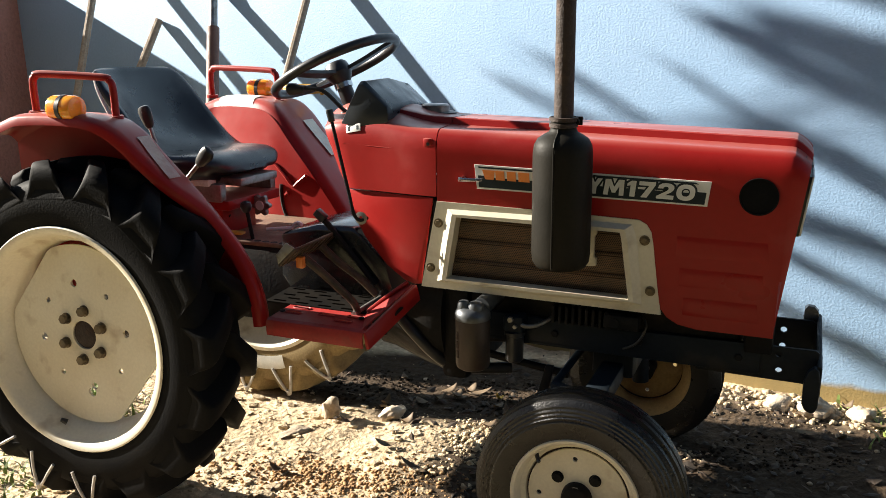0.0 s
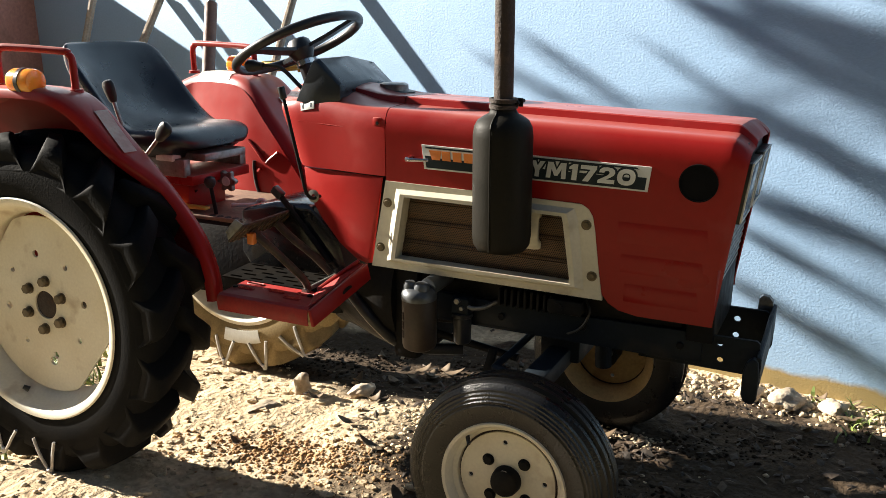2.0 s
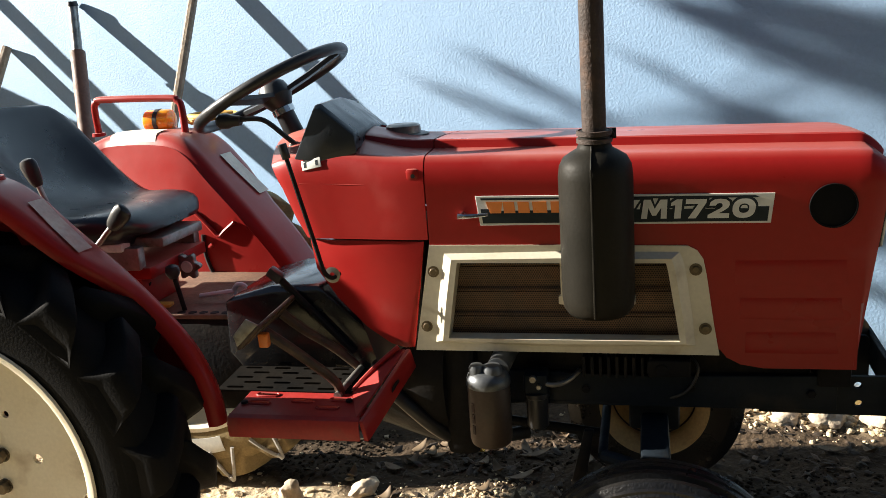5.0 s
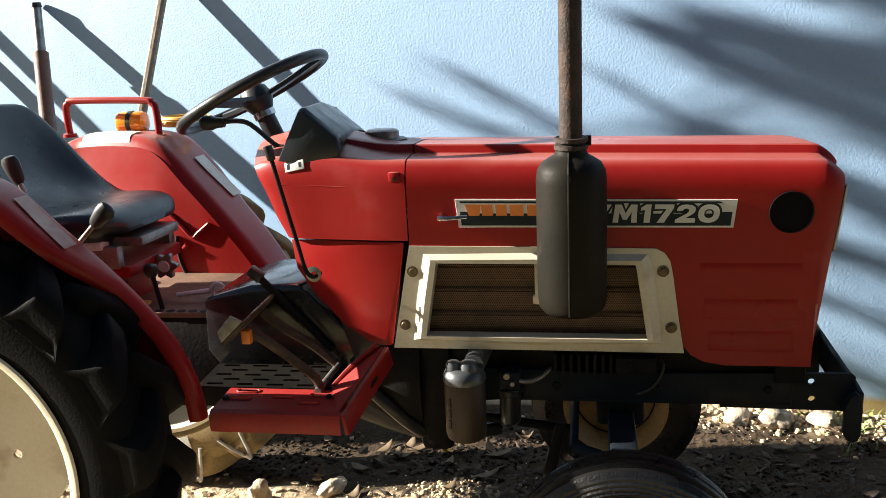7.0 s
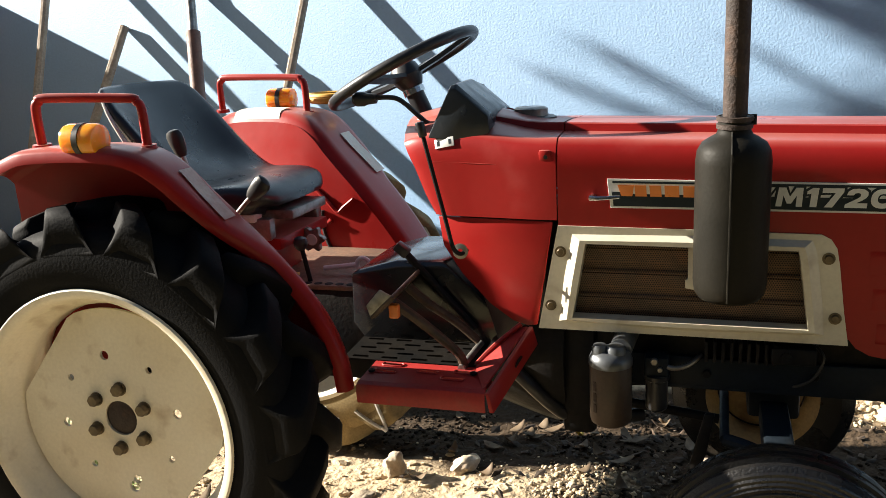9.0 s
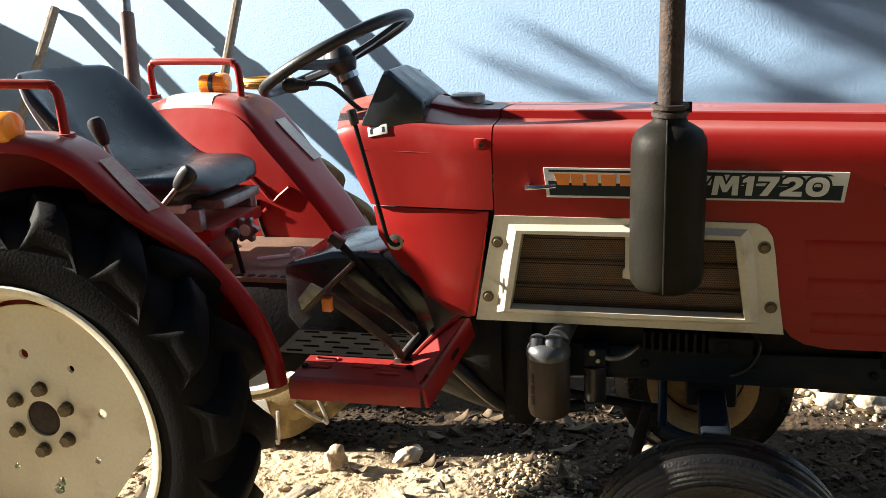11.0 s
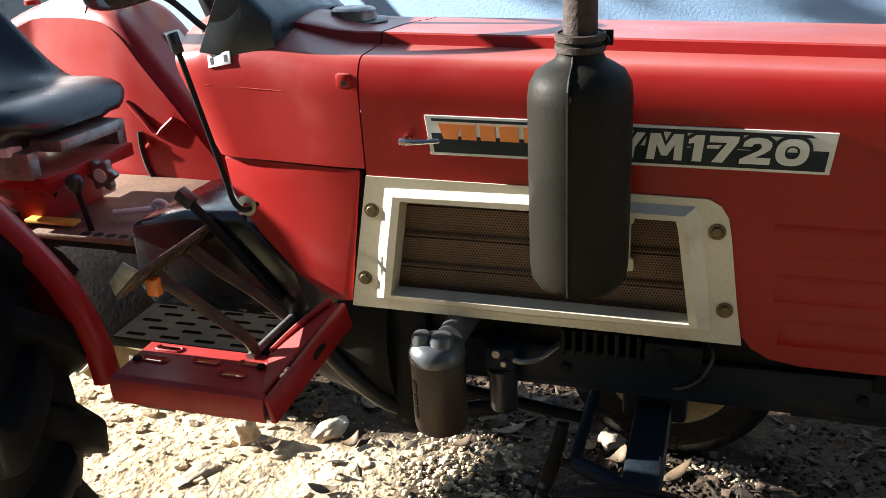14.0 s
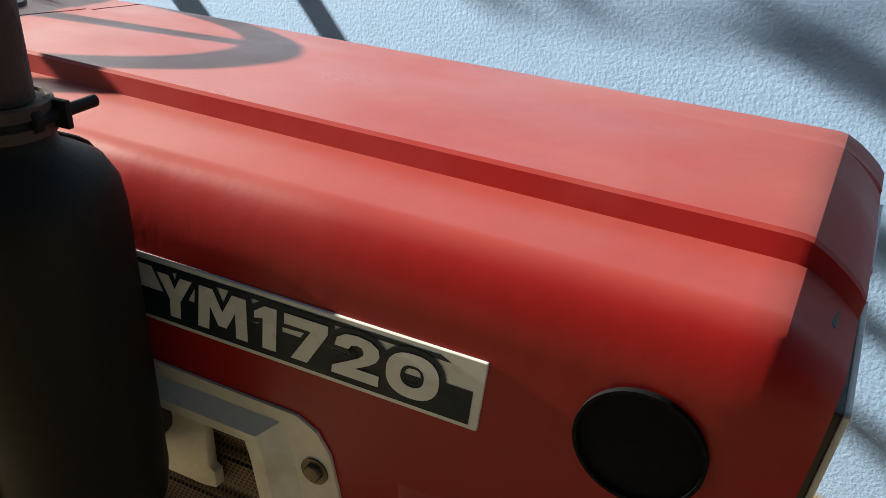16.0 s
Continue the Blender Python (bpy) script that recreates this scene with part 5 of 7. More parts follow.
def build_fender(side):
    dz = -0.012
    prof = [(-2.245, 1.080), (-2.215, 1.098), (-2.18, 1.113), (-2.14, 1.130), (-2.08, 1.147), (-1.93, 1.152), (-1.83, 1.142), (-1.765, 1.105), (-1.70, 1.035), (-1.60, 0.930), (-1.515, 0.825), (-1.460, 0.735), (-1.430, 0.655), (-1.420, 0.585)]
    line = smooth_line([(x, 0, z + dz) for x, z in prof], 4)
    rings = []
    for i, p in enumerate(line):
        outw = outer_edge(p.x, side)
        d = (line[min(i + 1, len(line) - 1)] - line[max(i - 1, 0)]).normalized()
        nx, nz = -d.z, d.x                                           # outwards of the arch
        row = []
        w0 = wing_at(p.x, p.z, side)
        w1 = wing_at(p.x - nx * 0.045, p.z - nz * 0.045, side)
        for q, k in ((w1, -0.045), (w1 * 0.4 + w0 * 0.6 + 0.001, -0.032), (w0 + 0.005, -0.019), (w0 + 0.012, -0.008), (w0 + 0.022, -0.002), (w0 + 0.032, 0.0), (max(w0 + 0.036, outw - 0.03), 0.002), (outw - 0.008, -0.002), (outw, -0.010), (outw + 0.001, -0.030)):
            row.append((p.x + nx * k, P(q, side), p.z + nz * k))
        rings.append(row)
    bm = loft(rings, closed=False)
    thick(bm, 0.003)
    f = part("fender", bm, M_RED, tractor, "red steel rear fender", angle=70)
    # inner wing plate
    rows = []
    for i, p in enumerate(line):
        d = (line[min(i + 1, len(line) - 1)] - line[max(i - 1, 0)]).normalized()
        x, z = p.x + d.z * 0.032, p.z - d.x * 0.032
        if z > 0.66:
            low = 0.60 if side < 0 or x > -1.72 else 0.70
            rows.append([(x, P(wing_at(x, z + (low - z) * k / 6, side) + 0.0025, side), z + (low - z) * k / 6) for k in range(7)])
    part("wing_plate", thick(loft(rows, closed=False), 0.003), M_RED, f, angle=40)
    # grab rail
    if side < 0:
        a, b = Vector((-2.079, 1.823, 1.15)), Vector((-1.837, 1.862, 1.14))
    else:
        a, b = Vector((-2.170, 2.74, 1.098)), Vector((-1.845, 2.68, 1.096))
    u = Vector((0, 0, 0.105))
    part("grab_rail", tube([a, a + u * 0.75, a + u * 0.93 + (b - a) * 0.04, a + u + (b - a) * 0.13, b + u + (a - b) * 0.13, b + u * 0.93 + (a - b) * 0.04, b + u * 0.75, b], 0.0105, 12, 4), M_RED, f, "red tubular grab rail", world=True)
    for q in (a, b):
        part("rail_foot", moved(lathe([(0, 0.004), (0.02, 0.004), (0.022, -0.006), (0, -0.006)], 16), Matrix.Translation(q)), M_RED, f, world=True)
    # indicator lamp
    c = Vector((-1.930, 1.781, 1.170)) if side < 0 else Vector((-1.965, 2.755, 1.128))
    lamp = part("indicator_base", join(box(c.x - 0.016, c.x + 0.016, c.y - 0.014, c.y + 0.014, c.z - 0.045, c.z - 0.022, 0.004), moved(lathe([(0.0, -0.007), (0.036, -0.007), (0.0365, 0.007), (0, 0.007)], 28), Matrix.Translation(c) @ ALONG_X)), M_PLASTIC, f, world=True)
    for s2 in (-1, 1):
        lens = moved(lathe([(0.0345, 0.004), (0.0345, 0.032), (0.032, 0.040), (0.022, 0.044), (0.0, 0.045)], 28), Matrix.Translation(c) @ (ALONG_X if s2 > 0 else ALONG_X.inverted()))
        part("amber_lens", lens, M_ORANGE, lamp, "amber plastic indicator lens", world=True)
    # faded stickers
    if side < 0:
        def strip(i0, i1, q0, q1):
            rows = []
            for i in range(i0, i1 + 1):
                p = line[i]
                d = (line[i + 1] - line[i - 1]).normalized()
                rows.append([(p.x - d.z * 0.0055, P(q0, side), p.z + d.x * 0.0055), (p.x - d.z * 0.0055, P(q1, side), p.z + d.x * 0.0055)])
            return loft(rows, closed=False)
        part("faded_sticker", strip(29, 34, 0.392, 0.438), M_TAPE, f, "faded sticker")
    else:
        rows = []
        for p in line:
            if -2.09 < p.x < -1.90 and p.z > 1.0:
                w0 = wing_at(p.x, p.z, side)
                rows.append([(p.x, P(w0 + q, 1), p.z + k) for q, k in ((0.0015 - 0.0035, -0.066), (0.0005, -0.045), (0.002, -0.031), (0.0035, -0.018), (0.0108, -0.006), (0.021, 0.0005), (0.05, 0.0045), (0.08, 0.005))])
        part("faded_sticker", loft(rows, closed=False), M_PALETAPE, f, "faded pale sticker")
        rows = []
        for i in range(30, 36):
            p = line[i]
            d = (line[i + 1] - line[i - 1]).normalized()
            rows.append([(p.x - d.z * 0.006, P(0.385, 1), p.z + d.x * 0.006), (p.x - d.z * 0.006, P(0.45, 1), p.z + d.x * 0.006)])
        part("faded_sticker", loft(rows, closed=False), M_PALETAPE, f, "faded pale sticker")


for s in (-1, 1):
    build_fender(s)


# -- seat --
def build_seat():
    stations = [(-1.672, 0.935, 0.12, 0.016), (-1.680, 0.962, 0.160, 0.034), (-1.712, 0.985, 0.188, 0.046), (-1.77, 0.990, 0.203, 0.050), (-1.83, 0.984, 0.210, 0.052), (-1.89, 0.981, 0.213, 0.052), (-1.945, 0.995, 0.213, 0.050), (-2.000, 1.027, 0.210, 0.048), (-2.045, 1.075, 0.208, 0.042), (-2.082, 1.130, 0.208, 0.036), (-2.112, 1.182, 0.206, 0.030), (-2.132, 1.220, 0.196, 0.022), (-2.141, 1.236, 0.166, 0.010)]
    rings = []
    n = 22
    for i, (x, z, w, t) in enumerate(stations):
        a, b = stations[max(i - 1, 0)], stations[min(i + 1, len(stations) - 1)]
        d = Vector((b[0] - a[0], 0, b[1] - a[1])).normalized()
        up = Vector((-d.z, 0, d.x)) * -1
        if up.z < 0 and abs(d.x) > abs(d.z):
            up = -up
        if abs(d.z) >= abs(d.x):
            up = Vector((abs(d.z), 0, abs(d.x)))
        ring = []
        for k in range(n):
            a2 = math.tau * k / n
            u, v = math.cos(a2), math.sin(a2)
            u = math.copysign(abs(u) ** 0.7, u)
            v = math.copysign(abs(v) ** 0.8, v)
            lift = (0.0, 0.006, 0.014, 0.022, 0.030, 0.034, 0.034, 0.03, 0.022, 0.016, 0.01, 0.005, 0.0)[i] * abs(u) ** 2.5
            q = Vector((x, YC + u * w, z + 0.014)) + up * (v * t + lift - t)
            ring.append(q)
        rings.append(ring)
    for i, ring in enumerate(rings):
        wrap = (0, 0, 0, 0, 0.01, 0.03, 0.055, 0.075, 0.08, 0.07, 0.055, 0.04, 0.03)[i]
        for q in ring:
            q.x += wrap * min(1.0, abs(q.y - YC) / 0.2) ** 2.2
    bm = loft(rings)
    bmesh.ops.subdivide_edges(bm, edges=bm.edges[:], cuts=1, use_grid_fill=True, smooth=0.6)
    seat = part("seat", bm, M_BLACK, tractor, "black vinyl bucket seat with low backrest", angle=70)
    # white tube paints the sun that catches the backrest's rear edge
    part("backrest_edge", tube([(x - 0.012 + 0.04, YC - w * 1.0, z) for x, z, w, t in stations[7:12]], 0.005, 8, 3), M_LABEL, seat, "backrest edge coloured white for the sun on it")
    part("torn_foam", tube([(-1.975, YC - 0.204, 1.005), (-1.93, YC - 0.214, 0.985), (-1.86, YC - 0.213, 0.975)], 0.008, 7, 4), M_WOODP, seat, "torn edge with brown foam")
    sub = part("seat_bracket", box(-1.95, -1.66, YC - 0.10, YC + 0.10, 0.905, 0.93, 0.005), M_STEEL, seat)
    for y in (-0.135, 0.135):
        part("slide_rail", box(-1.90, -1.70, YC + y - 0.015, YC + y + 0.015, 0.86, 0.915, 0.004), M_STEEL, sub)
    part("cross_plate", box(-1.93, -1.68, YC - 0.14, YC + 0.14, 0.835, 0.865, 0.004), M_RED, sub)
    for k in range(2):
        part("seat_spring", tube([(-1.76 - 0.12 * k + 0.02 * math.cos(a), YC - 0.06 + 0.02 * math.sin(a), 0.80 + 0.006 * a) for a in [i * 0.5 for i in range(20)]], 0.004, 6, 1), M_IRON, sub)
    part("seat_post", box(-1.92, -1.74, YC - 0.09, YC + 0.09, 0.74, 0.84, 0.008), M_REDIN, sub)


build_seat()


# -- steering --
def build_steering():
    c = Vector((-1.383, YC + 0.002, 1.262))
    tilt = Matrix.Translation(c) @ Matrix.Rotation(radians(-26), 4, "Y")
    R = 0.190
    ring = [tilt @ Vector((R * math.cos(a), R * math.sin(a), 0)) for a in [math.tau * i / 56 for i in range(56)]]
    sw = thing("steering_wheel", c, "", "")
    sw.parent = tractor
    sw.location = c - TRACTOR_BASE
    part("wheel_rim", tube(ring, 0.0135, 12, 1, curved=False, closed=True), M_PLASTIC, sw, "black steering wheel rim")
    for a in (radians(20), radians(140), radians(260)):
        pts = [tilt @ Vector((r * math.cos(a), r * math.sin(a), h)) for r, h in ((0.03, -0.020), (0.09, -0.014), (0.15, -0.005), (0.188, 0.0))]
        side = tilt.to_3x3() @ Vector((-math.sin(a), math.cos(a), 0))
        up = tilt.to_3x3() @ Vector((0, 0, 1))
        rings = [[p + side * s * w + up * h for s, h in ((-1, -0.005), (1, -0.005), (1, 0.005), (0.4, 0.008), (-0.4, 0.008), (-1, 0.005))] for p, w in zip(pts, (0.020, 0.017, 0.014, 0.012))]
        part("spoke", loft(rings), M_PLASTIC, sw)
    part("hub", moved(soften(lathe([(0.0, 0.012), (0.026, 0.012), (0.034, 0.004), (0.040, -0.02), (0.034, -0.035), (0.026, -0.05), (0, -0.05)], 28), 0), tilt), M_PLASTIC, sw)
    foot = Vector((-1.30, YC, 1.07))
    top = tilt @ Vector((0, 0, -0.03))
    part("column", rod(foot, top, 0.024, 0.022, 20), M_PLASTIC, sw)
    part("column_collar", rod(top.lerp(foot, 0.12), top.lerp(foot, 0.2), 0.027, 0.027, 20), M_CHROME, sw)
    # throttle lever with its black grip
    lev = part("throttle_lever", tube([(-1.285, P(0.10), 1.135), (-1.300, P(0.115), 1.150), (-1.345, P(0.13), 1.195), (-1.375, P(0.14), 1.205), (-1.42, P(0.15), 1.203)], 0.006, 8, 4), M_PLASTIC, tractor)
    part("grip", moved(soften(lathe([(0.0, 0), (0.011, 0), (0.013, 0.02), (0.017, 0.03), (0.017, 0.048), (0.012, 0.055), (0, 0.055)], 20), 0), Matrix.Translation((-1.40, P(0.148), 1.203)) @ Matrix.Rotation(radians(-90), 4, "Y")), M_PLASTIC, lev)
    part("lever_boot", moved(lathe([(0.026, 0), (0.020, 0.012), (0.012, 0.03), (0, 0.032)], 20), Matrix.Translation((-1.29, P(0.105), 1.115)) @ Matrix.Rotation(radians(-20), 4, "Y")), M_PLASTIC, lev)
    # long bent rod on the cowl's side
    rodp = part("shift_rod", tube([(-1.254, P(0.262), 1.132), (-1.238, P(0.255), 1.05), (-1.215, P(0.247), 0.94), (-1.205, P(0.244), 0.890), (-1.198, P(0.240), 0.872), (-1.188, P(0.232), 0.864), (-1.182, P(0.205), 0.866)], 0.0048, 9, 4), M_IRON, tractor, "long dark shift rod with a black tip")
    part("rod_tip", rod((-1.253, P(0.262), 1.128), (-1.260, P(0.264), 1.160), 0.009, 0.010, 12, 0.002), M_PLASTIC, rodp)
    part("rod_eye", moved(lathe([(0.006, 0), (0.017, 0), (0.018, 0.003), (0.006, 0.004)], 20, closed=True), Matrix.Translation((-1.192, P(0.2205), 0.868)) @ ALONG_Y), M_STEEL, rodp)


build_steering()


# -- oil filter, fuel filter, hoses --
def build_engine_side():
    cx, cy = -0.858, 2.002
    f = part("oil_filter", moved(lathe([(0, 0.498), (0.036, 0.498), (0.043, 0.503), (0.0455, 0.512), (0.0455, 0.632), (0.043, 0.638), (0, 0.638)], 32), Matrix.Translation((cx, cy, 0))), M_FILTER, tractor, "brown screw-on oil filter", world=True)
    part("filter_head", moved(lathe([(0, 0.668), (0.030, 0.668), (0.042, 0.660), (0.047, 0.648), (0.047, 0.637), (0, 0.637)], 32), Matrix.Translation((cx, cy, 0))), M_ALU, f, "grey aluminium filter head", world=True)
    for dx, r in ((-0.022, 0.017), (0.012, 0.021)):
        part("head_boss", moved(lathe([(r, 0.0), (r, 0.016), (r * 0.75, 0.024), (0, 0.027)], 20), Matrix.Translation((cx + dx, cy - 0.008, 0.658))), M_ALU, f, world=True)
    part("head_neck", rod((cx + 0.02, cy + 0.01, 0.665), (cx + 0.03, cy + 0.14, 0.672), 0.024, 0.026, 18), M_ALU, f, world=True)
    for k in range(3):
        part("print_bar", moved(box(-0.004, 0.004, -0.001, 0.001, -0.010, 0.010, 0), Matrix.Translation((cx - 0.030, cy - 0.0345, 0.595 - 0.026 * k)) @ Matrix.Rotation(radians(-41), 4, "Z")), M_RUST, f, world=True)
    g = part("fuel_filter", moved(lathe([(0, 0.500), (0.018, 0.501), (0.024, 0.508), (0.0245, 0.575), (0.028, 0.578), (0.028, 0.588), (0, 0.588)], 24), Matrix.Translation((-0.765, 2.070, 0))), M_PLASTIC, tractor, "black fuel filter bowl", world=True)
    part("fuel_filter_head", box(-0.792, -0.738, 2.050, 2.10, 0.586, 0.634, 0.008), M_FRAME, g, world=True)
    part("banjo_nut", hexnut((-0.769, 2.050, 0.627), 0.0085, 0.010), M_STEEL, g, world=True)
    part("bleed_nut", hexnut((-0.757, 2.050, 0.608), 0.006, 0.008), M_STEEL, g, world=True)
    part("braided_hose", tube([(-0.742, 2.056, 0.612), (-0.725, 2.055, 0.610), (-0.698, 2.068, 0.614), (-0.672, 2.10, 0.626)], 0.0058, 10, 5), M_STEEL, g, "silver braided fuel hose", world=True)
    h = part("lower_hose", tube([(-1.10, 2.07, 0.585), (-1.05, 2.057, 0.545), (-1.00, 2.07, 0.490), (-0.963, 2.095, 0.455), (-0.90, 2.12, 0.440), (-0.80, 2.16, 0.440)], 0.016, 12, 5), M_PLASTIC, tractor, "thick black hose under the engine", world=True)
    part("starter", join(rod((-0.985, 2.13, 0.575), (-0.905, 2.13, 0.575), 0.036, 0.036, 20), rod((-0.995, 2.12, 0.625), (-0.915, 2.12, 0.625), 0.020, 0.020, 16)), M_IRON, tractor, world=True)
    part("brake_rod", rod((-1.14, 2.085, 0.605), (-0.93, 2.10, 0.470), 0.007), M_IRON, tractor, world=True)
    part("wire", tube([(-0.44, 2.095, 0.665), (-0.425, 2.085, 0.640), (-0.44, 2.08, 0.60), (-0.47, 2.085, 0.575), (-0.50, 2.10, 0.565)], 0.0035, 7, 5), M_PLASTIC, tractor, "thin black wire", world=True)
    part("engine_plate", box(-0.655, -0.40, 2.115, 2.125, 0.605, 0.672, 0.003), M_IRON, tractor, world=True)


build_engine_side()


# -- step, floor, pedals, levers --
def slot_loop(x, y, a, b, turn=0.0):
    """The outline of a slot with round ends, a and b half its length and width."""
    pts = []
    for k in range(12):
        w = math.tau * k / 12
        u = (a - b) * (1 if math.cos(w) > 0 else -1) + b * math.cos(w)
        v = b * math.sin(w)
        pts.append((x + u * math.cos(turn) - v * math.sin(turn), y + u * math.sin(turn) + v * math.cos(turn)))
    return pts


def sheet(outline, holes, z0, z1):
    """A level plate with holes cut through it."""
    bm = bmesh.new()
    edges = []
    for lp in [outline] + holes:
        vs = [bm.verts.new((x, y, z0)) for x, y in lp]
        edges += [bm.edges.new((vs[i], vs[(i + 1) % len(vs)])) for i in range(len(vs))]
    bmesh.ops.triangle_fill(bm, edges=edges, use_beauty=True)
    ret = bmesh.ops.extrude_face_region(bm, geom=bm.faces[:])
    bmesh.ops.translate(bm, verts=[v for v in ret["geom"] if isinstance(v, bmesh.types.BMVert)], vec=(0, 0, z1 - z0))
    bmesh.ops.recalc_face_normals(bm, faces=bm.faces)
    return bm


def build_step():
    front = [(1.846, 0.576), (1.844, 0.590), (1.844, 0.606), (1.848, 0.615), (1.858, 0.6185)]
    bm = loft([[(x, y, z) for y, z in front] for x in (-1.388, -1.30, -1.20, -1.100)], closed=False)
    thick(bm, 0.004)
    step = part("step", bm, M_REDIN, tractor, "red sheet-steel step with slots cut through it", world=True)
    zt = 0.6205
    slots = [slot_loop(x, y, 0.024, 0.0065, -0.05) for x, y in ((-1.340, 1.950), (-1.345, 1.912), (-1.250, 1.925), (-1.165, 1.935), (-1.185, 1.898))]
    part("tread", sheet([(-1.388, 1.856), (-1.105, 1.856), (-1.095, 1.900), (-1.150, 1.968), (-1.388, 1.968)], slots, zt - 0.004, zt), M_REDIN, step, smooth=False, world=True)
    for x, y in ((-1.340, 1.950), (-1.345, 1.912), (-1.250, 1.925), (-1.165, 1.935), (-1.185, 1.898)):
        rim = [(px, py, zt + 0.0012) for px, py in slot_loop(x, y, 0.026, 0.008, -0.05)]
        part("slot_edge", tube(rim, 0.0022, 6, 1, curved=False, closed=True), M_REDIN, step, world=True)
    for x, y in ((-1.375, 1.905), (-1.145, 1.925)):
        part("step_bolt", moved(lathe([(0, 0.004), (0.007, 0.004), (0.008, 0), (0, 0)], 12), Matrix.Translation((x, y, zt + 0.003))), M_IRON, step, world=True)
    # riser folded up from the tread to the panel's corner, and the flat strut with its slot
    rise = bmesh.new()
    corners = [rise.verts.new(p) for p in ((-1.105, 1.856, 0.620), (-1.150, 1.968, 0.620), (-1.128, 2.010, 0.640), (-1.070, 2.046, 0.686), (-1.046, 2.044, 0.690))]
    rise.faces.new(corners)
    thick(rise, 0.004)
    part("riser", rise, M_REDIN, step, world=True)
    lip = [Vector((-1.150, 1.972, 0.626)), Vector((-1.118, 2.012, 0.655)), Vector((-1.062, 2.046, 0.698))]
    part("riser_lip", tube(lip, 0.006, 8, 3), M_RED, step, world=True)
    a0, a1 = Vector((-1.092, 1.845, 0.574)), Vector((-1.100, 1.845, 0.6185))
    b0, b1 = Vector((-1.036, 2.044, 0.652)), Vector((-1.045, 2.046, 0.694))
    strut = loft([[a0, a1, a1 + Vector((0.008, 0.0, 0)), a0 + Vector((0.010, 0, 0))], [b0, b1, b1 + Vector((0.010, 0, 0)), b0 + Vector((0.012, 0, 0))]])
    st = part("step_strut", soften(strut, 0.002), M_RED, step, world=True)
    m = (a0 + a1) / 2 * 0.40 + (b0 + b1) / 2 * 0.60
    d = (b1 - a1).normalized()
    side_n = Vector((1, 0, 0)).cross(d).normalized()
    ring = [m + Vector((0.0085, 0, 0)) + d * 0.018 * math.cos(a) + side_n * 0.009 * math.sin(a) for a in [math.tau * i / 16 for i in range(16)]]
    sl = bmesh.new()
    sl.faces.new([sl.verts.new(p + Vector((0.003, -0.001, 0))) for p in ring])
    thick(sl, 0.001)
    part("strut_slot", sl, M_IRON, st, world=True)
    part("step_hanger", box(-1.345, -1.305, 1.92, 2.05, 0.584, 0.612, 0.004), M_IRON, step, world=True)


build_step()


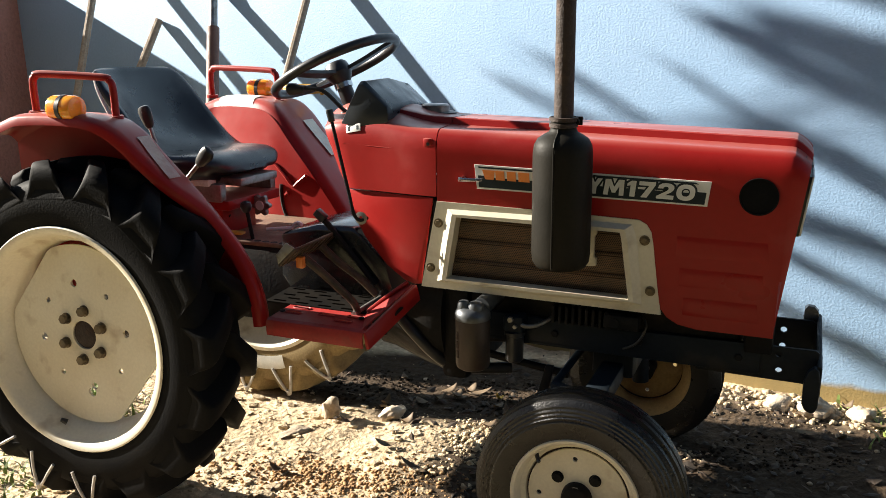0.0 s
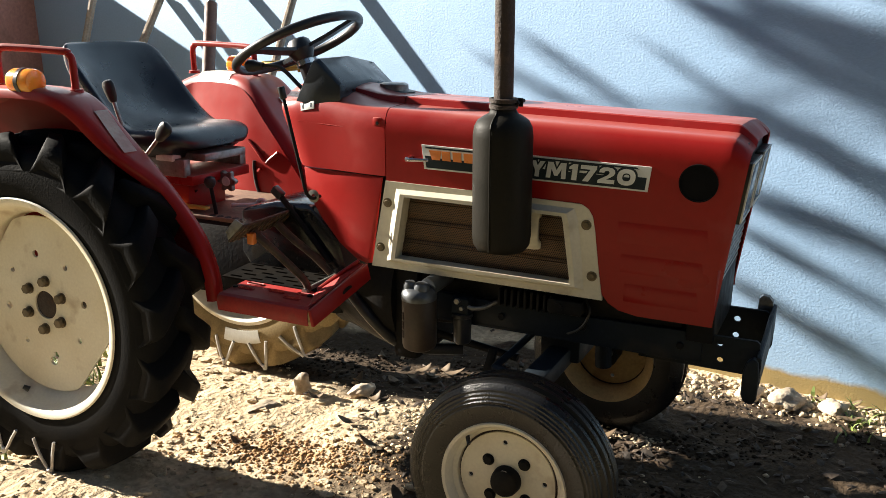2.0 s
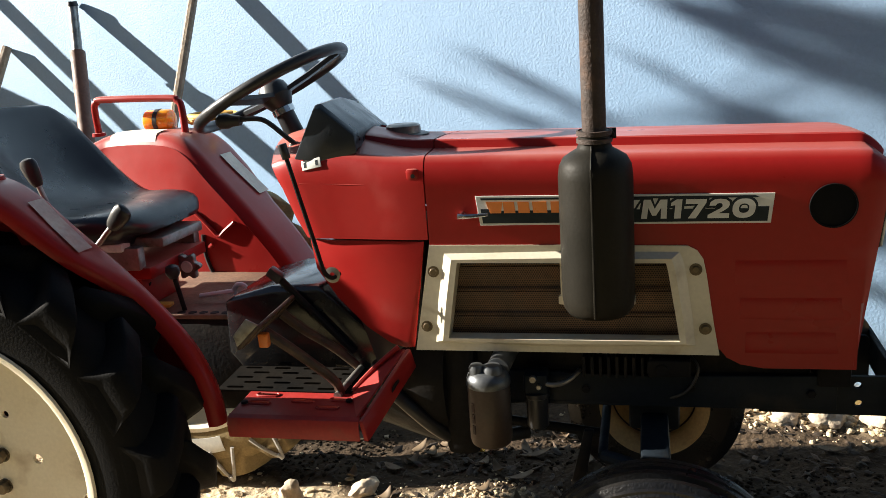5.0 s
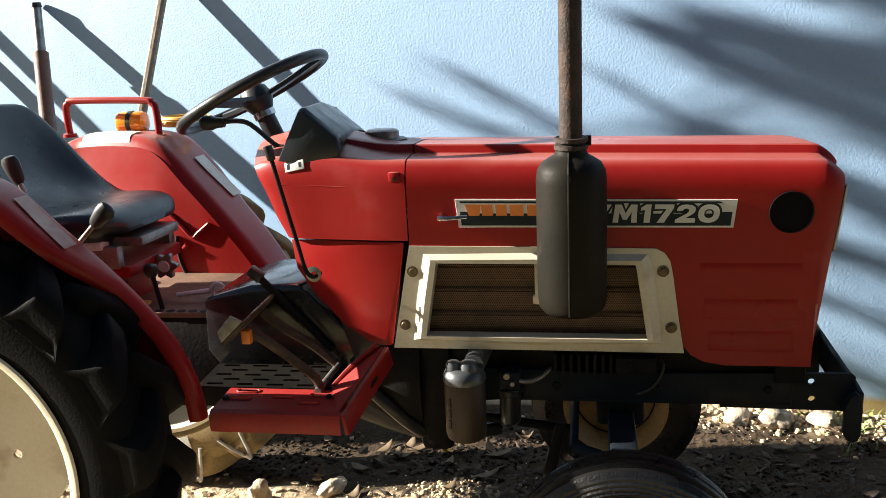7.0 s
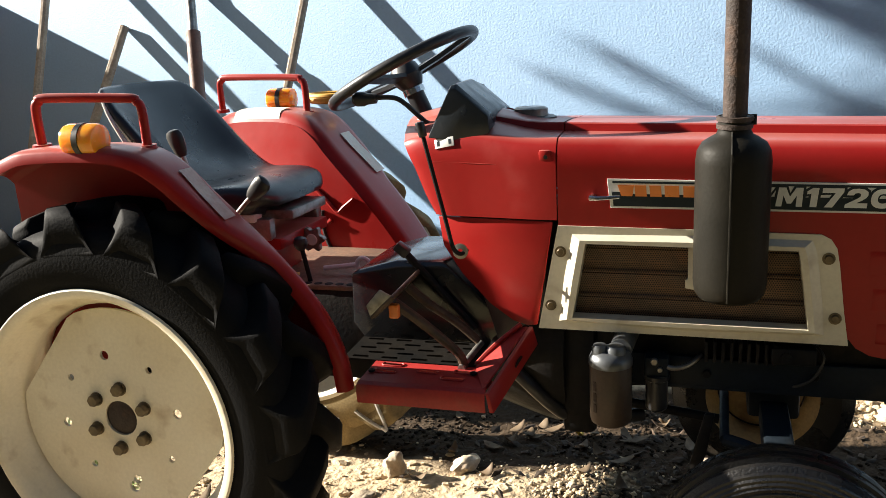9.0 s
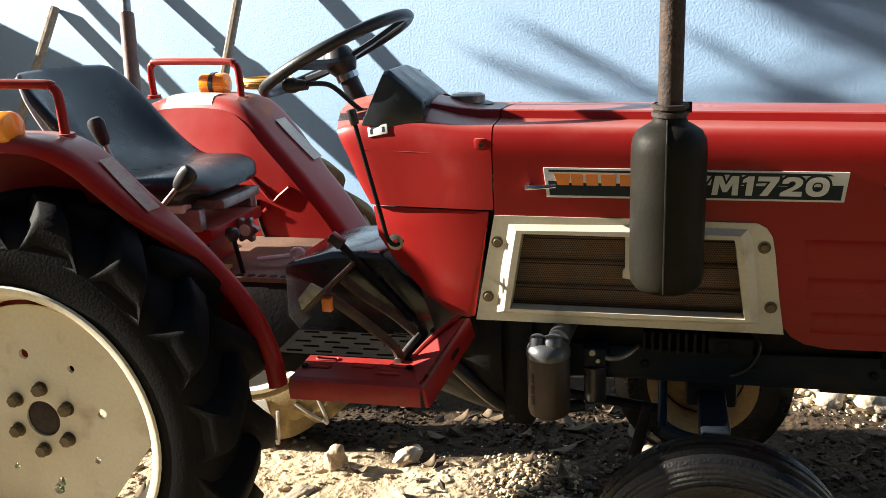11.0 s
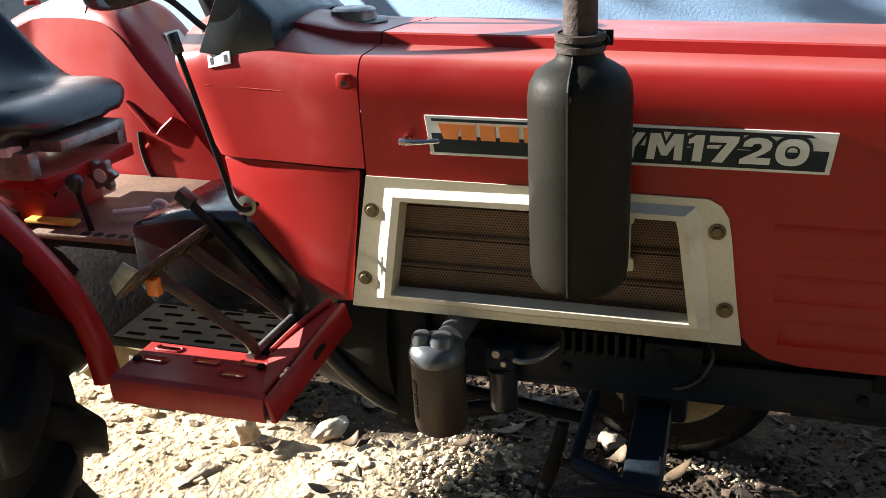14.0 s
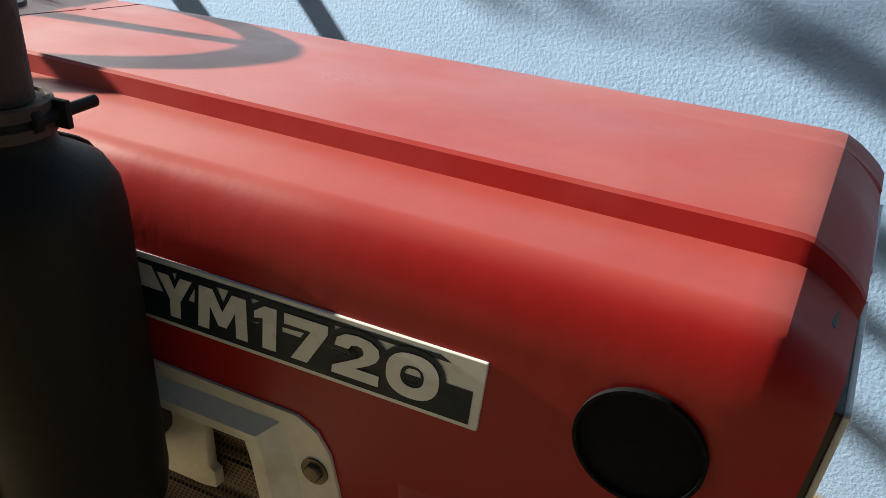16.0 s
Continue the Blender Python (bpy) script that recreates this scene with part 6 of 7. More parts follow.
def build_floor():
    rows = []
    for row, y in enumerate((1.982, 2.008, 2.034, 2.060, 2.086, 2.112)):
        for q in range(4):
            rows.append(slot_loop(-1.432 + 0.072 * q + 0.030 * (row % 2), y, 0.021, 0.0055))
    fl = part("foot_plate", sheet([(-1.47, 1.966), (-1.155, 1.966), (-1.145, 1.99), (-1.145, 2.14), (-1.47, 2.14)], rows, 0.618, 0.623), M_MAT, tractor, "dark foot plate with rows of slots", smooth=False, world=True)
    part("floor_back", prism([(-1.47, 0.64), (-1.16, 0.64), (-1.18, 0.70), (-1.47, 0.74)], 2.13, 2.14, 0.002), M_IRON, fl, world=True)
    far = part("foot_plate", box(-1.47, -1.14, P(0.12, 1), P(0.30, 1), 0.622, 0.630, 0.002), M_TYRE, tractor)
    part("far_step", prism([(-1.45, 0.585), (-1.10, 0.585), (-1.10, 0.628), (-1.45, 0.628)], P(0.30, 1), P(0.415, 1), 0.004), M_REDIN, far)
    top = part("gearbox_cover", box(-1.95, -1.49, P(0.135), P(0.262, 1), 0.735, 0.748, 0.003), M_TAN, tractor, "brown rusty gearbox cover with small holes")
    for k in range(5):
        part("cover_hole", moved(lathe([(0, 0.001), (0.010, 0.001), (0.011, 0), (0, 0)], 14), Matrix.Translation((-1.625 + 0.029 * k, P(0.120), 0.748))), M_IRON, top)
    # sunlight on the cover, laid on as a pale yellow bar
    part("bright_strip", box(-1.78, -1.66, 2.14, 2.165, 0.752, 0.760, 0.002), M_YELLOW, top, "pale yellow strip that imitates sun on the cover", world=True)
    rings = []
    for y, k in ((P(0.150), 0.0), (P(0.140), 0.012), (P(0.10), 0.016), (P(0.10, 1), 0.016), (P(0.15, 1), 0.0)):
        rings.append([(-1.495, y, 0.66), (-1.492, y, 0.785), (-1.470, y, 0.788 + k * 0.6), (-1.375, y, 0.808 + k), (-1.262, y, 0.812 + k), (-1.245, y, 0.806 + k), (-1.165, y, 0.735), (-1.075, y, 0.650), (-1.12, y, 0.60), (-1.45, y, 0.60)])
    cv = part("tunnel_cover", soften(loft(rings), 0.006), M_GLOSS, tractor, "glossy black gear tunnel cover", angle=25)
    # pedals: a wide worn pad on two arms
    pad_c = Vector((-1.328, 1.982, 0.786))
    d = Vector((-0.017, 0.252, -0.016)).normalized()
    across = Vector((0.72, 0.06, 0.69)).normalized()
    nrm = d.cross(across).normalized()
    fr = Matrix((d, across, nrm)).transposed().to_4x4()
    ped = part("brake_pedal", moved(box(-0.128, 0.128, -0.036, 0.036, -0.004, 0.004, 0.003), Matrix.Translation(pad_c) @ fr), M_PEDAL, tractor, "worn dark brake pedals side by side", world=True)
    for k in range(9):
        part("tread_bar", moved(box(-0.120 + 0.030 * k, -0.112 + 0.030 * k, -0.032, 0.032, 0.0035, 0.007, 0.001), Matrix.Translation(pad_c) @ fr), M_PEDAL, ped, world=True)
    e = pad_c - d * 0.126
    fl2 = loft([[e - across * 0.036, e + across * 0.036, e + across * 0.026 - nrm * 0.030, e - across * 0.022 - nrm * 0.026], [e - across * 0.036 + d * 0.005, e + across * 0.036 + d * 0.005, e + across * 0.026 - nrm * 0.030 + d * 0.005, e - across * 0.022 - nrm * 0.026 + d * 0.005]])
    part("pedal_flange", soften(fl2, 0.0015), M_STEEL, ped, "worn bright pedal end", world=True)
    part("pedal_arm", tube([(-1.315, 1.925, 0.780), (-1.27, 1.93, 0.745), (-1.22, 1.945, 0.695), (-1.185, 1.962, 0.650), (-1.176, 1.967, 0.612)], [0.012, 0.010], 10, 4), M_PEDAL, ped, world=True)
    part("pedal_arm", tube([(-1.325, 2.045, 0.775), (-1.28, 2.05, 0.735), (-1.22, 2.06, 0.690), (-1.17, 2.07, 0.640)], [0.012, 0.010], 10, 4), M_PEDAL, ped, world=True)
    part("pedal_rod", rod((-1.18, 1.95, 0.622), (-1.17, 2.12, 0.622), 0.009), M_STEEL, ped, world=True)
    part("pedal_latch", box(-1.322, -1.300, 1.900, 1.918, 0.752, 0.784, 0.004), M_DECALO, ped, "small orange latch", world=True)
    part("clutch_arm", tube([(-1.345, 2.095, 0.842), (-1.30, 2.092, 0.795), (-1.23, 2.088, 0.720), (-1.18, 2.085, 0.665)], [0.009, 0.008], 9, 3), M_IRON, tractor, world=True)
    part("arm_pad", moved(box(-0.018, 0.018, -0.012, 0.012, -0.012, 0.012, 0.004), Matrix.Translation((-1.352, 2.095, 0.850)) @ Matrix.Rotation(radians(40), 4, "Y")), M_PLASTIC, tractor, world=True)
    # levers beside the seat
    for at, foot, r, nm in (((-1.645, 2.155, 0.839), (-1.625, 2.150, 0.735), 0.0165, "gear_lever"),):
        lv = part(nm, rod(foot, at, 0.006), M_IRON, tractor, "short lever with round black knob", world=True)
        part("knob", moved(lathe([(0, -0.018), (0.010, -0.016), (0.0165, -0.006), (0.0185, 0.004), (0.015, 0.014), (0.007, 0.018), (0, 0.019)], 20), Matrix.Translation(at)), M_PLASTIC, lv, world=True)
    for a, b, nm in (((-1.862, 2.008, 1.128), (-1.83, 2.010, 1.02), "hand_lever"), ((-1.640, 1.975, 1.026), (-1.715, 1.98, 0.955), "hand_lever")):
        a, b = Vector(a), Vector(b)
        lv = part(nm, rod(b, a, 0.006), M_STEEL, tractor, "hand lever with a black grip", world=True)
        u = (a - b).normalized()
        rings = []
        sx = u.cross(Vector((0, 1, 0))).normalized()
        for s, w in ((-0.040, 0.009), (-0.030, 0.014), (-0.006, 0.018), (0.012, 0.019), (0.022, 0.015), (0.026, 0.006)):
            rings.append([a + u * s + sx * w * 1.15 * math.cos(q) + Vector((0, 1, 0)) * w * 0.7 * math.sin(q) for q in [math.tau * i / 16 for i in range(16)]])
        part("grip", loft(rings), M_PLASTIC, lv, world=True)
    # star knob with a pale cap
    c = Vector((-1.659, 2.255, 0.822))
    n = 48
    outl = [(c.x + (0.030 + 0.006 * math.cos(6 * math.tau * i / n)) * math.cos(math.tau * i / n), c.z + (0.030 + 0.006 * math.cos(6 * math.tau * i / n)) * math.sin(math.tau * i / n)) for i in range(n)]
    kn = part("star_knob", prism(outl, c.y - 0.008, c.y + 0.010, 0.003), M_STEEL, tractor, "grey star-shaped hand knob", world=True)
    part("knob_cap", moved(lathe([(0, 0.003), (0.014, 0.003), (0.016, 0), (0, 0)], 20), Matrix.Translation((c.x, c.y - 0.008, c.z)) @ ALONG_Y), M_LABEL, kn, world=True)
    part("knob_stem", rod((c.x - 0.05, c.y + 0.04, c.z - 0.01), (c.x, c.y + 0.01, c.z), 0.008), M_IRON, kn, world=True)
    # hitch control quadrant on the far wing
    q = []
    for i in range(6):
        a = radians(172 + 8 * i)
        x, z = -1.56 + 0.19 * math.cos(a), 0.83 + 0.19 * math.sin(a)
        q.append((x, P(wing_at(x, z) - 0.004, 1), z))
    part("quadrant_slot", tube(q, 0.006, 8, 3), M_PLASTIC, tractor, "dark curved slot of the lift control")
    # thin red ridges imitate slivers of sun on the far wing plate
    for pts, rad in ((((-1.777, 0.924), (-1.731, 0.884), (-1.700, 0.852), (-1.680, 0.866), (-1.646, 0.892)), 0.0055), (((-1.732, 0.820), (-1.720, 0.830)), 0.007)):
        part("welded_tab", tube([(x, P(wing_at(x, z) - 0.003, 1), z) for x, z in pts], rad, 8, 3), M_RED, tractor, "raised red strip that stands for a sliver of sun")
    part("seat_latch", box(-1.80, -1.735, 2.10, 2.14, 0.905, 0.925, 0.003), M_LABEL, tractor, "pale pink latch tab", world=True)


build_floor()

# -- things that lie about on the tractor --
wr = thing("spanner", (-1.57, 2.22, 0.76), "pale steel open spanner lying beside the gear tunnel", "spanner")
sa, sb = Vector((-1.616, 2.213, 0.757)), Vector((-1.528, 2.226, 0.765))
wr.location = (sa + sb) / 2
part("shank", rod(sa, sb, 0.006, 0.007, 8), M_LABEL, wr)
cl = [sb + Vector((0.018 * (1 - math.cos(a)) , 0, 0.018 * math.sin(a))) for a in [radians(-150 + 20 * i) for i in range(16)]]
part("jaw", tube(cl, 0.006, 8, 1, curved=False), M_LABEL, wr)
coil = [(-1.80 + 0.075 * math.cos(a) , 2.78 + 0.055 * math.sin(a), 1.115 + 0.004 * a / 3) for a in [i * 0.35 for i in range(54)]]
solo("rope_coil", tube(coil, 0.0075, 7, 1, curved=False), M_YELLOW, "small coil of yellow rope on the far fender", "rope", at=(-1.80, 2.78, 1.10))


# ---- on the ground ----
def lump(centre, size, seed, rough=0.3, cuts=2):
    bm = bmesh.new()
    bmesh.ops.create_icosphere(bm, subdivisions=cuts, radius=1)
    o = Vector((seed * 3.7, seed * 1.3, seed * 7.1))
    for v in bm.verts:
        k = 1 + rough * noise.noise(v.co * 1.3 + o) + 0.4 * rough * noise.noise(v.co * 3.1 + o)
        v.co = Vector((v.co.x * k * size[0], v.co.y * k * size[1], v.co.z * k * size[2]))
    return moved(bm, Matrix.Translation(centre) @ Matrix.Rotation(seed * 2.1, 4, "Z"))


def stone(x, y, sx, sy, sz, seed, label):
    z = ground_height(x, y) + sz * 0.55
    solo("stone", lump((x, y, z), (sx, sy, sz), seed, 0.45, 3), M_STONE, label, "stone", at=(x, y, z), group="stones in the yard", angle=50)


stone(-1.566, 2.465, 0.034, 0.026, 0.046, 3, "pale upright stone standing on dry earth")
stone(-1.365, 2.545, 0.050, 0.032, 0.026, 5, "pale flat stone on dry earth")
stone(-0.640, 2.62, 0.045, 0.030, 0.030, 8, "pale stone beside the front wheel")
stone(-1.62, 2.30, 0.055, 0.030, 0.008, 11, "flat earth-coloured stone slab")
stone(-0.80, 1.98, 0.055, 0.040, 0.035, 14, "dark grey stone behind the front wheel")
stone(0.02, 3.00, 0.07, 0.05, 0.03, 17, "pale flat stone by the wall")
stone(0.17, 3.00, 0.05, 0.04, 0.03, 19, "pale stone by the wall")
stone(-0.10, 3.02, 0.06, 0.04, 0.02, 23, "pale flat stone by the wall")


def scatter_clods():
    """Crumbs of earth and gravel: too many to count."""
    rng = random.Random(4)
    base = []
    for k in range(5):
        bm = lump((0, 0, 0), (1, 0.85, 0.6), k + 30, 0.5, 1)
        base.append(([tuple(v.co) for v in bm.verts], [[v.index for v in f.verts] for f in bm.faces]))
        bm.free()
    verts, faces = [], []

    def add(x, y, r):
        vs, fs = rng.choice(base)
        a = rng.uniform(0, math.tau)
        c, s = math.cos(a) * r, math.sin(a) * r
        o = len(verts)
        z = ground_height(x, y) + r * 0.15
        verts.extend((x + vx * c - vy * s, y + vx * s + vy * c, z + vz * r) for vx, vy, vz in vs)
        faces.extend([i + o for i in f] for f in fs)

    def finish(name, label, category, material):
        me = bpy.data.meshes.new(name)
        me.from_pydata(verts, [], faces)
        me.polygons.foreach_set("use_smooth", [True] * len(faces))
        me.materials.append(material)
        tagged(new(name, me), label, category, kind="stuff")
        verts.clear()
        faces.clear()

    def tractor_shade(x, y):
        """How deep in the painted tractor shade a place lies; below 1 is inside."""
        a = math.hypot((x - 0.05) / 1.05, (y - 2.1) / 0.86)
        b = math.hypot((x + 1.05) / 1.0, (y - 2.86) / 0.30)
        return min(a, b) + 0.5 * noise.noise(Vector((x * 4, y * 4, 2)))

    for _ in range(9000):
        x, y = rng.uniform(-2.7, 0.7), rng.uniform(1.25, 3.15)
        if y > wall_y(x) - 0.05 or (tractor_shade(x, y) < 1.0 and rng.random() < 0.93):
            continue
        if noise.noise(Vector((x * 2.2, y * 2.2, 3))) + rng.uniform(-0.35, 0.35) < -0.05:
            continue
        add(x, y, 0.0020 + 0.010 * rng.random() ** 5)
    for _ in range(900):
        x = rng.uniform(-0.45, 0.6)
        add(x, wall_y(x) - abs(rng.gauss(0.02, 0.10)) - 0.03, 0.004 + 0.016 * rng.random() ** 2)
    for _ in range(500):
        x, y = rng.gauss(-1.0, 0.08), rng.gauss(2.45, 0.08)
        add(x, y, 0.003 + 0.009 * rng.random() ** 2)
    # pale crumbs mark a small pool of sun within the painted shade
    for _ in range(160):
        x, y = rng.gauss(-0.40, 0.06), rng.gauss(2.575, 0.02)
        add(x, y, 0.003 + 0.007 * rng.random() ** 2)
    finish("earth_crumbs", "loose crumbs of dry earth and gravel on the ground", "gravel", M_CLOD)
    # a patch where redder earth has been turned up
    for _ in range(1900):
        x, y = rng.gauss(-1.33, 0.20), rng.gauss(2.05, 0.075)
        add(x, y + 0.10 * (x + 1.33), 0.002 + 0.008 * rng.random() ** 3)
    finish("red_earth_crumbs", "crumbs of turned-up reddish earth", "earth", M_REDSOIL)
    # dark crumbs that deepen the painted shade under and in front of the engine
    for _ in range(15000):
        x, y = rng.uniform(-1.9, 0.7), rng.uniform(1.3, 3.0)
        if tractor_shade(x, y) > 0.75 or y > wall_y(x) - 0.20 or noise.noise(Vector((x * 2.7, y * 2.7, 5))) < -0.2:
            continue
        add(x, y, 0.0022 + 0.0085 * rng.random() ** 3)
    finish("dark_soil_crumbs", "soil crumbs coloured dark for the tractor's shade", "earth", M_SHADECRUMB)


scatter_clods()


def clay_chips():
    """Flat curled flakes of dried mud on the bare earth: too many to count."""
    r = random.Random(31)
    verts, faces = [], []
    for _ in range(650):
        x, y = r.uniform(-2.4, -0.85), r.uniform(1.55, 2.62)
        if noise.noise(Vector((x * 3.0, y * 3.0, 8))) + r.uniform(-0.3, 0.3) < 0.0:
            continue
        size = 0.006 + 0.030 * r.random() ** 3.5
        z = ground_height(x, y) + 0.004
        n, turn = r.randint(5, 8), r.uniform(0, 6.28)
        tilt = Vector((r.gauss(0, 0.06), r.gauss(0, 0.06)))
        o = len(verts)
        ring = []
        for k in range(n):
            a = turn + math.tau * k / n
            q = size * r.uniform(0.65, 1.1)
            ring.append((q * math.cos(a), 0.75 * q * math.sin(a)))
        for h, grow in ((-0.006, 1.0), (0.10 * size, 1.0), (0.16 * size, 0.86)):
            verts.extend((x + u * grow, y + v * grow, z + h + tilt.x * u + tilt.y * v) for u, v in ring)
        for level in range(2):
            for k in range(n):
                faces.append((o + level * n + k, o + level * n + (k + 1) % n, o + (level + 1) * n + (k + 1) % n, o + (level + 1) * n + k))
        faces.append(tuple(o + 2 * n + k for k in range(n)))
    me = bpy.data.meshes.new("clay_chips")
    me.from_pydata(verts, [], faces)
    me.materials.append(M_CLOD)
    tagged(new("clay_chips", me), "flat flakes of dried mud on the earth", "earth", kind="stuff")


clay_chips()


def leaf_mesh(name, length, width, curl, material):
    bm = bmesh.new()
    n = 7
    rows = []
    for i in range(n + 1):
        t = i / n
        w = width * math.sin(math.pi * min(1, t * 0.94 + 0.03)) ** 0.8 * (1.1 - 0.5 * t)
        z = curl * (t - 0.5) ** 2 * length * 2
        rows.append([bm.verts.new(((t - 0.5) * length, -w / 2, z + 0.18 * w)), bm.verts.new(((t - 0.5) * length, 0, z)), bm.verts.new(((t - 0.5) * length, w / 2, z + 0.22 * w))])
    for a, c in zip(rows, rows[1:]):
        for i in range(2):
            bm.faces.new((a[i], a[i + 1], c[i + 1], c[i]))
    bmesh.ops.recalc_face_normals(bm, faces=bm.faces)
    bmesh.ops.solidify(bm, geom=bm.faces[:], thickness=0.0008)
    me = bpy.data.meshes.new(name)
    for f in bm.faces:
        f.smooth = True
    bm.to_mesh(me)
    bm.free()
    me.materials.append(material)
    return me


LEAVES = [leaf_mesh("leaf", 0.075, 0.036, 0.5, M_LEAF), leaf_mesh("leaf", 0.10, 0.034, 0.3, M_LEAF), leaf_mesh("leaf", 0.06, 0.04, 0.9, M_LEAF)]


def leaf(x, y, me, turn, tip=0.0, lift=0.008, label="curled dry brown leaf on the ground"):
    ob = new("leaf", me)
    ob.matrix_world = Matrix.Translation((x, y, ground_height(x, y) + lift)) @ Matrix.Rotation(turn, 4, "Z") @ Matrix.Rotation(tip, 4, "Y")
    return tagged(ob, label, "leaf", "fallen leaves")


leaf(-0.007, 2.795, LEAVES[1], 0.2, 0.1)
leaf(0.095, 2.77, LEAVES[0], 1.9, 0.4, 0.018)
leaf(-1.05, 2.787, leaf_mesh("leaf", 0.045, 0.028, 0.8, M_LEAFY), 1.2, 0.5, 0.012, "small bright yellow fallen leaf")
rng = random.Random(12)
for k in range(60):
    x, y = rng.uniform(-2.3, 0.5), rng.uniform(1.9, 3.05)
    if k > 31:
        x, y = rng.gauss(-1.0, 0.35), rng.gauss(2.75, 0.14)
    if k > 46:
        x = rng.uniform(-0.3, 0.5)
        y = wall_y(x) - abs(rng.gauss(0.06, 0.10)) - 0.04
    if y > wall_y(x) - 0.05:
        continue
    leaf(x, y, rng.choice(LEAVES), rng.uniform(0, 6.28), rng.uniform(-0.3, 0.3))


def leaf_litter():
    """Broken dry leaves and flakes under and in front of the tractor, darkened for its shade: too many to count."""
    r = random.Random(77)
    verts, faces = [], []
    for _ in range(3800):
        if r.random() < 0.92:
            x, y = r.gauss(-0.65, 0.55), r.gauss(2.50, 0.32)
        else:
            x, y = r.uniform(-2.4, 0.7), r.uniform(1.35, 3.1)
        if x < -0.95 and y < 2.62 and r.random() < 0.93:
            continue
        if y > wall_y(x) - 0.04 or noise.noise(Vector((x * 3.1, y * 3.1, 9))) + r.uniform(-0.4, 0.4) < -0.1:
            continue
        z = ground_height(x, y) + 0.003 + 0.006 * r.random()
        a, l = r.uniform(0, 6.28), 0.006 + 0.020 * r.random() ** 2
        w = l * r.uniform(0.3, 0.6)
        u, v = Vector((math.cos(a), math.sin(a), r.gauss(0, 0.25))), Vector((-math.sin(a), math.cos(a), r.gauss(0, 0.35)))
        p = Vector((x, y, z))
        o = len(verts)
        verts.extend([p - u * l, p - u * l * 0.2 + v * w, p + u * l, p + u * l * 0.1 - v * w, p + Vector((0, 0, 0.003))])
        faces.extend([(o, o + 1, o + 4), (o + 1, o + 2, o + 4), (o + 2, o + 3, o + 4), (o + 3, o, o + 4)])
    me = bpy.data.meshes.new("leaf_litter")
    me.from_pydata(verts, [], faces)
    me.materials.append(M_LITTER)
    tagged(new("leaf_litter", me), "broken brown leaf litter on the earth", "leaf litter", kind="stuff")


leaf_litter()


def weeds(cx, cy, n, seed, h):
    r = random.Random(seed)
    verts, faces = [], []
    for _ in range(n):
        x, y = r.gauss(cx, 0.09), r.gauss(cy, 0.09)
        z = ground_height(x, y)
        a, hh, w = r.uniform(0, 6.28), h * r.uniform(0.5, 1.2), r.uniform(0.003, 0.009)
        lx, ly = math.cos(a), math.sin(a)
        o = len(verts)
        for t in (0, 0.35, 0.7, 1.0):
            px, py, pz = x + lx * hh * 0.7 * t * t, y + ly * hh * 0.7 * t * t, z + hh * (t - 0.35 * t * t)
            ww = w * (1 - t * 0.9)
            verts += [(px - ly * ww, py + lx * ww, pz), (px + ly * ww, py - lx * ww, pz)]
        for k in range(3):
            faces.append((o + 2 * k, o + 2 * k + 1, o + 2 * k + 3, o + 2 * k + 2))
    me = bpy.data.meshes.new("weeds")
    me.from_pydata(verts, [], faces)
    me.materials.append(M_GRASS)
    tagged(new("weeds", me), "tuft of light green weeds", "weeds", kind="stuff")


for i, (x, y, n, h) in enumerate(((-2.35, 2.05, 160, 0.10), (-2.55, 2.25, 160, 0.12), (-2.30, 1.72, 90, 0.06), (-2.75, 2.0, 140, 0.12), (-2.95, 2.4, 140, 0.14), (0.30, 2.98, 60, 0.05), (0.42, 3.0, 70, 0.05))):
    weeds(x, y, n, i + 1, h)


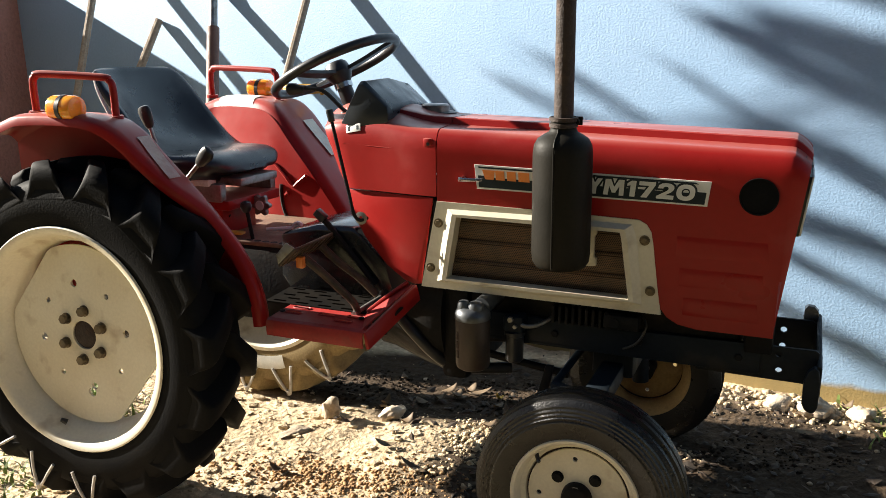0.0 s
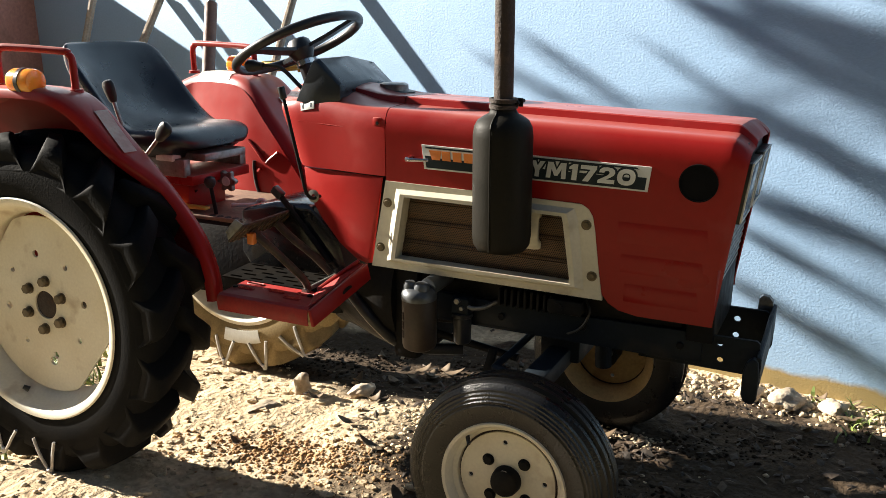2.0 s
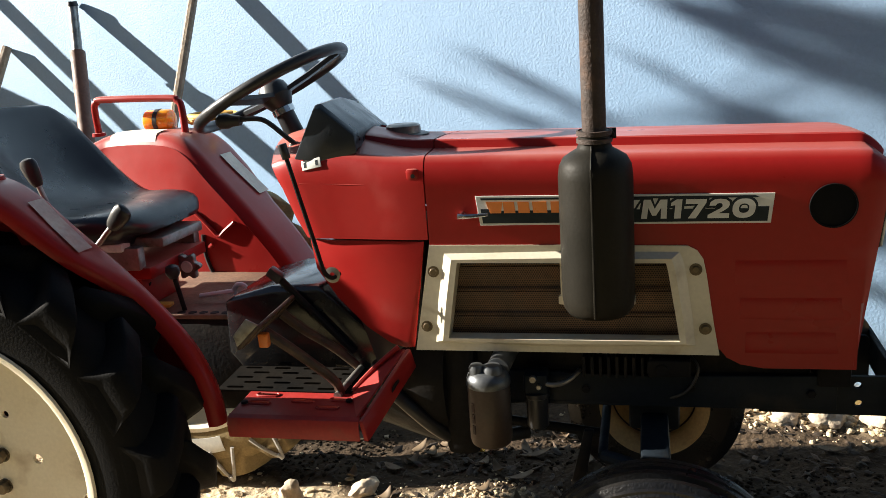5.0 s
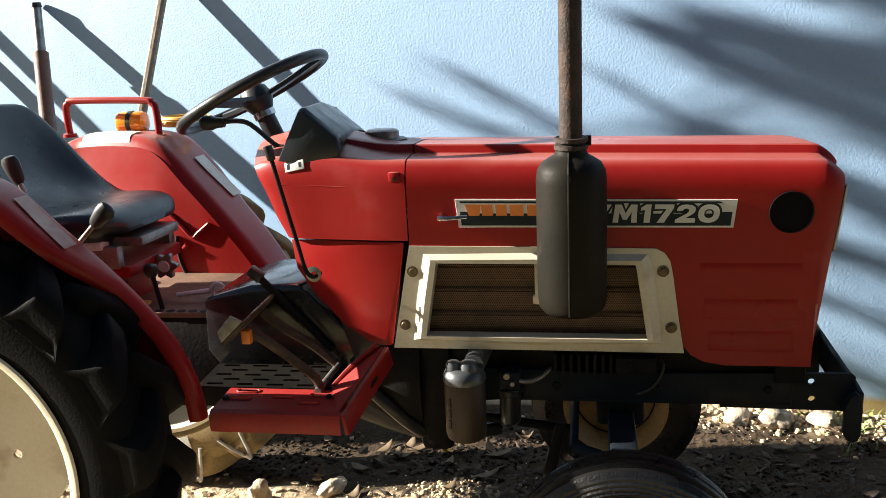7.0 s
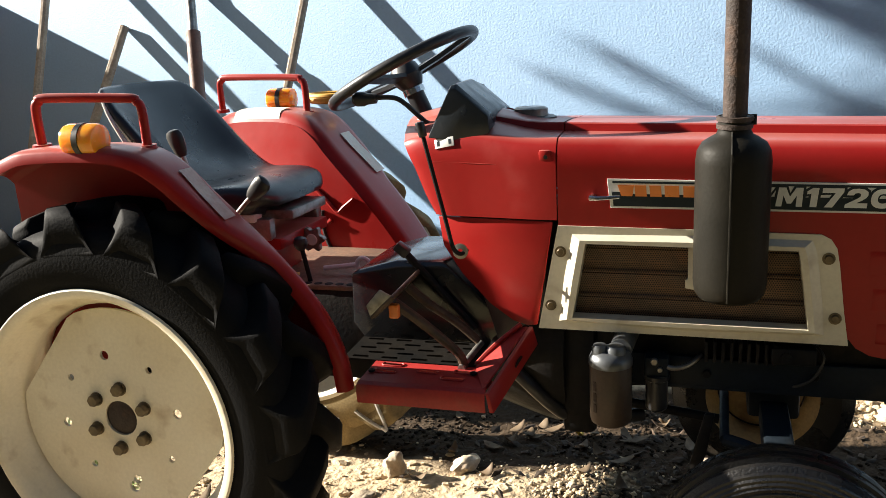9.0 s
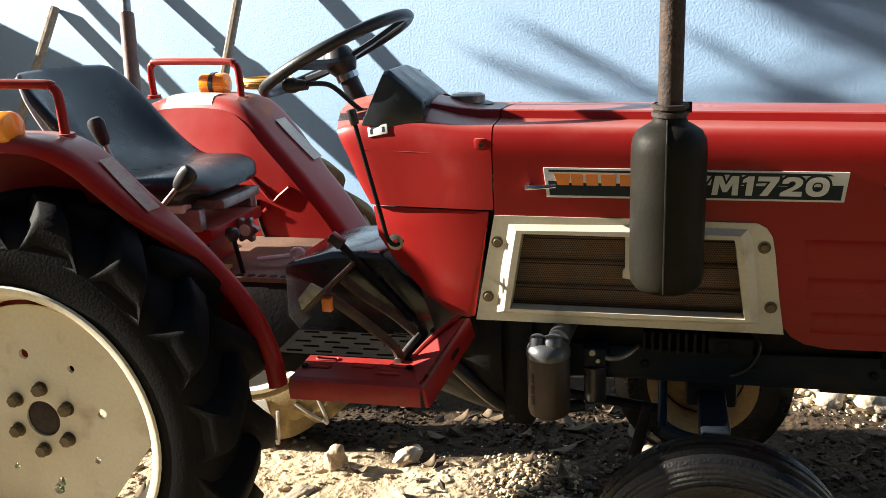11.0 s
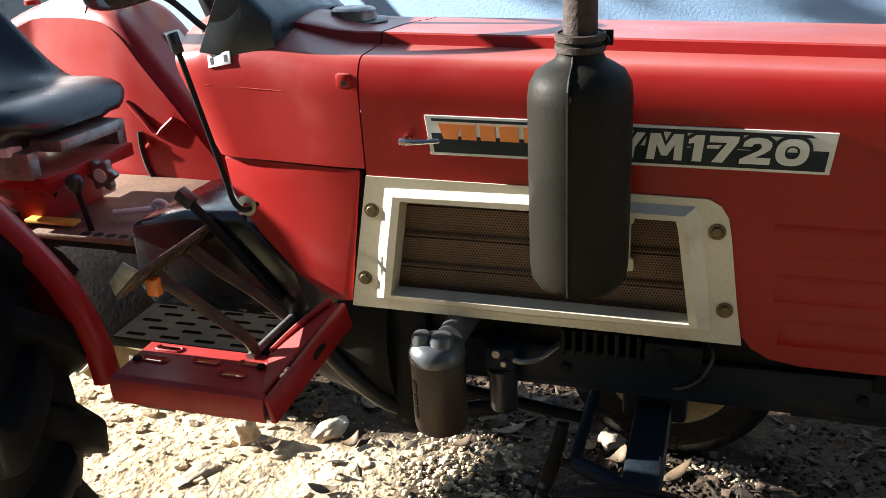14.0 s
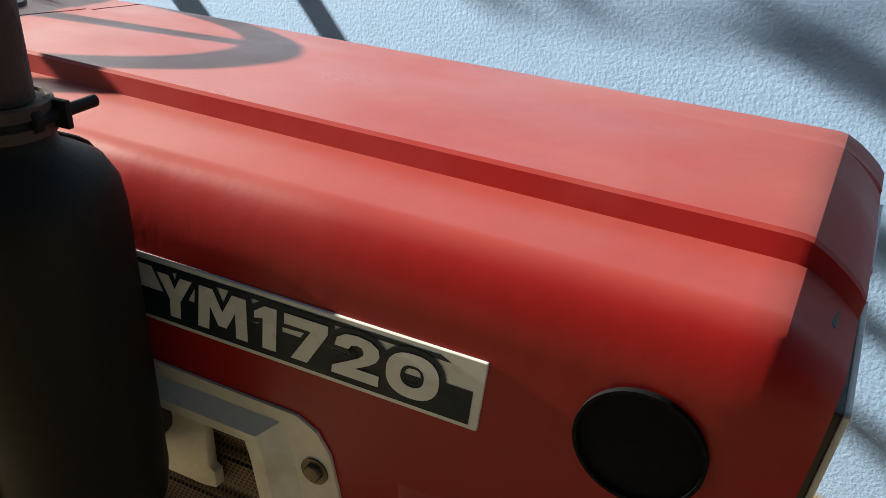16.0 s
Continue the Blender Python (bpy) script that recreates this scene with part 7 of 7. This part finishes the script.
# ---- the tree whose branches shade the wall ----
def build_tree():
    r = random.Random(9)
    root = Vector((-6.8, 6.2, 0))
    tree = thing("tree", root, "tree with thin leafy branches beside the yard", "tree")

    def over(wx, wz, dist):
        """The place that many metres towards the sun from the wall at wx, wz."""
        return Vector((wx, wall_y(wx), wz)) + SUN_DIR * dist

    fork = Vector((root.x - 0.1, root.y - 0.4, 3.6))
    part("trunk", tube([root, root + Vector((0.1, 0.1, 1.5)), fork], [0.14, 0.09], 12, 4), M_BARK, tree)
    verts, faces = [], []

    def frond(ax, az, bx, bz, half, cover):
        """A drooping spray: its shade runs from (ax, az) on the wall to a thin tip at (bx, bz)."""
        far = 5.6 + r.uniform(-0.3, 0.3)
        stem = [over(ax + (bx - ax) * k / 4, az + (bz - az) * k / 4 + 0.02 * math.sin(k * 0.8), far) for k in range(5)]
        part("bough", tube([fork, over(0.95, 2.5, 5.6), over(ax + 0.8, az + 0.2, 5.6)] + stem, [0.010, 0.0015], 6, 4), M_BARK, tree)
        length = math.hypot(bx - ax, bz - az)
        slope = (bz - az) / (bx - ax)
        for _ in range(int(length * half * 2 * cover / 0.0012)):
            k = r.random()
            wide = half * (1.05 - k) ** 0.6
            x = ax + (bx - ax) * k + r.gauss(0, 0.02)
            z = az + (bz - az) * k + r.gauss(0, wide * 0.75)
            d, tilt = far + r.gauss(0, 0.12), slope + r.gauss(0, 0.25)
            h, w = r.uniform(0.04, 0.10), r.uniform(0.006, 0.012)
            o = len(verts)
            verts.extend([over(x - h, z - h * tilt, d), over(x + h * 0.2, z + h * 0.2 * tilt - w, d + 0.01), over(x + h, z + h * tilt, d), over(x + h * 0.2, z + h * 0.2 * tilt + w, d - 0.01)])
            faces.append((o, o + 1, o + 2, o + 3))

    # sprays of long leaves, by where their shade lies on the wall: root, tip, half width, cover
    for spray in ((0.55, 0.90, -0.46, 1.36, 0.07, 2.4), (0.55, 1.02, -0.30, 1.38, 0.08, 2.6), (0.55, 1.12, -0.08, 1.31, 0.06, 2.4),
                  (0.55, 1.34, -0.12, 1.47, 0.06, 2.2), (0.55, 1.46, -0.35, 1.62, 0.10, 2.4), (0.55, 0.64, -0.20, 1.0, 0.06, 2.2),
                  (0.55, 0.50, -0.22, 0.72, 0.06, 1.9), (0.55, 0.30, -0.24, 0.60, 0.04, 1.2), (0.55, 0.08, -0.24, 0.40, 0.05, 1.5),
                  (-0.18, 0.95, -0.58, 1.20, 0.03, 0.6), (-0.62, 0.97, -1.10, 1.22, 0.035, 0.8), (-0.85, 0.96, -1.34, 1.14, 0.03, 0.7)):
        frond(*spray)
    me = bpy.data.meshes.new("crown")
    me.from_pydata([v - root for v in verts], [], faces)
    me.materials.append(M_FOLIAGE)
    ob = new("crown", me)
    ob.parent = tree
    ob["kind"] = "stuff"


build_tree()
